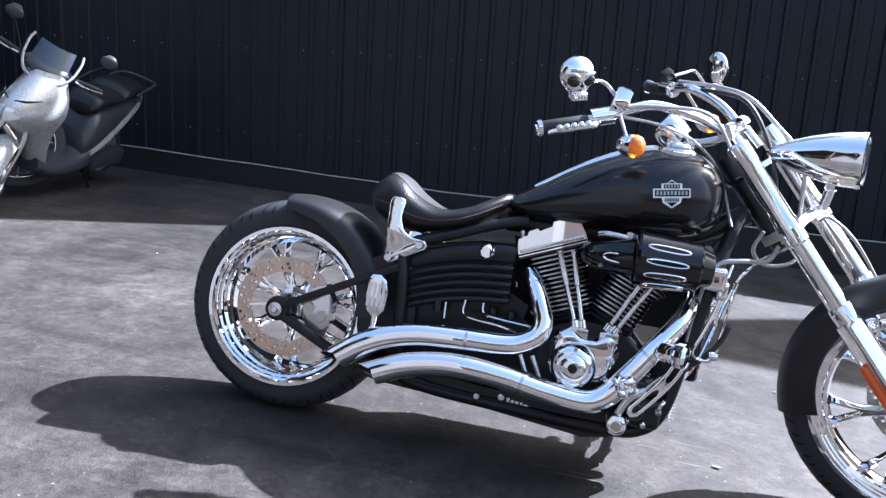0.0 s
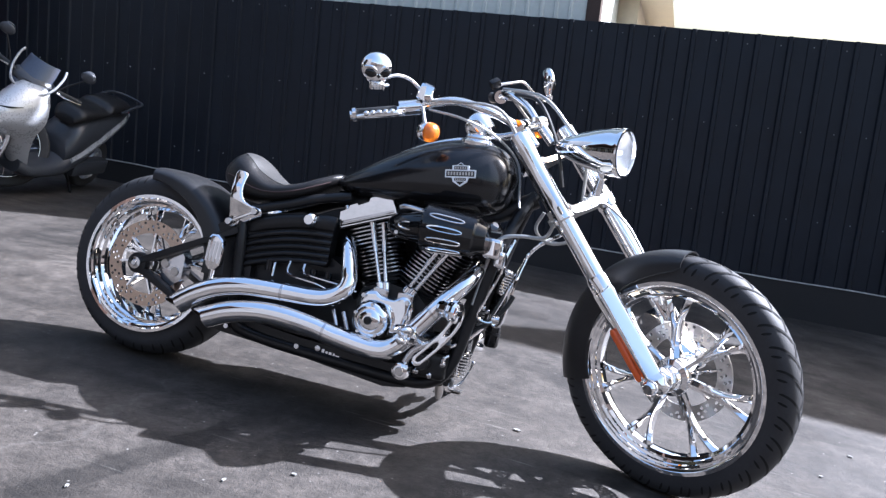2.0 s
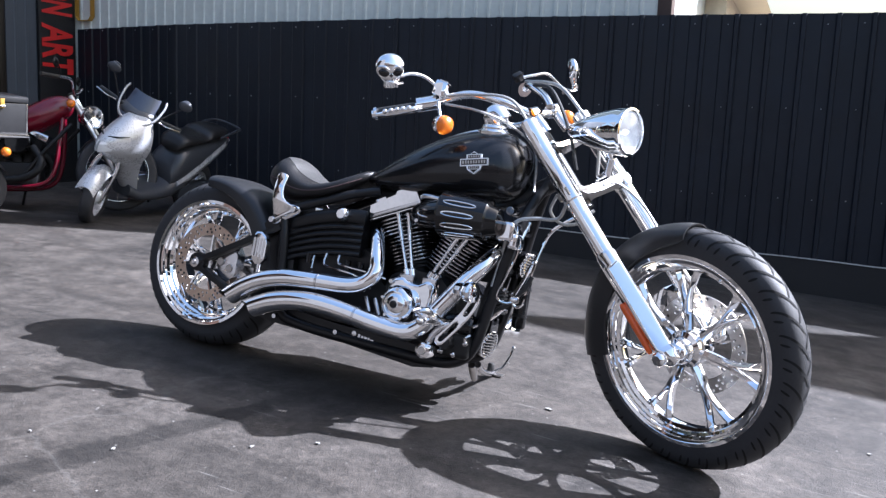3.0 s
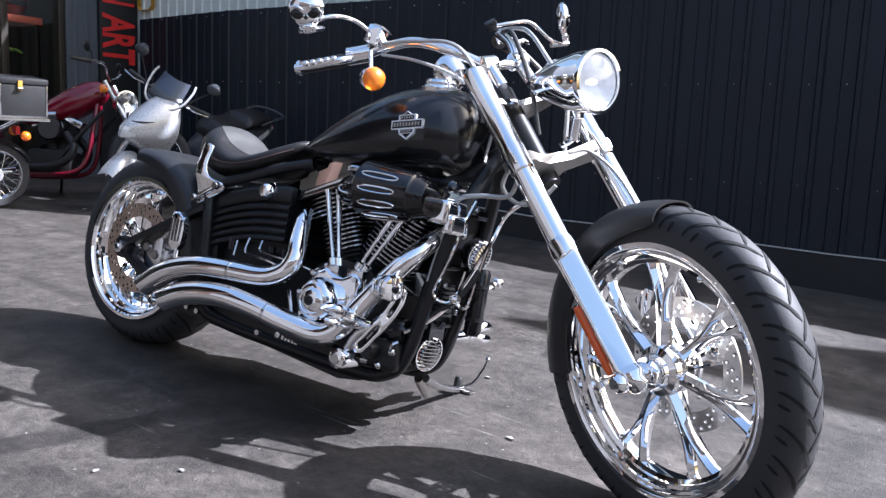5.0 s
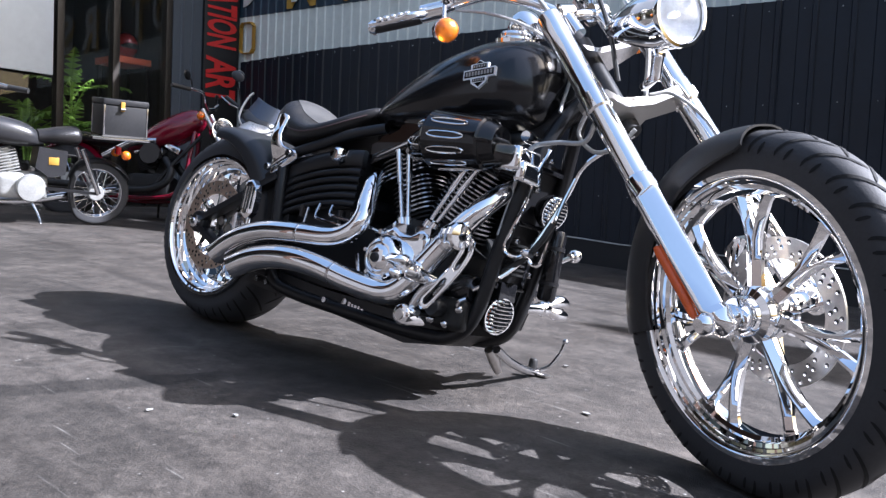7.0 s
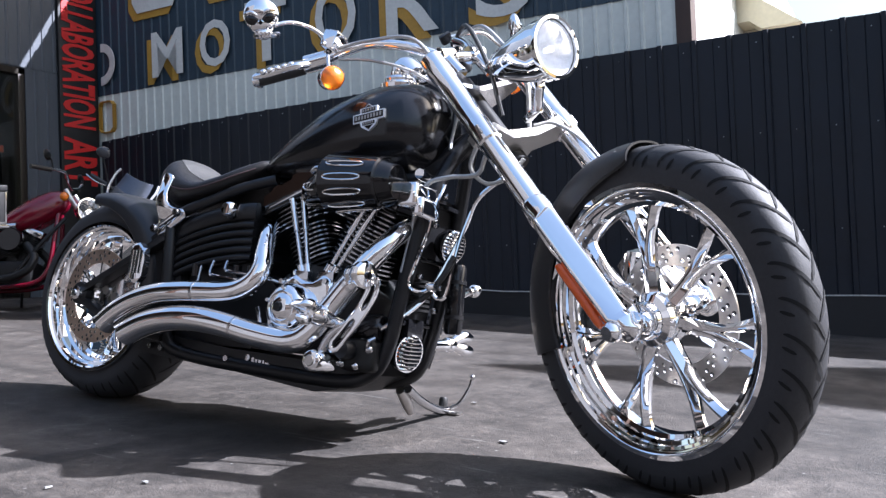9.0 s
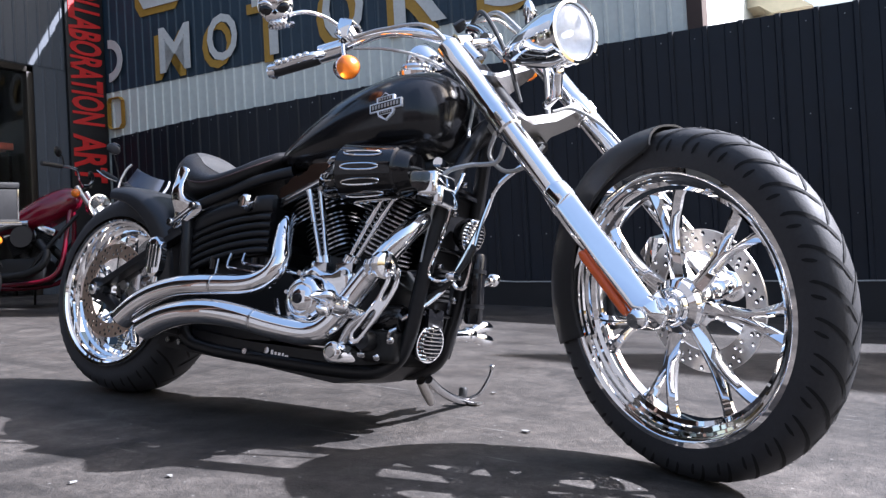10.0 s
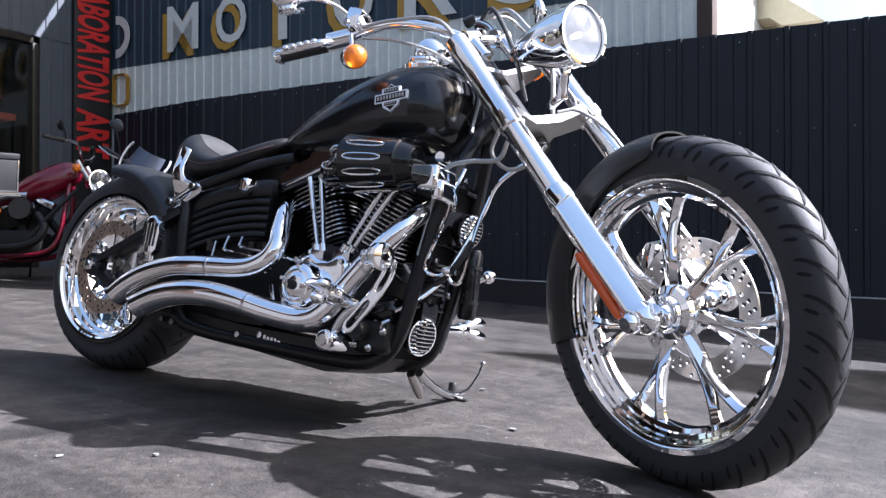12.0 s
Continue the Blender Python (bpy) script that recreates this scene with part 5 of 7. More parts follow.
lathe(bm, [(0, -0.02), (0.013, -0.02), (0.015, -0.012), (0.015, 0.06), (0, 0.06)], 18, "Y", (1.145, -0.075, 0.668))
part("coil_bolt", bm, CHROME, bike, "chrome round bolt under the tank")

# ---- exhausts ----
PIPE_BORE = mat("dark_brown_pipe_bore", (0.030, 0.020, 0.014), 0.7, 0.2, 0.3, 30)


def exhaust(pts, name):
    bm = B()
    line = catmull(pts, 9)
    P = [Vector(p[:3]) for p in line]
    rings = []
    for i, p in enumerate(P):
        d = (P[min(i + 1, len(P) - 1)] - P[max(i - 1, 0)]).normalized()
        up = Vector((0, -1, 0))
        up = (up - d * up.dot(d)).normalized()
        sd = d.cross(up)
        r = line[i][3]
        ring = []
        for k in range(24):
            a = 2 * math.pi * k / 24
            q = p + (up * math.cos(a) + sd * math.sin(a)) * r
            if i == len(P) - 1:
                q += d * r * (1.0 * math.sin(a) * (1 if sd.z > 0 else -1) - 0.7 * math.cos(a))
            ring.append(q)
        rings.append(ring)
    vs = loft(bm, rings, True, False)
    inner = [[p + (c - p) * 0.10 for p in ring] for ring, c in zip(rings[-10:-1], P[-10:-1])]
    lastc = sum((Vector(p) for p in rings[-1]), Vector()) / 24
    inner.append([Vector(p) + (lastc - Vector(p)) * 0.10 for p in rings[-1]])
    iv = [[bm.verts.new(p) for p in r] for r in inner]
    for a, b_ in zip(iv, iv[1:]):
        for i in range(24):
            j = (i + 1) % 24
            bm.faces.new((a[i], b_[i], b_[j], a[j])).material_index = 1
    for i in range(24):
        j = (i + 1) % 24
        bm.faces.new((vs[-1][i], vs[-1][j], iv[-1][j], iv[-1][i]))
    bm.faces.new(iv[0]).material_index = 1
    return part(name, bm, [CHROME, PIPE_BORE], bike, "sweeping chrome exhaust pipe", angle=50)


e1 = exhaust([(0.690, -0.090, 0.530, 0.022), (0.715, -0.130, 0.500, 0.024), (0.740, -0.165, 0.450, 0.025), (0.752, -0.180, 0.412, 0.026), (0.740, -0.190, 0.375, 0.027), (0.700, -0.196, 0.349, 0.028), (0.650, -0.200, 0.339, 0.029), (0.580, -0.203, 0.336, 0.030), (0.510, -0.206, 0.333, 0.031), (0.425, -0.208, 0.325, 0.032), (0.340, -0.210, 0.302, 0.033), (0.273, -0.212, 0.268, 0.034), (0.215, -0.213, 0.225, 0.034)], "exhaust_pipe")
e2 = exhaust([(1.125, -0.085, 0.535, 0.023), (1.118, -0.120, 0.510, 0.025), (1.096, -0.150, 0.470, 0.027), (1.045, -0.175, 0.395, 0.028), (0.985, -0.190, 0.308, 0.029), (0.940, -0.196, 0.252, 0.030), (0.885, -0.200, 0.230, 0.031), (0.780, -0.206, 0.239, 0.032), (0.680, -0.212, 0.256, 0.033), (0.575, -0.217, 0.265, 0.034), (0.486, -0.220, 0.260, 0.034), (0.400, -0.223, 0.240, 0.035), (0.320, -0.225, 0.204, 0.035)], "exhaust_pipe")
for e, p, d, r in ((e1, (0.560, -0.204, 0.3355), (1, 0, 0.03), 0.0312), (e2, (0.720, -0.2095, 0.249), (1, 0, -0.17), 0.0337), (e2, (1.03, -0.18, 0.372), (0.6, 0.15, 0.75), 0.0295)):
    bm = B()
    d = Vector(d).normalized()
    tube(bm, [Vector(p) - d * 0.004, Vector(p) + d * 0.004], r, 24, 1)
    part("shield_joint", bm, CHROME_W, e, "heat shield joint")
# thin oil lines under the oil box
for pts in ([(0.53, -0.13, 0.43), (0.53, -0.14, 0.395), (0.56, -0.15, 0.385), (0.64, -0.15, 0.378), (0.68, -0.13, 0.365)], [(0.58, -0.13, 0.43), (0.585, -0.14, 0.405), (0.62, -0.15, 0.398), (0.72, -0.14, 0.39), (0.76, -0.12, 0.38)], [(0.475, -0.12, 0.42), (0.478, -0.13, 0.37)]):
    bm = B()
    tube(bm, pts, 0.0048, 8, 5)
    part("oil_line", bm, CHROME_W, bike, "bent chrome oil line")
for x in (0.455, 0.61, 0.66):
    bm = B()
    rod(bm, (x, -0.12, 0.42), (x, -0.12, 0.385), 0.012)
    part("banjo_fitting", bm, GLOSSB, bike)
for a, b_ in (((0.70, -0.12, 0.31), (0.73, -0.13, 0.25)), ((0.735, -0.12, 0.31), (0.765, -0.13, 0.255))):
    bm = B()
    rod(bm, a, b_, 0.008)
    part("stay", bm, CHROME_W, bike)

# ---- forward control and peg, right side ----
bm = B()
lathe(bm, [(0, -0.030), (0.016, -0.030), (0.024, -0.026), (0.027, -0.018), (0.027, 0.055), (0.022, 0.06), (0, 0.06)], 28, "Y", (0.978, -0.200, 0.190))
peg = part("foot_peg", bm, CHROME, bike, "chrome foot peg")
bm = B()
lathe(bm, [(0, -0.034), (0.012, -0.034), (0.014, -0.029), (0, -0.029)], 20, "Y", (0.978, -0.200, 0.190))
part("peg_cap", bm, STEEL, peg)
bm = B()
tube(bm, [(0.975, -0.19, 0.205), (1.00, -0.185, 0.255), (1.04, -0.18, 0.285)], 0.012, 10, 4)
part("peg_arm", bm, CHROME_W, peg)
arm = catmull([(1.006, 0.0, 0.216), (1.040, 0.0, 0.256), (1.082, 0.0, 0.312), (1.108, 0.0, 0.362), (1.112, 0.0, 0.402)], 6)


def along(u0, u1, half_w, n=14):
    """Rounded strip outline following the brake arm between two shares of its length."""
    mid = []
    for k in range(n + 1):
        f = (u0 + (u1 - u0) * k / n) * (len(arm) - 1)
        i = min(int(f), len(arm) - 2)
        p, q = Vector(arm[i]), Vector(arm[i + 1])
        d = (q - p).normalized()
        mid.append((p + (q - p) * (f - i), Vector((-d.z, 0, d.x)), half_w * (0.45 if k in (0, n) else 1.0)))
    return [((c + w * nn).x, (c + w * nn).z) for c, nn, w in mid] + [((c - w * nn).x, (c - w * nn).z) for c, nn, w in mid[::-1]]


bm = holed_plate(along(0.0, 1.0, 0.0165), [along(0.07, 0.42, 0.0075, 8), along(0.53, 0.86, 0.0075, 8)], 0.012)
lev = part("brake_lever", bm, CHROME, bike, "slotted chrome brake arm", Matrix.Translation((0, -0.192, 0)), bevel=0.0025)
bm = B()
tube(bm, [(1.018, -0.165, 0.250), (1.052, -0.165, 0.300), (1.085, -0.168, 0.332)], 0.0060, 10, 4)
part("lever_link", bm, CHROME_W, lev, "thin link rod")
bm = B()
lathe(bm, [(0, -0.044), (0.016, -0.043), (0.023, -0.037), (0.025, -0.024), (0.025, -0.004), (0.029, 0.000), (0.033, 0.010), (0.033, 0.026), (0.028, 0.034), (0.012, 0.037), (0, 0.037)], 12, "X")
ped = part("brake_pedal", bm, CHROME, lev, "chunky faceted chrome brake pedal", Matrix.Translation((1.090, -0.222, 0.397)) @ Matrix.Rotation(radians(-24), 4, "Z"), angle=25)
bm = B()
lathe(bm, [(0, -0.007), (0.006, -0.006), (0.009, 0), (0.009, 0.006), (0, 0.006)], 14, "X", (1.124, -0.238, 0.395))
part("pedal_bolt", bm, GLOSSB, ped)
# claw-shaped rider peg above the master cylinder
bm = B()
tube(bm, [(1.030, -0.120, 0.276, 0.014), (1.010, -0.165, 0.284, 0.015), (0.996, -0.200, 0.291, 0.021), (0.988, -0.222, 0.296, 0.026), (0.978, -0.246, 0.301, 0.024)], 0.02, 14, 3)
for dx, dz, tip in ((0.016, 0.014, -0.290), (-0.014, 0.012, -0.296), (0.002, -0.018, -0.286)):
    tube(bm, [(0.982, -0.236, 0.300, 0.014), (0.976 + dx, -0.260, 0.303 + dz, 0.015), (0.970 + dx, -0.278, 0.305 + dz, 0.011), (0.966 + dx * 0.7, tip, 0.305 + dz * 0.7, 0.003)], 0.01, 10, 3)
part("right_peg", bm, CHROME, bike, "chrome claw-shaped right foot peg", angle=35)
bm = B()
box(bm, 1.045, -0.112, 0.212, 0.100, 0.060, 0.080)
mc = part("master_cylinder_block", bm, FIN, bike, "black rear master cylinder", bevel=0.020, seg=3)
bm = B()
lathe(bm, [(0, -0.024), (0.020, -0.024), (0.024, -0.018), (0.024, 0.02), (0, 0.02)], 20, "Y", (1.024, -0.150, 0.222))
part("cylinder_cap", bm, SATIN, mc)
bm = B()
tube(bm, [(1.083, -0.120, 0.232), (1.083, -0.146, 0.230), (1.086, -0.150, 0.246), (1.096, -0.140, 0.256)], 0.0055, 8, 4)
ball(bm, (1.083, -0.142, 0.228), 0.011)
part("banjo_elbow", bm, CHROME_W, mc, "chrome hose elbow")
for x, z in ((1.008, 0.190), (1.050, 0.186)):
    bm = B()
    ball(bm, (x, -0.144, z), 0.010)
    part("bolt", bm, CHROME_W, mc)
bm = B()
lathe(bm, [(0, -0.012), (0.011, -0.011), (0.013, 0), (0.011, 0.011), (0, 0.012)], 14, "X", (1.206, -0.087, 0.390))
part("line_junction", bm, CHROME, bike, "chrome brake line junction")
# oil filter and lower front of the engine
bm = B()
lathe(bm, [(0, -0.052), (0.026, -0.052), (0.034, -0.044), (0.036, -0.030), (0.036, 0.040), (0.030, 0.048), (0, 0.048)], 28, "X", (1.045, -0.100, 0.280))
part("oil_filter", bm, GLOSSB, eng, "black oil filter")


def horn(at, r, m, name, label):
    bm = B()
    lathe(bm, [(0, -0.03), (r * 0.8, -0.03), (r, -0.015), (r, 0.0), (r * 0.94, 0.006), (0, 0.006)], 32, "X")
    h = part(name, bm, GLOSSB, bike, label, m)
    for k in range(9):
        z = -r * 0.84 + r * 1.68 * k / 8
        w = math.sqrt(max(0.0, (r * 0.97) ** 2 - z * z))
        bm = B()
        tube(bm, [(0.006, -w, z), (0.013, -w * 0.6, z), (0.017, 0, z), (0.013, w * 0.6, z), (0.006, w, z)], 0.0042, 8, 3)
        part("grille_bar", bm, CHROME, h, "", m)
    bm = B()
    lathe(bm, [(r * 0.95, 0.002), (r * 1.03, 0.002), (r * 1.03, 0.010), (r * 0.95, 0.010)], 32, "X", closed=True)
    part("grille_ring", bm, CHROME, h, "", m)


horn(0, 0.046, Matrix.Translation((1.120, -0.030, 0.228)) @ Matrix.Rotation(radians(-12), 4, "Z") @ Matrix.Rotation(radians(8), 4, "Y"), "lower_horn", "round chrome ribbed horn cover")
horn(0, 0.042, Matrix.Translation((1.190, 0.020, 0.505)) @ Matrix.Rotation(radians(-12), 4, "Z") @ Matrix.Rotation(radians(12), 4, "Y"), "upper_horn", "round chrome ribbed regulator cover")
# side stand and left peg
bm = B()
tube(bm, [(1.06, 0.09, 0.135), (1.045, 0.18, 0.105), (1.03, 0.29, 0.080), (1.03, 0.375, 0.070)], 0.012, 10, 5)
st = part("side_stand", bm, CHROME_W, bike, "chrome side stand, folded out")
bm = B()
box(bm, 1.03, 0.385, 0.066, 0.075, 0.045, 0.008)
part("stand_foot", bm, STEEL, st, bevel=0.004)
bm = B()
tube(bm, [(1.035, 0.375, 0.078), (1.058, 0.392, 0.096), (1.075, 0.410, 0.140), (1.082, 0.414, 0.172)], 0.0055, 8, 4)
ball(bm, (1.082, 0.414, 0.174), 0.0085)
part("stand_tab", bm, CHROME_W, st)
bm = B()
lathe(bm, [(0, 0.0), (0.011, 0.0), (0.013, 0.006), (0.013, 0.026), (0.010, 0.032), (0, 0.033)], 16, "Z", (1.025, 0.352, 0.078))
part("bump_stop", bm, BLACKH, st, "black rubber bump stop")
bm = B()
tube(bm, [(1.04, 0.085, 0.130, 0.013), (1.035, 0.130, 0.098, 0.015), (1.03, 0.165, 0.070, 0.011)], 0.013, 12, 4)
part("stand_spring_arm", bm, STEEL, st)
bm = B()
tube(bm, [(1.085, 0.11, 0.250, 0.014), (1.088, 0.18, 0.256, 0.014), (1.090, 0.215, 0.258, 0.018), (1.092, 0.225, 0.259, 0.022), (1.093, 0.245, 0.262, 0.021), (1.095, 0.262, 0.265, 0.012)], 0.02, 16, 3)
for dz, dx, tip in ((0.018, 0.012, 0.345), (0.000, -0.012, 0.355), (-0.016, 0.016, 0.335)):
    tube(bm, [(1.094, 0.250, 0.264 + dz * 0.3, 0.012), (1.096 + dx * 0.6, 0.285, 0.267 + dz, 0.019), (1.097 + dx, 0.318, 0.266 + dz * 1.05, 0.014), (1.098 + dx * 0.8, tip, 0.262 + dz * 0.8, 0.003)], 0.01, 12, 4)
part("left_peg", bm, CHROME, bike, "chrome claw-shaped left foot peg")
bm = B()
tube(bm, [(1.085, 0.14, 0.35), (1.105, 0.22, 0.385), (1.120, 0.285, 0.415)], 0.007, 8, 4)
ball(bm, (1.123, 0.296, 0.420), 0.019)
rod(bm, (1.118, 0.280, 0.413), (1.127, 0.310, 0.426), 0.013)
part("shift_lever", bm, CHROME, bike, "chrome shift lever")

# ---- front end ----
for sg in (-1, 1):
    v = sg * 0.127
    bm = B()
    tube(bm, [(0.085, v, 0.405, 0.024), (0.085, v, 0.398, 0.0295), (0.085, v, 0.345, 0.030), (0.085, v, 0.340, 0.0285), (0.085, v, 0.175, 0.0285), (0.085, v, 0.170, 0.0305), (0.085, v, 0.110, 0.0305), (0.085, v, 0.105, 0.0270), (0.085, v, -0.085, 0.0270)], 0.026, 28, 1)
    fk = part("fork_leg", bm, CHROME, bike, "chrome fork leg", LEGS, angle=30)
    bm = B()
    rg = []
    for w, su, sv in ((-0.078, 0.028, 0.028), (-0.085, 0.031, 0.031), (-0.120, 0.033, 0.031), (-0.130, 0.031, 0.028), (-0.30, 0.031, 0.027), (-0.40, 0.031, 0.025), (-0.415, 0.031, 0.025), (-0.432, 0.030, 0.024), (-0.446, 0.026, 0.022), (-0.456, 0.019, 0.017), (-0.461, 0.009, 0.009)):
        u0 = 0.085 + (0.012 if w < -0.4 else 0)
        ring = []
        for k in range(48):
            a = 2 * math.pi * (k + 0.5) / 48
            c, s = math.cos(a), math.sin(a)
            e = 1.0 if w > -0.125 else 0.30 + 0.70 * min(1.0, max(0.0, (-0.405 - w) / 0.035))
            du, dv = su * math.copysign(abs(c) ** e, c), sv * math.copysign(abs(s) ** e, s)
            if e < 1:
                # the broad flat face looks forward and outward
                th = sg * radians(36)
                du, dv = 0.92 * du * math.cos(th) - dv * math.sin(th), 0.92 * du * math.sin(th) + dv * math.cos(th)
            ring.append((u0 + du, v + dv, w))
        rg.append(ring)
    loft(bm, rg)
    part("fork_slider", bm, CHROME, fk, "chrome fork slider", LEGS, angle=32)
    bm = B()
    rg = []
    for w, h in ((-0.235, 0.006), (-0.245, 0.013), (-0.39, 0.011), (-0.40, 0.005)):
        rg.append([(0.085 - 0.022 + h * 0.9 * math.cos(a), v + sg * 0.026 + sg * 0.007 * math.sin(a), w) for a in (2 * math.pi * k / 12 for k in range(12))])
    loft(bm, rg)
    part("reflector", bm, ORANGE, fk, "orange fork reflector", LEGS)
    bm = B()
    lathe(bm, [(0, -0.022), (0.014, -0.022), (0.020, -0.016), (0.022, 0.0), (0, 0.0)], 24, "Y", (0.088, v + sg * 0.030 + (0 if sg < 0 else 0.022), -0.426))
    part("axle_cap", bm, CHROME, fk, "axle cap", LEGS)
    bm = B()
    lathe(bm, [(0.016, -0.045), (0.024, -0.045), (0.026, -0.03), (0.024, 0.03), (0.016, 0.045)], 24, "Y", (0.086, sg * 0.070, -0.4225))
    part("axle_spacer", bm, CHROME, fk, "", LEGS)
bm = B()
o = [(0.02, -0.050), (0.058, -0.154), (0.106, -0.154), (0.108, -0.10), (0.076, -0.04), (0.076, 0.04), (0.108, 0.10), (0.106, 0.154), (0.058, 0.154), (0.02, 0.050), (-0.03, 0.04), (-0.03, -0.04)]
prism(bm, o, 0.124, 0.150, "Z")
part("lower_triple_tree", bm, ALU, bike, "brushed alloy lower fork yoke", LEGS, bevel=0.005)
bm = B()
prism(bm, [(0.05, -0.11), (0.08, -0.11), (0.055, 0.0), (0.08, 0.11), (0.05, 0.11), (-0.03, 0.04), (-0.03, -0.04)], 0.312, 0.328, "Z")
part("upper_triple_tree", bm, CHROME, bike, "chrome upper fork yoke", LEGS, bevel=0.006)
bm = B()
rod(bm, (0.0, 0, 0.10), (0.0, 0, 0.39), 0.032, 24)
part("steering_neck", bm, SATIN, bike, "black steering neck", LEGS)
# headlamp
BOWL = mat("dull_lamp_bowl", (0.54, 0.55, 0.56), 0.45, 0.35, 0.25, 60, 0.3, 200)
LC = Vector((0.274, 0.026, 0.206))
LD = Vector((0.790, 0.06, -0.610)).normalized()
LM = LEGS @ Matrix.Translation(LC) @ LD.to_track_quat("X", "Z").to_matrix().to_4x4() @ Matrix.Diagonal((0.97, 0.90, 0.90, 1))
bm = B()
lathe(bm, [(0.0, -0.238), (0.008, -0.236), (0.022, -0.218), (0.041, -0.180), (0.059, -0.128), (0.072, -0.078), (0.080, -0.030), (0.081, -0.004), (0.083, 0.002), (0.082, 0.012), (0.074, 0.013), (0.0735, 0.002), (0.070, -0.03), (0.050, -0.062), (0.020, -0.075), (0.0, -0.078)], 48, "X")
hl = part("headlamp", bm, CHROME, bike, "chrome bullet headlamp", LM, angle=40)
bm = B()
lathe(bm, [(0.0, -0.052), (0.02, -0.050), (0.05, -0.030), (0.072, 0.002), (0.0715, 0.004), (0.05, -0.026), (0.02, -0.046), (0.0, -0.048)], 40, "X")
part("reflector_bowl", bm, BOWL, hl, "bright reflector bowl", LM)
bm = B()
lathe(bm, [(0.0, 0.018), (0.03, 0.016), (0.06, 0.009), (0.073, 0.003), (0.073, 0.0005), (0.06, 0.006), (0.03, 0.0125), (0.0, 0.0145)], 40, "X")
ln = part("lens", bm, LENS, hl, "clear headlamp lens", LM)
ln.visible_shadow = False
bm = B()
lathe(bm, [(0, -0.03), (0.007, -0.028), (0.009, -0.012), (0.006, -0.002), (0, 0)], 16, "X")
part("bulb", bm, WHT, hl, "", LM)
bm = B()
box(bm, -0.062, 0, -0.080, 0.024, 0.026, 0.030)
rod(bm, (-0.062, 0, -0.09), (-0.075, 0, -0.150), 0.014)
bar(bm, (-0.072, 0, -0.140), (-0.115, 0, -0.165), 0.022, 0.016)
part("lamp_mount", bm, CHROME, hl, "chrome lamp mount", LM, bevel=0.003)
bm = B()
tube(bm, [(0.10, 0.06, 0.30), (0.14, 0.04, 0.285), (0.155, 0.015, 0.27)], 0.012, 10, 4)
part("lamp_clip", bm, CHROME_W, hl, "", LEGS)
# handlebar
half = [(0.040, 0.0, 0.440), (0.038, 0.045, 0.446), (0.010, 0.095, 0.520), (-0.045, 0.135, 0.600), (-0.092, 0.180, 0.630), (-0.158, 0.250, 0.654), (-0.256, 0.375, 0.708)]
bm = B()
tube(bm, [(u, -v + 0.028 * max(0.0, 1 - v / 0.19), w) for u, v, w in half[:0:-1]] + [(u, v + 0.028 * max(0.0, 1 - v / 0.35), w) for u, v, w in half], 0.0135, 16, 7)
hb = part("handlebar", bm, CHROME, bike, "chrome swept handlebar", FORK)
bm = B()
for v in (-0.022, 0.078):
    rod(bm, (0.05, v, 0.365), (0.042, v, 0.44), 0.017)
    lathe(bm, [(0.0, -0.02), (0.024, -0.02), (0.024, 0.02), (0.0, 0.02)], 18, "Y", (0.040, v, 0.444))
part("riser", bm, CHROME, hb, "", FORK)


def skull(m, parent):
    """A plain rounded mask-shaped mirror housing."""
    bm = B()
    ball(bm, (0.004, 0, 0.009), 0.036, u=24, v=16, sc=(0.74, 1.06, 0.98))
    ball(bm, (0.008, 0, -0.012), 0.027, u=20, v=12, sc=(0.80, 1.02, 0.72))
    ball(bm, (0.010, 0, -0.031), 0.018, u=16, v=10, sc=(0.75, 1.05, 0.75))
    s = part("mirror_head", bm, CHROME, parent, "chrome ornamental mirror head", m, angle=60)
    for sy in (-1, 1):
        bm = B()
        ball(bm, (0.0, 0.0, 0.0), 0.0150, sc=(0.45, 1.05, 0.72))
        part("hollow", bm, GLOSSB, s, "", m @ Matrix.Translation((0.0245, sy * 0.0165, -0.003)) @ Matrix.Rotation(radians(sy * 16), 4, "X"))
        bm = B()
        tube(bm, [(0.027, sy * 0.003, 0.003, 0.003), (0.0285, sy * 0.016, 0.0115, 0.0042), (0.020, sy * 0.031, 0.012, 0.003)], 0.004, 8, 4)
        part("brow", bm, CHROME, s, "", m)
    bm = B()
    prism(bm, [(-0.005, -0.012), (0.0, -0.004), (0.005, -0.012), (0.0, -0.016)], 0.022, 0.0305, "X")
    part("hollow", bm, GLOSSB, s, "", m)
    bm = B()
    for q in range(5):
        box(bm, 0.021, -0.014 + 0.007 * q, -0.036, 0.010, 0.0046, 0.012)
    part("ridge", bm, CHROME, s, "", m, bevel=0.001)
    return s


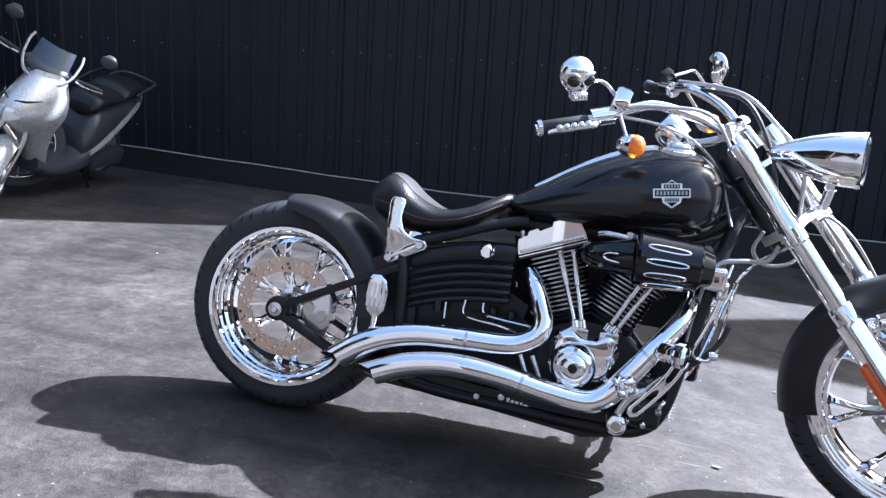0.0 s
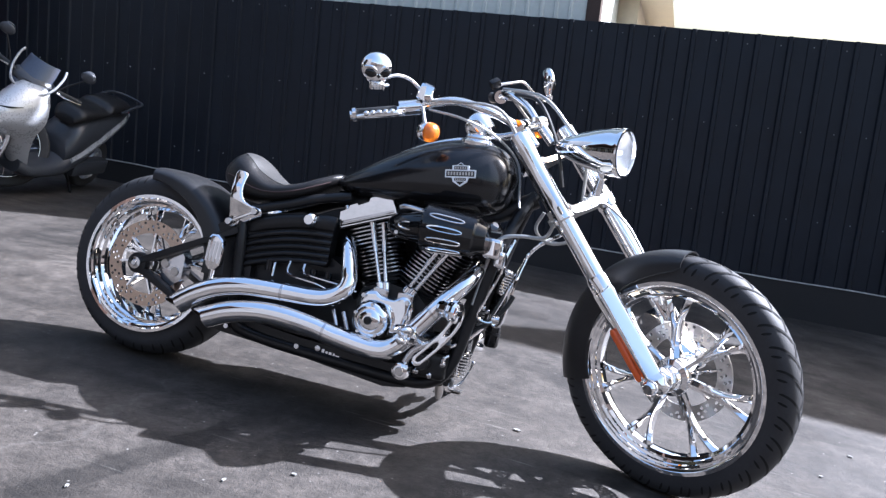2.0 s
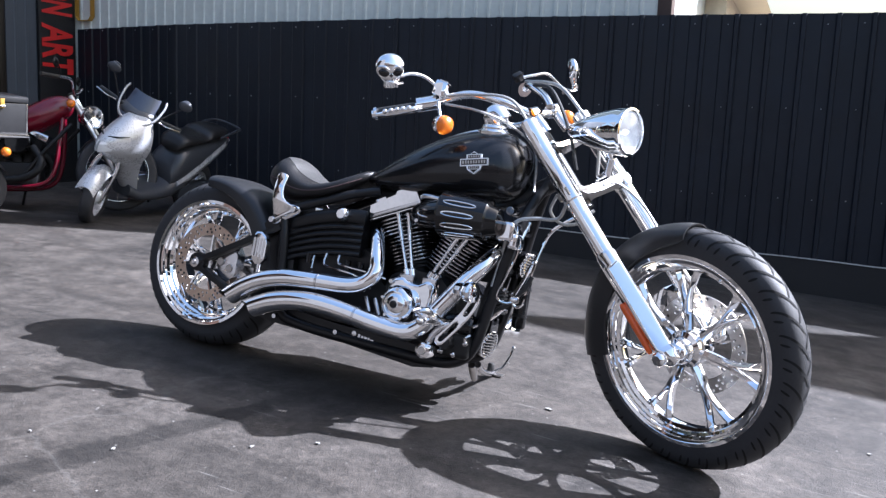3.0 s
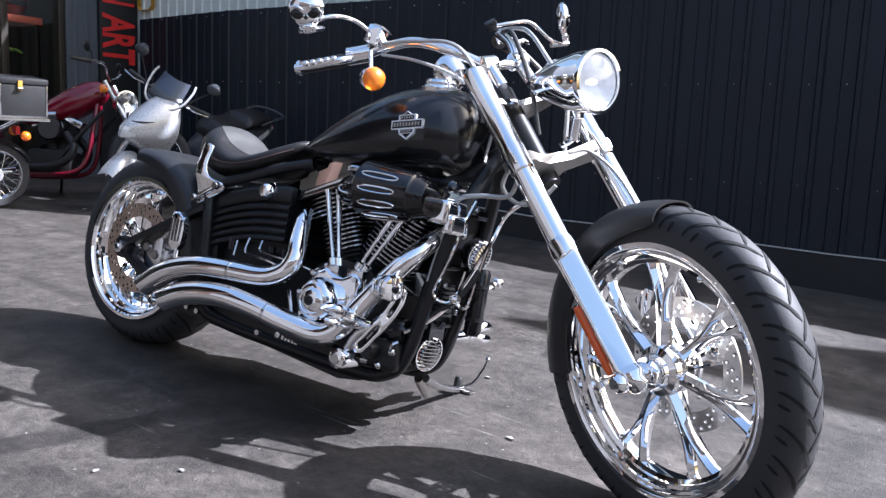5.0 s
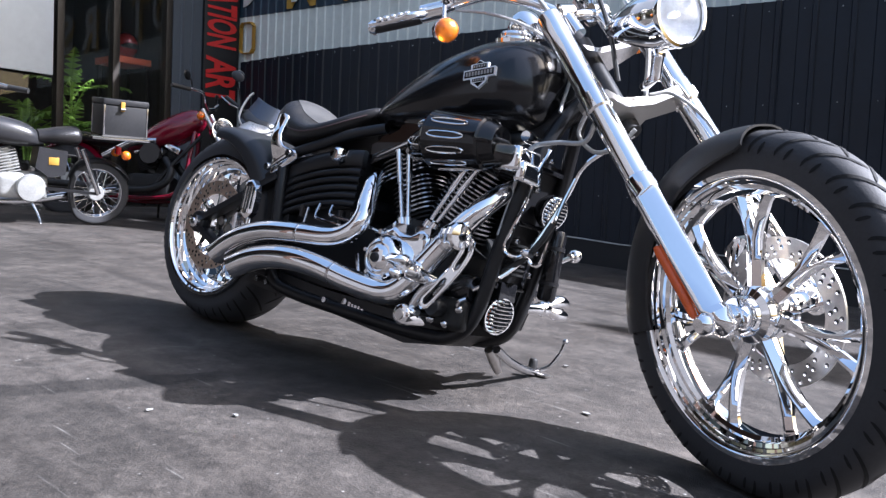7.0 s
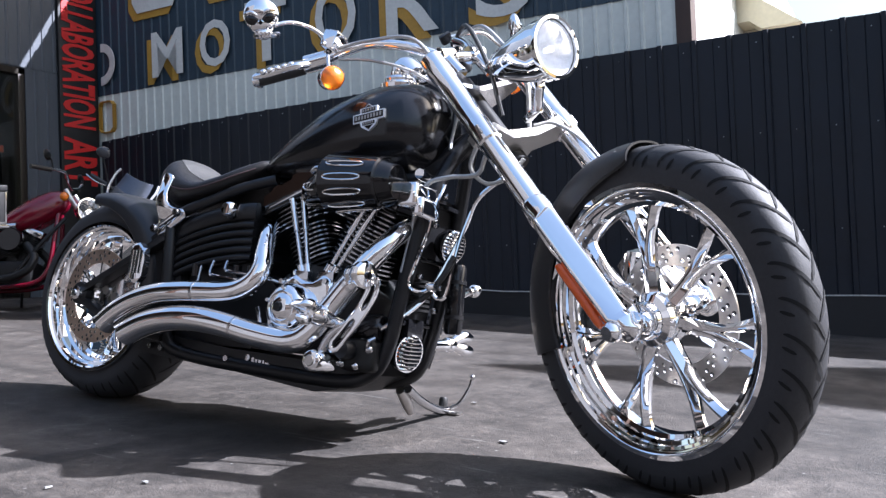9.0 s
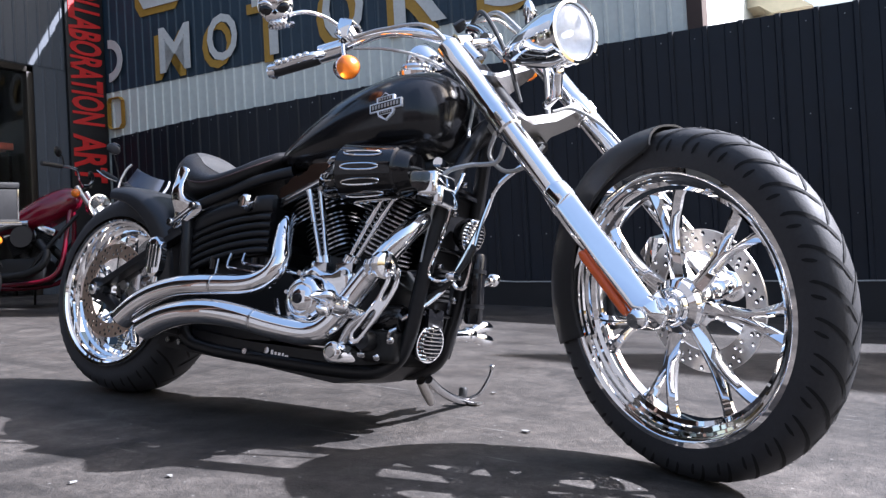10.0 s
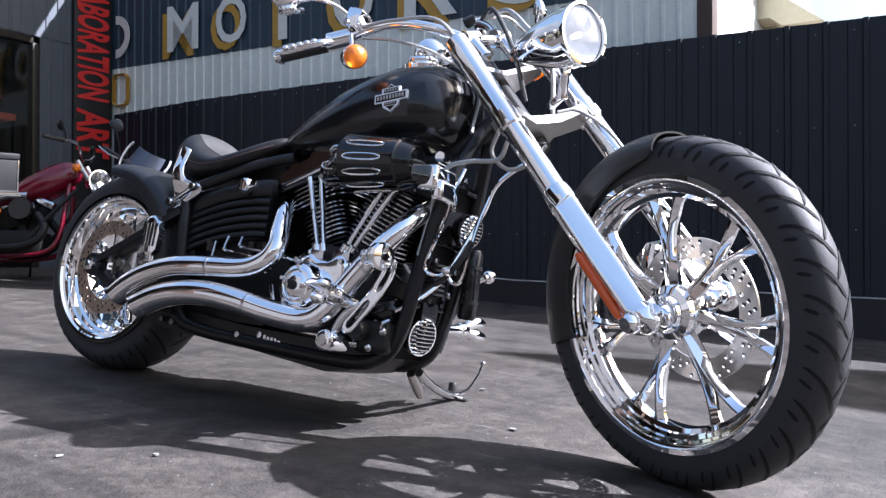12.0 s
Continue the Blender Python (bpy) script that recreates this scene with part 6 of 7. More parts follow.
for sg in (-1, 1):
    g0, g1 = Vector((-0.172, sg * 0.266, 0.660)), Vector((-0.248, sg * 0.362, 0.705))
    d = (g1 - g0)
    bm = B()
    tube(bm, [(*g0, 0.016), (*(g0 + d * 0.05), 0.0175), (*(g0 + d * 0.95), 0.0175), (*g1, 0.014)], 0.018, 20, 1)
    gp = part("grip", bm, BLACKH, hb, "black rubber grip", FORK)
    bm = B()
    tube(bm, [(*(g0 + d * 0.98), 0.022), (*(g0 + d * 1.06), 0.020), (*(g0 + d * 1.10), 0.010)], 0.02, 18, 1)
    part("bar_end", bm, CHROME, gp, "", FORK)
    # lever, clamp and square reservoir
    off = Vector((0.042, sg * 0.030, -0.030))
    bm = B()
    pts = [g0 + off * 0.6 - d * 0.1, g0 + off + d * 0.15, g0 + off + d * 0.5, g0 + off * 0.95 + d * 0.85, g0 + off * 1.05 + d * 1.08]
    tube(bm, [(*p, r) for p, r in zip(pts, (0.009, 0.010, 0.009, 0.008, 0.006))], 0.009, 10, 5, squash=0.6)
    lv = part("lever", bm, CHROME, hb, "chrome hand lever", FORK)
    for k in range(5):
        p = g0 + off * 0.97 + d * (0.25 + 0.15 * k) + Vector((0.005, 0, 0.005))
        bm = B()
        ball(bm, p, 0.009, sc=(1, 1.1, 0.9))
        part("lever_bead", bm, CHROME, lv, "", FORK)
    bm = B()
    c0 = Vector((-0.132, sg * 0.226, 0.644))
    tube(bm, [c0 - d * 0.10, c0 + d * 0.40], 0.024, 18, 1)
    sw = part("switch_housing", bm, CHROME, hb, "chrome switch housing", FORK)
    bm = B()
    mm = Matrix.Translation((-0.100, -0.208, 0.652) if sg < 0 else (-0.122, 0.212, 0.678)) @ Matrix.Rotation(radians(-sg * 38), 4, "Z") @ Matrix.Rotation(radians(-36), 4, "Y")
    kr = 1.0 if sg < 0 else 0.6
    box(bm, 0.015, 0, 0.0, 0.050 * kr, 0.060 * kr, 0.044 * kr)
    part("reservoir", bm, CHROME if sg < 0 else SATIN, sw, "square chrome reservoir" if sg < 0 else "small black clutch perch", FORK @ mm, bevel=0.006)
    if sg < 0:
        bm = B()
        box(bm, 0.042, 0, 0.0, 0.004, 0.042, 0.028)
        part("reservoir_window", bm, STEEL, sw, "", FORK @ mm, bevel=0.001)
    # mirror on its curved stem; upright in the steered frame
    mp = Vector((-0.083, -0.371, 0.754)) if sg < 0 else Vector((-0.050, 0.404, 0.630))
    bm = B()
    tube(bm, [(-0.095, sg * 0.205, 0.672), (-0.080, sg * 0.25, 0.712 if sg < 0 else 0.665), (-0.072, sg * 0.31, 0.726 if sg < 0 else 0.655), (-0.088, sg * 0.365, mp.z - 0.030), (-0.098, mp.y, mp.z - 0.040)], 0.0055, 10, 6)
    ms = part("mirror_stem", bm, CHROME, hb, "curved chrome mirror stem", FORK)
    bm = B()
    bar(bm, (-0.10, mp.y - 0.035, mp.z - 0.042), (-0.10, mp.y + 0.035, mp.z - 0.042), 0.012, 0.010)
    part("mirror_clamp", bm, CHROME_W, ms, "", FORK)
    skull(FORK @ Matrix.Translation(mp) @ Matrix.Rotation(radians(40), 4, "Y") @ Matrix.Rotation(radians(-34 if sg < 0 else 52), 4, "Z") @ Matrix.Diagonal((1.22 if sg < 0 else 0.75, 1.22 if sg < 0 else 1.3, 1.22 if sg < 0 else 1.3, 1)), ms)
    # amber indicator
    sp_ = Vector((-0.100, -0.267, 0.540)) if sg < 0 else Vector((-0.135, 0.345, 0.498))
    bm = B()
    mI = FORK @ Matrix.Translation(sp_) @ Matrix.Rotation(radians(40), 4, "Y")
    lathe(bm, [(0, -0.040), (0.014, -0.038), (0.027, -0.022), (0.031, 0.0), (0.031, 0.004), (0, 0.004)], 28, "X")
    ind = part("indicator", bm, CHROME, hb, "chrome indicator with amber lens", mI)
    bm = B()
    lathe(bm, [(0.030, 0.003), (0.031, 0.010), (0.026, 0.024), (0.014, 0.032), (0, 0.034)], 28, "X")
    part("amber_lens", bm, AMBER, ind, "amber indicator lens", mI)
    bm = B()
    rod(bm, sp_ + Vector((-0.01, 0, 0.0)), Vector((-0.10, sg * 0.235, 0.625)), 0.0055)
    part("indicator_stem", bm, CHROME_W, ind, "", FORK)
# gauge between the bars
bm = B()
lathe(bm, [(0, 0.022), (0.030, 0.020), (0.038, 0.010), (0.040, -0.01), (0.034, -0.04), (0.015, -0.055), (0, -0.056)], 32, "Z")
gm = FORK @ Matrix.Translation((-0.092, -0.035, 0.535)) @ Matrix.Rotation(radians(-14), 4, "Y") @ Matrix.Scale(1.15, 4)
gg = part("speedometer", bm, CHROME, hb, "round chrome speedometer", gm)
bm = B()
lathe(bm, [(0, 0.024), (0.028, 0.0225), (0.028, 0.019), (0, 0.019)], 28, "Z")
part("gauge_face", bm, GLOSSB, gg, "", gm)
bm = B()
tube(bm, [(-0.092, -0.035, 0.50), (-0.05, -0.02, 0.46), (0.02, 0.01, 0.43)], 0.013, 10, 4)
part("gauge_bracket", bm, CHROME_W, gg, "", FORK)
# cables


def f2l(*p):
    return FORK @ Vector(p)


for name, pts, r, mt in (
    ("brake_hose", [f2l(-0.09, -0.20, 0.64), f2l(-0.02, -0.15, 0.585), f2l(0.05, -0.09, 0.50), f2l(0.03, -0.06, 0.36), f2l(0.03, -0.06, 0.22), f2l(0.06, -0.04, 0.14)], 0.0052, CABLE),
    ("throttle_cable", [f2l(-0.11, -0.20, 0.62), f2l(-0.06, -0.14, 0.55), f2l(-0.04, -0.06, 0.47), f2l(-0.05, 0.0, 0.36), Vector((1.20, -0.05, 0.74))], 0.0045, CABLE),
    ("clutch_cable", [f2l(-0.09, 0.20, 0.65), f2l(0.01, 0.16, 0.575), f2l(0.085, 0.12, 0.50), f2l(0.115, 0.10, 0.40), f2l(0.13, 0.08, 0.27), f2l(0.05, 0.05, 0.14)], 0.006, CABLE),
    ("wire_loom", [f2l(-0.10, 0.19, 0.63), f2l(0.02, 0.11, 0.56), f2l(0.10, 0.05, 0.48), f2l(0.09, 0.03, 0.34), f2l(0.04, 0.02, 0.22)], 0.006, BLACKH),
    ("front_brake_hose", [f2l(0.10, 0.02, 0.125), f2l(0.115, 0.07, 0.11), f2l(0.13, 0.10, 0.02), f2l(0.12, 0.11, -0.12), f2l(0.10, 0.10, -0.24)], 0.0045, CABLE),
    ("oil_cooler_hose", [f2l(0.02, -0.09, 0.12), f2l(-0.02, -0.11, 0.10), Vector((1.235, -0.10, 0.655)), Vector((1.18, -0.105, 0.64)), Vector((1.155, -0.10, 0.60)), Vector((1.140, -0.10, 0.50)), Vector((1.13, -0.105, 0.42))], 0.006, CABLE),
    ("neck_hose", [f2l(0.0, -0.075, 0.17), f2l(-0.045, -0.09, 0.14), f2l(-0.05, -0.07, 0.09), f2l(0.0, -0.05, 0.06), f2l(0.05, -0.02, 0.07)], 0.0055, CABLE),
    ("clutch_line", [f2l(0.0, 0.02, 0.09), Vector((1.27, 0.0, 0.63)), Vector((1.235, 0.0, 0.55)), Vector((1.20, -0.03, 0.44)), Vector((1.17, -0.06, 0.36)), Vector((1.12, -0.10, 0.30)), Vector((1.04, -0.12, 0.25))], 0.006, CHROME),
    ("brake_line", [Vector((1.215, -0.085, 0.640)), Vector((1.200, -0.100, 0.574)), Vector((1.191, -0.102, 0.520)), Vector((1.168, -0.104, 0.450)), Vector((1.150, -0.103, 0.400)), Vector((1.160, -0.100, 0.381)), Vector((1.187, -0.095, 0.377)), Vector((1.204, -0.088, 0.388))], 0.0048, CHROME),
    ("rear_brake_line", [Vector((1.250, -0.005, 0.590)), Vector((1.236, -0.020, 0.520)), Vector((1.226, -0.030, 0.440)), Vector((1.216, -0.032, 0.376)), Vector((1.196, -0.034, 0.366)), Vector((1.182, -0.040, 0.378))], 0.0048, CHROME),
    ("vent_hose", [Vector((1.240, -0.050, 0.470)), Vector((1.222, -0.058, 0.425)), Vector((1.185, -0.062, 0.376)), Vector((1.150, -0.070, 0.345)), Vector((1.110, -0.085, 0.318))], 0.0075, BLACKH),
):
    bm = B()
    tube(bm, pts, r, 8, 7)
    part(name, bm, mt, bike)
# front caliper, left side
bm = B()
prism(bm, [(0.02, -0.34), (-0.01, -0.30), (0.0, -0.24), (0.05, -0.235), (0.085, -0.27), (0.07, -0.33)], 0.075, 0.125)
part("front_caliper", bm, CHROME, bike, "chrome front brake caliper", LEGS, bevel=0.010)

# ======== parked two-wheelers ========
SILVER = mat("silver_scooter_paint", (0.50, 0.51, 0.53), 0.28, 0.35, 0.06, 10, coat=0.5)
DGREY = mat("dark_grey_plastic", (0.040, 0.043, 0.050), 0.30, 0.0, 0.15, 12, 0.1, 200)
HLENS = mat("pale_headlight_lens", (0.62, 0.64, 0.66), 0.10, 0.0, 0.1, 20, coat=0.6)
SMOKE = mat("smoked_screen", (0.05, 0.06, 0.09), 0.15, 0.0, 0.1, 8, coat=0.4)
CRED = mat("candy_red_paint", (0.13, 0.003, 0.014), 0.16, 0.0, 0.1, 6, coat=0.4)
BOXG = mat("grey_fibre_box", (0.020, 0.020, 0.021), 0.42, 0.0, 0.3, 8, 0.1, 90)
CASE = mat("cast_engine_alloy", (0.46, 0.46, 0.44), 0.5, 0.7, 0.25, 18, 0.1, 150)
TANKG = mat("grey_black_tank", (0.022, 0.022, 0.024), 0.3, 0.0, 0.15, 10, coat=0.3)


def plain_wheel(parent, name, at, R, rim, half, spokes, rim_mat, steer=0.0, cast=False, label=""):
    m = Matrix.Translation(at) @ Matrix.Rotation(steer, 4, "Z")
    bm = B()
    lathe(bm, tyre_ring(R, rim, half), 56, "Y", closed=True)
    w = part(name, bm, RUBBER, parent, label, m, angle=70)
    bm = B()
    h = half * 0.72
    lathe(bm, [(rim + 0.004, -h), (rim - 0.008, -h * 0.7), (rim - 0.014, 0), (rim - 0.008, h * 0.7), (rim + 0.004, h), (rim - 0.010, h), (rim - 0.022, 0), (rim - 0.010, -h)], 56, "Y", closed=True)
    part("rim", bm, rim_mat, w, "", m)
    bm = B()
    lathe(bm, [(0, -half * 0.9), (0.05, -half * 0.9), (0.055, -half * 0.5), (0.055, half * 0.5), (0.05, half * 0.9), (0, half * 0.9)], 24, "Y")
    part("hub", bm, CASE, w, "", m)
    for k in range(spokes):
        a = 2 * math.pi * k / spokes
        bm = B()
        if cast:
            bar(bm, (0.04 * math.cos(a), 0, 0.04 * math.sin(a)), ((rim - 0.012) * math.cos(a), 0, (rim - 0.012) * math.sin(a)), 0.03, 0.024)
        else:
            tw = 0.5 if k % 2 else -0.5
            rod(bm, (0.05 * math.cos(a + tw), (0.02 if k % 4 < 2 else -0.02), 0.05 * math.sin(a + tw)), ((rim - 0.012) * math.cos(a), 0, (rim - 0.012) * math.sin(a)), 0.0022, 5)
        part("spoke", bm, rim_mat, w, "", m)
    return w


def put(name, label, cat_, x, y, heading, lean):
    return thing(name, label, cat_, Matrix.Translation((x, y, G(x))) @ Matrix.Rotation(radians(heading), 4, "Z") @ Matrix.Rotation(radians(lean), 4, "X"))


def sections(bm, rows, n=24, e=2.6, belly=0.45, k=5):
    loft(bm, [ring_section(x, a, b_, h, n, e, belly) for x, a, b_, h in smooth_sections(rows, k)])


# ---- silver scooter ----
sc = put("scooter", "silver and dark grey scooter parked on its stand by the fence", "scooter", -2.50, 2.08, -83, -20)
sc.matrix_basis = sc.matrix_basis @ Matrix.Rotation(radians(2), 4, "Y") @ Matrix.Scale(0.87, 4)
STE = Matrix.Translation((0.47, 0, 0.8)) @ Matrix.Rotation(radians(26), 4, Vector((-0.42, 0, 0.91))) @ Matrix.Translation((-0.47, 0, -0.8))
plain_wheel(sc, "front_wheel", (0.63, 0, 0.225), 0.225, 0.155, 0.055, 5, SILVER, 0.42, True, "small scooter front wheel")
plain_wheel(sc, "rear_wheel", (-0.60, 0, 0.225), 0.225, 0.155, 0.058, 5, SILVER, 0, True, "small scooter rear wheel")
bm = B()
rg = []
for u in np.linspace(0, 1, 9):
    a = radians(30 + 130 * u)
    r = 0.255
    rg.append([(0.63 + r * math.cos(a) - 0.02 * 0, y, 0.225 + r * math.sin(a) - (abs(y) / 0.075) ** 2 * 0.05) for y in np.linspace(-0.075, 0.075, 9)] + [(0.63 + (r - 0.006) * math.cos(a), y, 0.225 + (r - 0.006) * math.sin(a) - (abs(y) / 0.075) ** 2 * 0.05) for y in np.linspace(0.072, -0.072, 9)])
loft(bm, rg)
part("front_fender", bm, SILVER, sc, "silver front mudguard", STE)
for sg in (-1, 1):
    bm = B()
    tube(bm, [(0.63, sg * 0.085, 0.225), (0.56, sg * 0.085, 0.45), (0.54, sg * 0.06, 0.55)], 0.02, 10, 3)
    part("fork_leg", bm, CHROME_W, sc, "", STE)
bm = B()
# a pointed leg shield: wide at the shoulders, narrowing to the floor, with a beak over the wheel
rg = []
for z, w, nose, back in ((0.22, 0.075, 0.30, 0.24), (0.30, 0.095, 0.37, 0.29), (0.40, 0.105, 0.44, 0.33), (0.50, 0.125, 0.52, 0.36), (0.57, 0.150, 0.66, 0.38), (0.62, 0.175, 0.735, 0.38), (0.67, 0.190, 0.745, 0.38), (0.73, 0.190, 0.70, 0.38), (0.80, 0.170, 0.62, 0.37), (0.87, 0.135, 0.53, 0.36), (0.91, 0.085, 0.47, 0.37)):
    ring = []
    for k in range(25):
        q = -1 + 2 * k / 24
        ring.append((back + (nose - back) * (1 - abs(q) ** 1.7), w * math.copysign(abs(q) ** 0.85, q), z))
    ring += [(back - 0.012, w * 0.94 * q, z) for q in (0.98, 0.5, 0, -0.5, -0.98)]
    rg.append(ring)
loft(bm, [[tuple(v) for v in r] for r in rg])
ap = part("front_fairing", bm, SILVER, sc, "silver pointed front fairing", angle=50)
for sg in (-1, 1):
    bm = B()
    rg = []
    for u in np.linspace(0, 1, 8):
        y = 0.012 + 0.118 * u
        q = y / 0.188
        x = 0.38 + 0.365 * (1 - q ** 1.7) + 0.006
        h = 0.044 * (1 - 0.55 * u)
        zc = 0.648 + 0.030 * u
        rg.append([(x, sg * y, zc - h), (x + 0.008, sg * y, zc - h * 0.4), (x + 0.004, sg * y, zc + h * 0.5), (x - 0.012, sg * y, zc + h), (x - 0.04, sg * y, zc + h), (x - 0.04, sg * y, zc - h)])
    loft(bm, rg)
    part("headlight", bm, HLENS, ap, "clear slanted scooter headlight", angle=25)
    bm = B()
    tube(bm, [(0.69, sg * 0.02, 0.735, 0.004), (0.645, sg * 0.075, 0.745, 0.007), (0.575, sg * 0.125, 0.765, 0.003)], 0.006, 8, 4)
    part("fairing_slot", bm, GLOSSB, ap, "dark slot over the headlight")
bm = B()
rg = []
for u in np.linspace(0, 1, 7):
    x, z, w = 0.47 - 0.14 * u, 0.86 + 0.20 * u, 0.130 - 0.02 * u
    rg.append([(x - 0.5 * y * y / 0.14, y, z) for y in np.linspace(-w, w, 9)] + [(x - 0.008 - 0.5 * y * y / 0.14, y, z) for y in np.linspace(w, -w, 9)])
loft(bm, rg)
part("windscreen", bm, SMOKE, sc, "smoked windscreen", STE)
for sg in (-1, 1):
    bm = B()
    tube(bm, [(0.50, 0.0, 0.845), (0.475, sg * 0.10, 0.87), (0.41, sg * 0.150, 0.93), (0.34, sg * 0.165, 1.02), (0.30, sg * 0.155, 1.07)], 0.015, 10, 5, squash=0.6)
    part("screen_rim", bm, SILVER, sc, "silver rim round the windscreen", STE)
bm = B()
sections(bm, [(0.27, 0.89, 0.95, 0.10), (0.33, 0.87, 0.97, 0.15), (0.40, 0.86, 0.95, 0.13), (0.44, 0.87, 0.92, 0.07)])
part("handlebar_cover", bm, DGREY, sc, "dark grey handlebar cover", STE)
for sg in (-1, 1):
    bm = B()
    tube(bm, [(0.38, sg * 0.12, 0.92), (0.35, sg * 0.22, 0.93), (0.31, sg * 0.34, 0.93)], 0.017, 10, 4)
    part("grip", bm, BLACKH, sc, "black rubber grip", STE)
    bm = B()
    tube(bm, [(0.40, sg * 0.18, 0.93), (0.42, sg * 0.26, 0.935), (0.38, sg * 0.35, 0.94)], 0.006, 8, 4)
    part("brake_lever", bm, CHROME_W, sc, "", STE)
    bm = B()
    tube(bm, [(0.38, sg * 0.17, 0.94), (0.37, sg * 0.23, 1.03), (0.36, sg * 0.29, 1.11)], 0.006, 8, 4)
    mr = part("mirror_stem", bm, SATIN, sc, "", STE)
    bm = B()
    ball(bm, (0.36, sg * 0.30, 1.14), 0.048, sc=(0.35, 1.15, 0.8))
    part("mirror", bm, DGREY, mr, "dark oval mirror", STE)
    bm = B()
    lathe(bm, [(0, 0), (0.045, 0), (0.045, 0.004), (0, 0.004)], 20, "X", (0.335, sg * 0.30, 1.14))
    part("mirror_glass", bm, CHROME, mr, "", STE)
bm = B()
sections(bm, [(0.36, 0.22, 0.34, 0.09), (0.25, 0.19, 0.30, 0.15), (0.0, 0.19, 0.33, 0.18), (-0.18, 0.22, 0.42, 0.175), (-0.40, 0.34, 0.52, 0.16)])
part("floorboard", bm, DGREY, sc, "dark grey floorboard")
bm = B()
sections(bm, [(-0.06, 0.27, 0.46, 0.14), (-0.16, 0.29, 0.62, 0.17), (-0.34, 0.36, 0.68, 0.17), (-0.58, 0.46, 0.71, 0.155), (-0.80, 0.58, 0.72, 0.11), (-0.90, 0.65, 0.71, 0.05)])
part("tail_body", bm, DGREY, sc, "dark grey tail body")
for sg in (-1, 1):
    bm = B()
    rg = []
    for x, z0, z1, y in ((-0.12, 0.30, 0.36, 0.178), (-0.3, 0.37, 0.47, 0.184), (-0.52, 0.50, 0.60, 0.176), (-0.72, 0.60, 0.68, 0.142), (-0.88, 0.67, 0.70, 0.075)):
        rg.append([(x, sg * (y - 0.015), z0), (x, sg * y, (z0 + z1) / 2), (x, sg * (y - 0.015), z1), (x, sg * (y - 0.05), (z0 + z1) / 2)])
    loft(bm, rg)
    part("side_trim", bm, SILVER, sc, "silver side trim")
bm = B()
sections(bm, [(-0.10, 0.60, 0.66, 0.09), (-0.16, 0.62, 0.735, 0.13), (-0.30, 0.66, 0.745, 0.145), (-0.44, 0.685, 0.755, 0.15), (-0.50, 0.69, 0.80, 0.15), (-0.66, 0.70, 0.82, 0.14), (-0.80, 0.71, 0.80, 0.10), (-0.84, 0.72, 0.76, 0.05)])
part("seat", bm, LEATHER, sc, "black scooter seat", angle=60)
bm = B()
tube(bm, [(-0.60, -0.15, 0.74), (-0.80, -0.15, 0.80), (-0.94, -0.10, 0.81), (-0.94, 0.10, 0.81), (-0.80, 0.15, 0.80), (-0.60, 0.15, 0.74)], 0.011, 10, 4)
part("grab_rail", bm, DGREY, sc)
bm = B()
ball(bm, (-0.89, 0, 0.68), 0.045, sc=(0.6, 1.4, 0.7))
part("tail_lamp", bm, REDL, sc, "red tail lamp")
bm = B()
box(bm, -0.42, 0.12, 0.25, 0.46, 0.10, 0.13)
part("engine_case", bm, DGREY, sc, "", bevel=0.03)
bm = B()
tube(bm, [(-0.2, -0.12, 0.2), (-0.4, -0.17, 0.22, ), (-0.72, -0.18, 0.29)], 0.045, 14, 4)
part("exhaust_silencer", bm, SATIN, sc)
for sg in (-1, 1):
    bm = B()
    tube(bm, [(-0.22, sg * 0.09, 0.2), (-0.26, sg * 0.15, 0.06), (-0.28, sg * 0.17, 0.012)], 0.011, 8, 3)
    part("stand_leg", bm, SATIN, sc)

# ---- red cruiser ----
rc = put("red_motorcycle", "candy red and black cruiser parked nose out by the shop", "motorcycle", -3.06, 1.45, 36, -9)
rc.matrix_basis = rc.matrix_basis @ Matrix.Scale(0.85, 4)
plain_wheel(rc, "front_wheel", (0.80, 0, 0.325), 0.325, 0.255, 0.05, 20, CHROME_W, 0.3, label="spoked cruiser front wheel")
plain_wheel(rc, "rear_wheel", (-0.70, 0, 0.315), 0.315, 0.21, 0.068, 20, CHROME_W, 0, label="cruiser rear wheel")
bm = B()
sections(bm, [(-0.20, 0.57, 0.62, 0.05), (-0.12, 0.56, 0.70, 0.10), (0.02, 0.59, 0.80, 0.140), (0.18, 0.64, 0.90, 0.145), (0.31, 0.71, 0.95, 0.12), (0.41, 0.79, 0.94, 0.07), (0.44, 0.84, 0.90, 0.03)])
part("fuel_tank", bm, CRED, rc, "candy red fuel tank", angle=60)
bm = B()
sections(bm, [(-0.86, 0.66, 0.72, 0.08), (-0.70, 0.64, 0.74, 0.14), (-0.50, 0.62, 0.71, 0.15), (-0.32, 0.60, 0.68, 0.14), (-0.16, 0.62, 0.70, 0.10)])
part("seat", bm, LEATHER, rc, "black cruiser seat", angle=60)
bm = B()
rg = []
for u in np.linspace(0, 1, 11):
    a = radians(20 + 130 * u)
    rg.append([(-0.70 + 0.345 * math.cos(a), y, 0.315 + 0.345 * math.sin(a) - (abs(y) / 0.09) ** 3 * 0.05) for y in np.linspace(-0.09, 0.09, 9)] + [(-0.70 + 0.340 * math.cos(a), y, 0.315 + 0.340 * math.sin(a) - (abs(y) / 0.09) ** 3 * 0.05) for y in np.linspace(0.087, -0.087, 9)])
loft(bm, rg)
part("rear_fender", bm, CRED, rc, "candy red rear mudguard")
bm = B()
rg = []
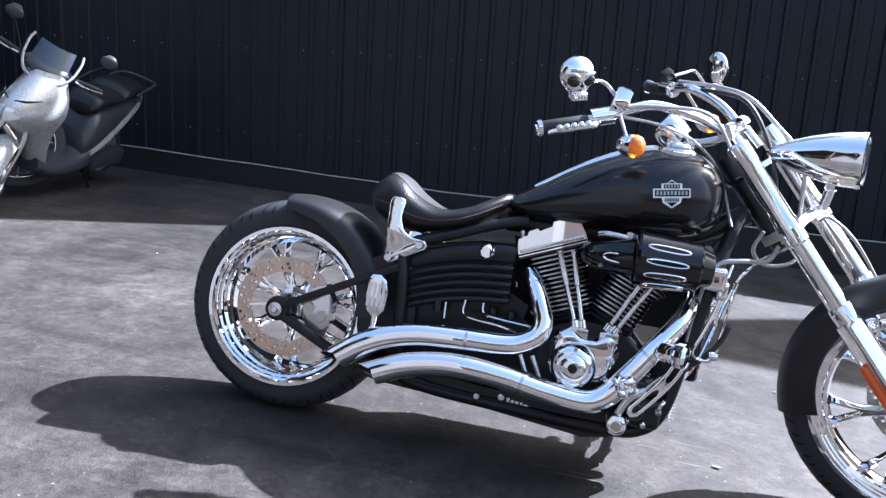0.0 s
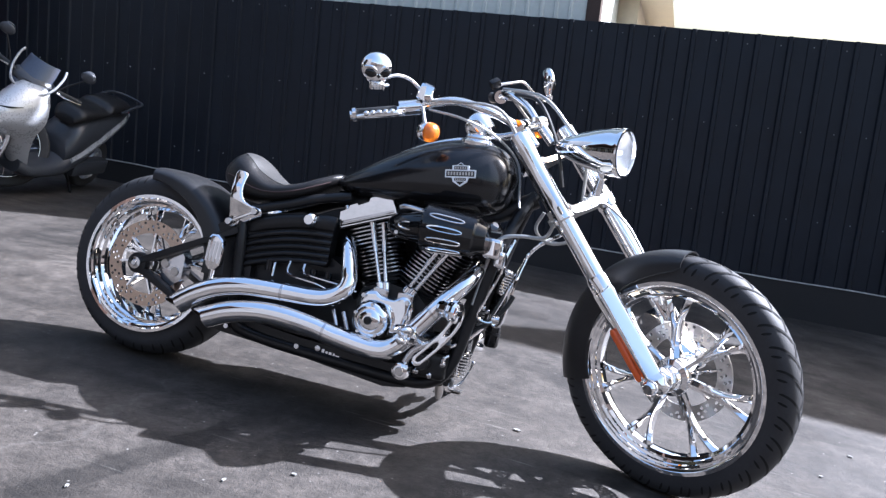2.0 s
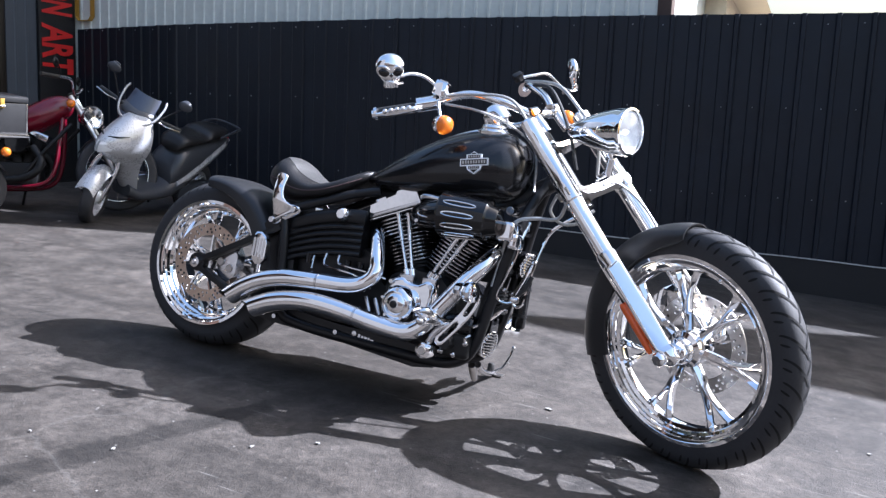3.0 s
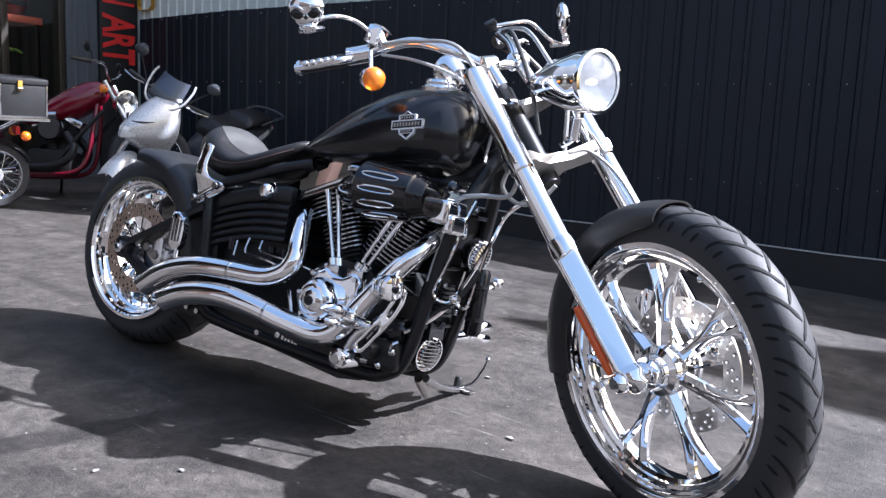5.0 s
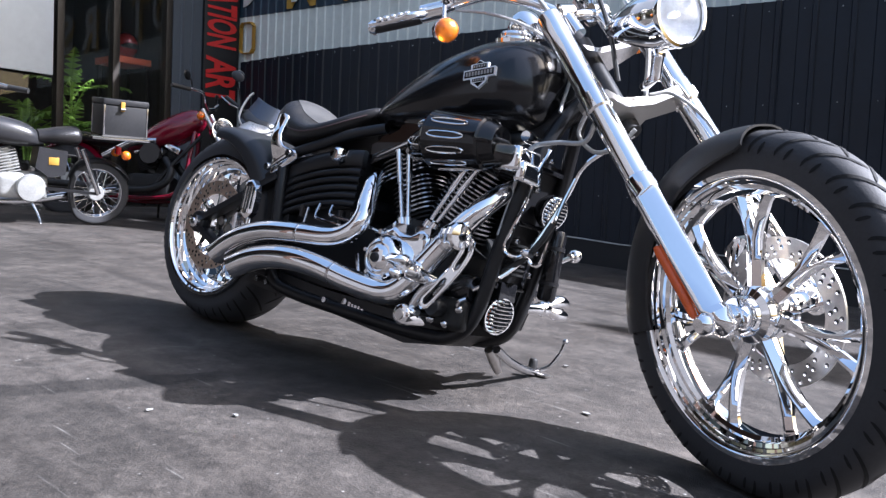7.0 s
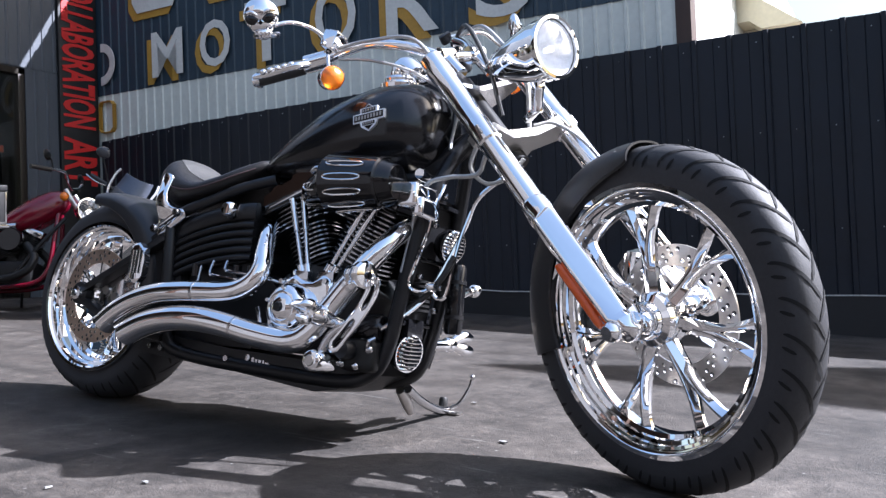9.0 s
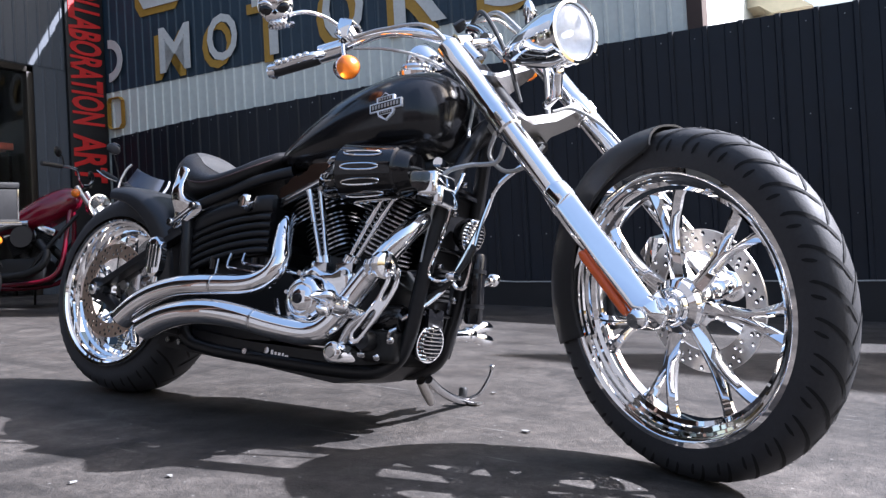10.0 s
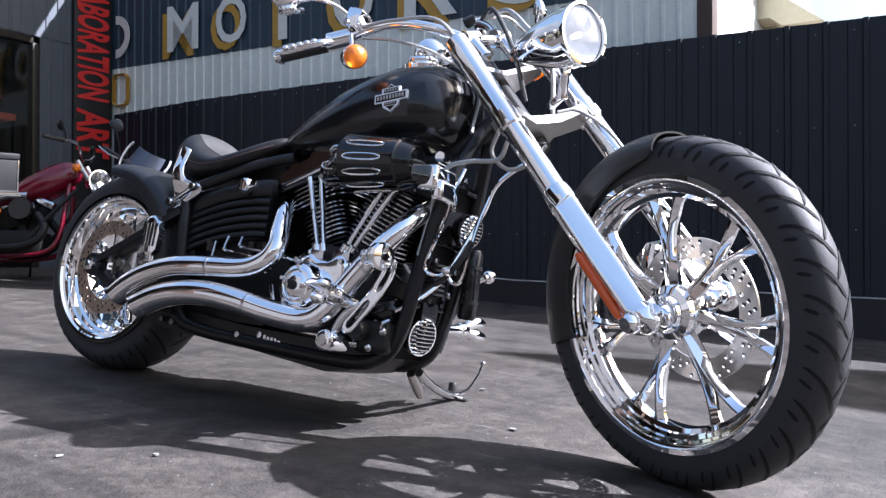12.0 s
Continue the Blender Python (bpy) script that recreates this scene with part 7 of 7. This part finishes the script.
for u in np.linspace(0, 1, 9):
    a = radians(50 + 100 * u)
    rg.append([(0.80 + 0.35 * math.cos(a), y, 0.325 + 0.35 * math.sin(a) - (abs(y) / 0.065) ** 3 * 0.04) for y in np.linspace(-0.065, 0.065, 9)] + [(0.80 + 0.345 * math.cos(a), y, 0.325 + 0.345 * math.sin(a) - (abs(y) / 0.065) ** 3 * 0.04) for y in np.linspace(0.062, -0.062, 9)])
loft(bm, rg)
part("front_fender", bm, SATIN, rc, "black front mudguard")
for sg in (-1, 1):
    bm = B()
    tube(bm, [(0.80, sg * 0.10, 0.325, 0.026), (0.66, sg * 0.10, 0.57, 0.026), (0.655, sg * 0.10, 0.58, 0.020), (0.44, sg * 0.10, 0.94, 0.020)], 0.02, 14, 1)
    part("fork_leg", bm, STEEL, rc, "chrome fork leg")
    bm = B()
    tube(bm, [(0.45, 0, 0.97), (0.46, sg * 0.10, 1.00), (0.46, sg * 0.20, 1.06), (0.36, sg * 0.36, 1.05)], 0.012, 10, 5)
    hbm = part("handlebar", bm, CHROME, rc, "chrome handlebar")
    bm = B()
    rod(bm, (0.40, sg * 0.30, 1.052), (0.30, sg * 0.44, 1.045), 0.018)
    part("grip", bm, BLACKH, hbm)
    bm = B()
    tube(bm, [(0.41, sg * 0.28, 1.055), (0.41, sg * 0.32, 1.12), (0.40, sg * 0.34, 1.14)], 0.006, 8, 3)
    ball(bm, (0.39, sg * 0.36, 1.155), 0.055, sc=(0.3, 1.2, 0.75))
    part("mirror", bm, SATIN, hbm, "black oval mirror")
    bm = B()
    ball(bm, (0.47, sg * 0.20, 0.86), 0.036)
    part("indicator", bm, AMBER, rc, "amber indicator")
    bm = B()
    rod(bm, (0.47, sg * 0.10, 0.86), (0.47, sg * 0.18, 0.86), 0.009)
    part("indicator_stem", bm, CHROME, rc)
    bm = B()
    tube(bm, [(0.36, sg * 0.02, 0.84), (0.36, sg * 0.07, 0.60), (0.30, sg * 0.10, 0.25), (0.05, sg * 0.11, 0.17), (-0.4, sg * 0.11, 0.2), (-0.52, sg * 0.12, 0.36)], 0.019, 10, 5)
    part("frame_tube", bm, CRED, rc, "candy red frame tube")
    bm = B()
    tube(bm, [(0.46, sg * 0.13, 0.70), (0.26, sg * 0.16, 0.46), (0.10, sg * 0.18, 0.24)], 0.016, 10, 4)
    part("header_pipe", bm, SATIN, rc, "black header pipe")
    bm = B()
    tube(bm, [(0.16, sg * 0.12, 0.50), (0.24, sg * 0.16, 0.38), (0.16, sg * 0.18, 0.26), (-0.1, sg * 0.18, 0.22), (-0.9, sg * 0.19, 0.26)], 0.032, 14, 5)
    part("exhaust_pipe", bm, FIN, rc, "black exhaust")
bm = B()
lathe(bm, [(0, -0.16), (0.05, -0.15), (0.088, -0.08), (0.10, -0.01), (0.10, 0.0), (0.092, 0.0), (0.08, -0.02), (0, -0.05)], 32, "X")
MH = Matrix.Translation((0.62, -0.07, 0.775)) @ Matrix.Rotation(radians(-42), 4, "Z")
hl2 = part("headlamp", bm, CHROME, rc, "round chrome headlamp", MH)
bm = B()
lathe(bm, [(0, 0.018), (0.05, 0.012), (0.092, 0.0), (0, -0.002)], 28, "X")
part("lens", bm, LENS, hl2, "", MH)
for ang in (-22, 22):
    M = Matrix.Translation((0.06, 0, 0.30)) @ Matrix.Rotation(radians(ang), 4, "Y")
    bm = B()
    lathe(bm, [(0, 0.08), (0.055, 0.08), (0.055, 0.31), (0, 0.31)], 18, "Z")
    cy = part("cylinder", bm, FIN, rc, "black finned cylinder", M)
    for k in range(10):
        bm = B()
        box(bm, 0, 0, 0.14 + 0.016 * k, 0.15, 0.14, 0.006)
        part("fin", bm, FIN, cy, "", M)
    bm = B()
    box(bm, 0, 0, 0.33, 0.17, 0.15, 0.06)
    part("rocker_cover", bm, CHROME_W, rc, "", M, bevel=0.015)
bm = B()
box(bm, 0.03, 0, 0.28, 0.36, 0.26, 0.20)
part("crankcase", bm, FIN, rc, "", bevel=0.05)
bm = B()
lathe(bm, [(0, -0.03), (0.085, -0.03), (0.095, -0.01), (0.095, 0.03), (0, 0.03)], 28, "Y", (0.06, -0.17, 0.53))
part("air_cleaner", bm, GLOSSB, rc, "round black air cleaner")
bm = B()
tube(bm, [(-0.35, -0.15, 0.5), (-0.1, -0.17, 0.62), (0.1, -0.16, 0.64)], 0.03, 12, 4)
part("side_cover", bm, CHROME_W, rc, "chrome side rail")
bm = B()
tube(bm, [(0.05, 0.1, 0.15), (0.0, 0.22, 0.06), (-0.02, 0.27, 0.032)], 0.011, 8, 3)
part("side_stand", bm, SATIN, rc)

# ---- small black motorcycle with a box ----
HX, HY = -2.72, 0.84
sm = put("small_motorcycle", "small grey and black motorcycle with a square carrier box", "motorcycle", HX - 0.11, HY - 0.46, -104, -6)
sm.matrix_basis = Matrix.Translation((0, 0, -0.046)) @ sm.matrix_basis @ Matrix.Scale(0.89, 4)
plain_wheel(sm, "rear_wheel", (-0.58, 0, 0.275), 0.225, 0.178, 0.036, 28, CHROME_W, label="wire-spoked rear wheel")
plain_wheel(sm, "front_wheel", (0.58, 0, 0.275), 0.225, 0.178, 0.034, 28, CHROME_W, label="wire-spoked front wheel")
bm = B()
sections(bm, [(-0.06, 0.58, 0.64, 0.06), (0.04, 0.57, 0.72, 0.11), (0.20, 0.58, 0.76, 0.12), (0.34, 0.62, 0.76, 0.10), (0.40, 0.66, 0.72, 0.05)])
part("fuel_tank", bm, TANKG, sm, "grey and black fuel tank", angle=60)
bm = B()
sections(bm, [(-0.46, 0.62, 0.70, 0.09), (-0.40, 0.60, 0.73, 0.12), (-0.20, 0.60, 0.715, 0.12), (-0.02, 0.60, 0.69, 0.09)])
part("seat", bm, LEATHER, sm, "black single seat", angle=60)
bm = B()
prism(bm, [(-0.28, 0.40), (-0.30, 0.56), (-0.02, 0.58), (0.0, 0.44), (-0.10, 0.38)], -0.12, 0.12)
part("side_panel", bm, TANKG, sm, "", bevel=0.02)
bm = B()
box(bm, -0.15, 0.122, 0.49, 0.11, 0.004, 0.05)
part("side_badge", bm, GOLD, sm, "small gold badge", bevel=0.001)
bm = B()
rg = []
for u in np.linspace(0, 1, 11):
    a = radians(25 + 125 * u)
    rg.append([(-0.58 + 0.252 * math.cos(a), y, 0.275 + 0.252 * math.sin(a) - (abs(y) / 0.055) ** 3 * 0.03) for y in np.linspace(-0.055, 0.055, 7)] + [(-0.58 + 0.247 * math.cos(a), y, 0.275 + 0.247 * math.sin(a) - (abs(y) / 0.055) ** 3 * 0.03) for y in np.linspace(0.052, -0.052, 7)])
loft(bm, rg)
part("rear_fender", bm, SATIN, sm)
bm = B()
box(bm, 0.06, 0, 0.31, 0.34, 0.17, 0.18)
part("engine_case", bm, CASE, sm, "dull alloy engine case", bevel=0.05, seg=3)
bm = B()
lathe(bm, [(0, 0.085), (0.085, 0.085), (0.095, 0.10), (0.085, 0.135), (0, 0.14)], 24, "Y", (0.02, 0, 0.30))
part("clutch_cover", bm, CASE, sm)
bm = B()
rod(bm, (0, 0, -0.03), (0, 0, 0.16), 0.05)
MC = Matrix.Translation((0.14, 0, 0.40)) @ Matrix.Rotation(radians(15), 4, "Y")
cy = part("cylinder", bm, CASE, sm, "", MC)
for k in range(8):
    bm = B()
    box(bm, 0, 0, 0.02 * k, 0.13, 0.13, 0.007)
    part("fin", bm, CASE, cy, "", MC)
for sg in (-1, 1):
    bm = B()
    rod(bm, (0.58, sg * 0.075, 0.275), (0.36, sg * 0.075, 0.80), 0.017)
    part("fork_leg", bm, CHROME_W, sm)
    bm = B()
    tube(bm, [(0.36, 0, 0.82), (0.34, sg * 0.10, 0.85), (0.29, sg * 0.22, 0.96), (0.18, sg * 0.34, 0.95)], 0.011, 10, 5)
    part("handlebar", bm, CHROME, sm, "chrome handlebar")
    bm = B()
    rod(bm, (0.20, sg * 0.33, 0.95), (0.10, sg * 0.40, 0.94), 0.017)
    part("grip", bm, BLACKH, sm)
    bm = B()
    rod(bm, (-0.58, sg * 0.09, 0.275), (-0.46, sg * 0.10, 0.58), 0.018)
    part("rear_shock", bm, CHROME_W, sm)
    bm = B()
    ball(bm, (-0.74, sg * 0.14, 0.56), 0.033)
    part("indicator", bm, AMBER, sm, "amber indicator")
    bm = B()
    bar(bm, (-0.58, sg * 0.075, 0.275), (-0.08, sg * 0.075, 0.30), 0.03, 0.02)
    part("swingarm", bm, SATIN, sm)
bm = B()
lathe(bm, [(0, -0.10), (0.06, -0.09), (0.08, -0.02), (0.08, 0), (0, 0.01)], 24, "X", (0.50, 0, 0.78))
part("headlamp", bm, CHROME_W, sm)
bm = B()
tube(bm, [(0.2, -0.08, 0.36), (0.30, -0.11, 0.22), (0.1, -0.13, 0.18), (-0.75, -0.13, 0.28)], 0.03, 12, 5)
part("exhaust_pipe", bm, CHROME_W, sm)
bm = B()
tube(bm, [(0.02, 0.09, 0.22), (-0.02, 0.15, 0.13), (-0.03, 0.20, 0.075)], 0.009, 8, 3)
part("side_stand", bm, CHROME_W, sm)
bm = B()
box(bm, -0.72, 0, 0.585, 0.03, 0.09, 0.06)
part("tail_lamp", bm, REDL, sm, "red tail lamp", bevel=0.01)
bm = B()
box(bm, -0.70, 0, 0.672, 0.38, 0.32, 0.018)
part("carrier", bm, CHROME_W, sm, bevel=0.003)
# short wheelbase: everything ahead of the seat sits 0.17 m further back
for o in list(sm.children) + [c for k in sm.children for c in k.children]:
    for v in o.data.vertices:
        v.co.x -= 0.17 * min(1.0, max(0.0, (v.co.x + 0.46) / 0.40))
cb = thing("carrier_box", "square grey carrier box with a brass latch on the motorcycle rack", "box", sm.matrix_basis @ Matrix.Translation((-0.72, 0, 0.682)) @ Matrix.Diagonal((0.86, 1.0, 1.12, 1)))
bm = B()
box(bm, 0, 0, 0.098, 0.34, 0.345, 0.196)
part("body", bm, BOXG, cb, "", bevel=0.010, seg=2)
bm = B()
box(bm, 0, 0, 0.217, 0.352, 0.357, 0.036)
part("lid", bm, BOXG, cb, "", bevel=0.010, seg=2)
bm = B()
box(bm, 0, 0, 0.008, 0.348, 0.353, 0.012)
part("edge_strip", bm, CHROME_W, cb)
for sx in (-1, 1):
    for sy in (-1, 1):
        bm = B()
        box(bm, sx * 0.166, sy * 0.1685, 0.105, 0.014, 0.014, 0.18)
        part("corner_rail", bm, CHROME_W, cb, "", bevel=0.003)
bm = B()
box(bm, 0.03, 0.182, 0.192, 0.032, 0.010, 0.058)
la = part("latch", bm, GOLD, cb, "brass latch", bevel=0.003)
bm = B()
rod(bm, (0.012, 0.190, 0.176), (0.048, 0.190, 0.176), 0.006)
part("latch_pin", bm, STEEL, la)

# ---- loose scraps on the asphalt ----
SCRAP = mat("pale_paper_scrap", (0.25, 0.245, 0.23), 0.7, 0.0, 0.1, 30)
random.seed(11)
for x, y, s_ in ((1.305, 0.132, 0.022), (1.007, 0.523, 0.018), (0.85, -0.59, 0.014), (0.72, -0.72, 0.012), (0.45, -0.95, 0.014), (2.45, 0.75, 0.016), (2.3, 0.45, 0.012), (-0.35, -0.95, 0.016), (0.2, -1.0, 0.010), (1.6, 0.9, 0.010), (-1.2, 1.2, 0.014), (2.9, 1.4, 0.016), (1.9, -0.45, 0.011)):
    sca = thing("paper_scrap", "small pale scrap lying on the asphalt", "litter", Matrix.Translation((x, y, G(x) + 0.003)) @ Matrix.Rotation(random.uniform(0, 6.28), 4, "Z"), "scraps on the ground")
    bm = B()
    o = [(s_ * 0.75 * random.uniform(0.5, 1.1) * math.cos(a), 0.75 * s_ * 0.55 * random.uniform(0.5, 1.1) * math.sin(a)) for a in np.linspace(0, 5.6, 8)]
    prism(bm, o, 0.0, 0.003, "Z")
    part("scrap", bm, SCRAP, sca)
bpy.context.view_layer.update()
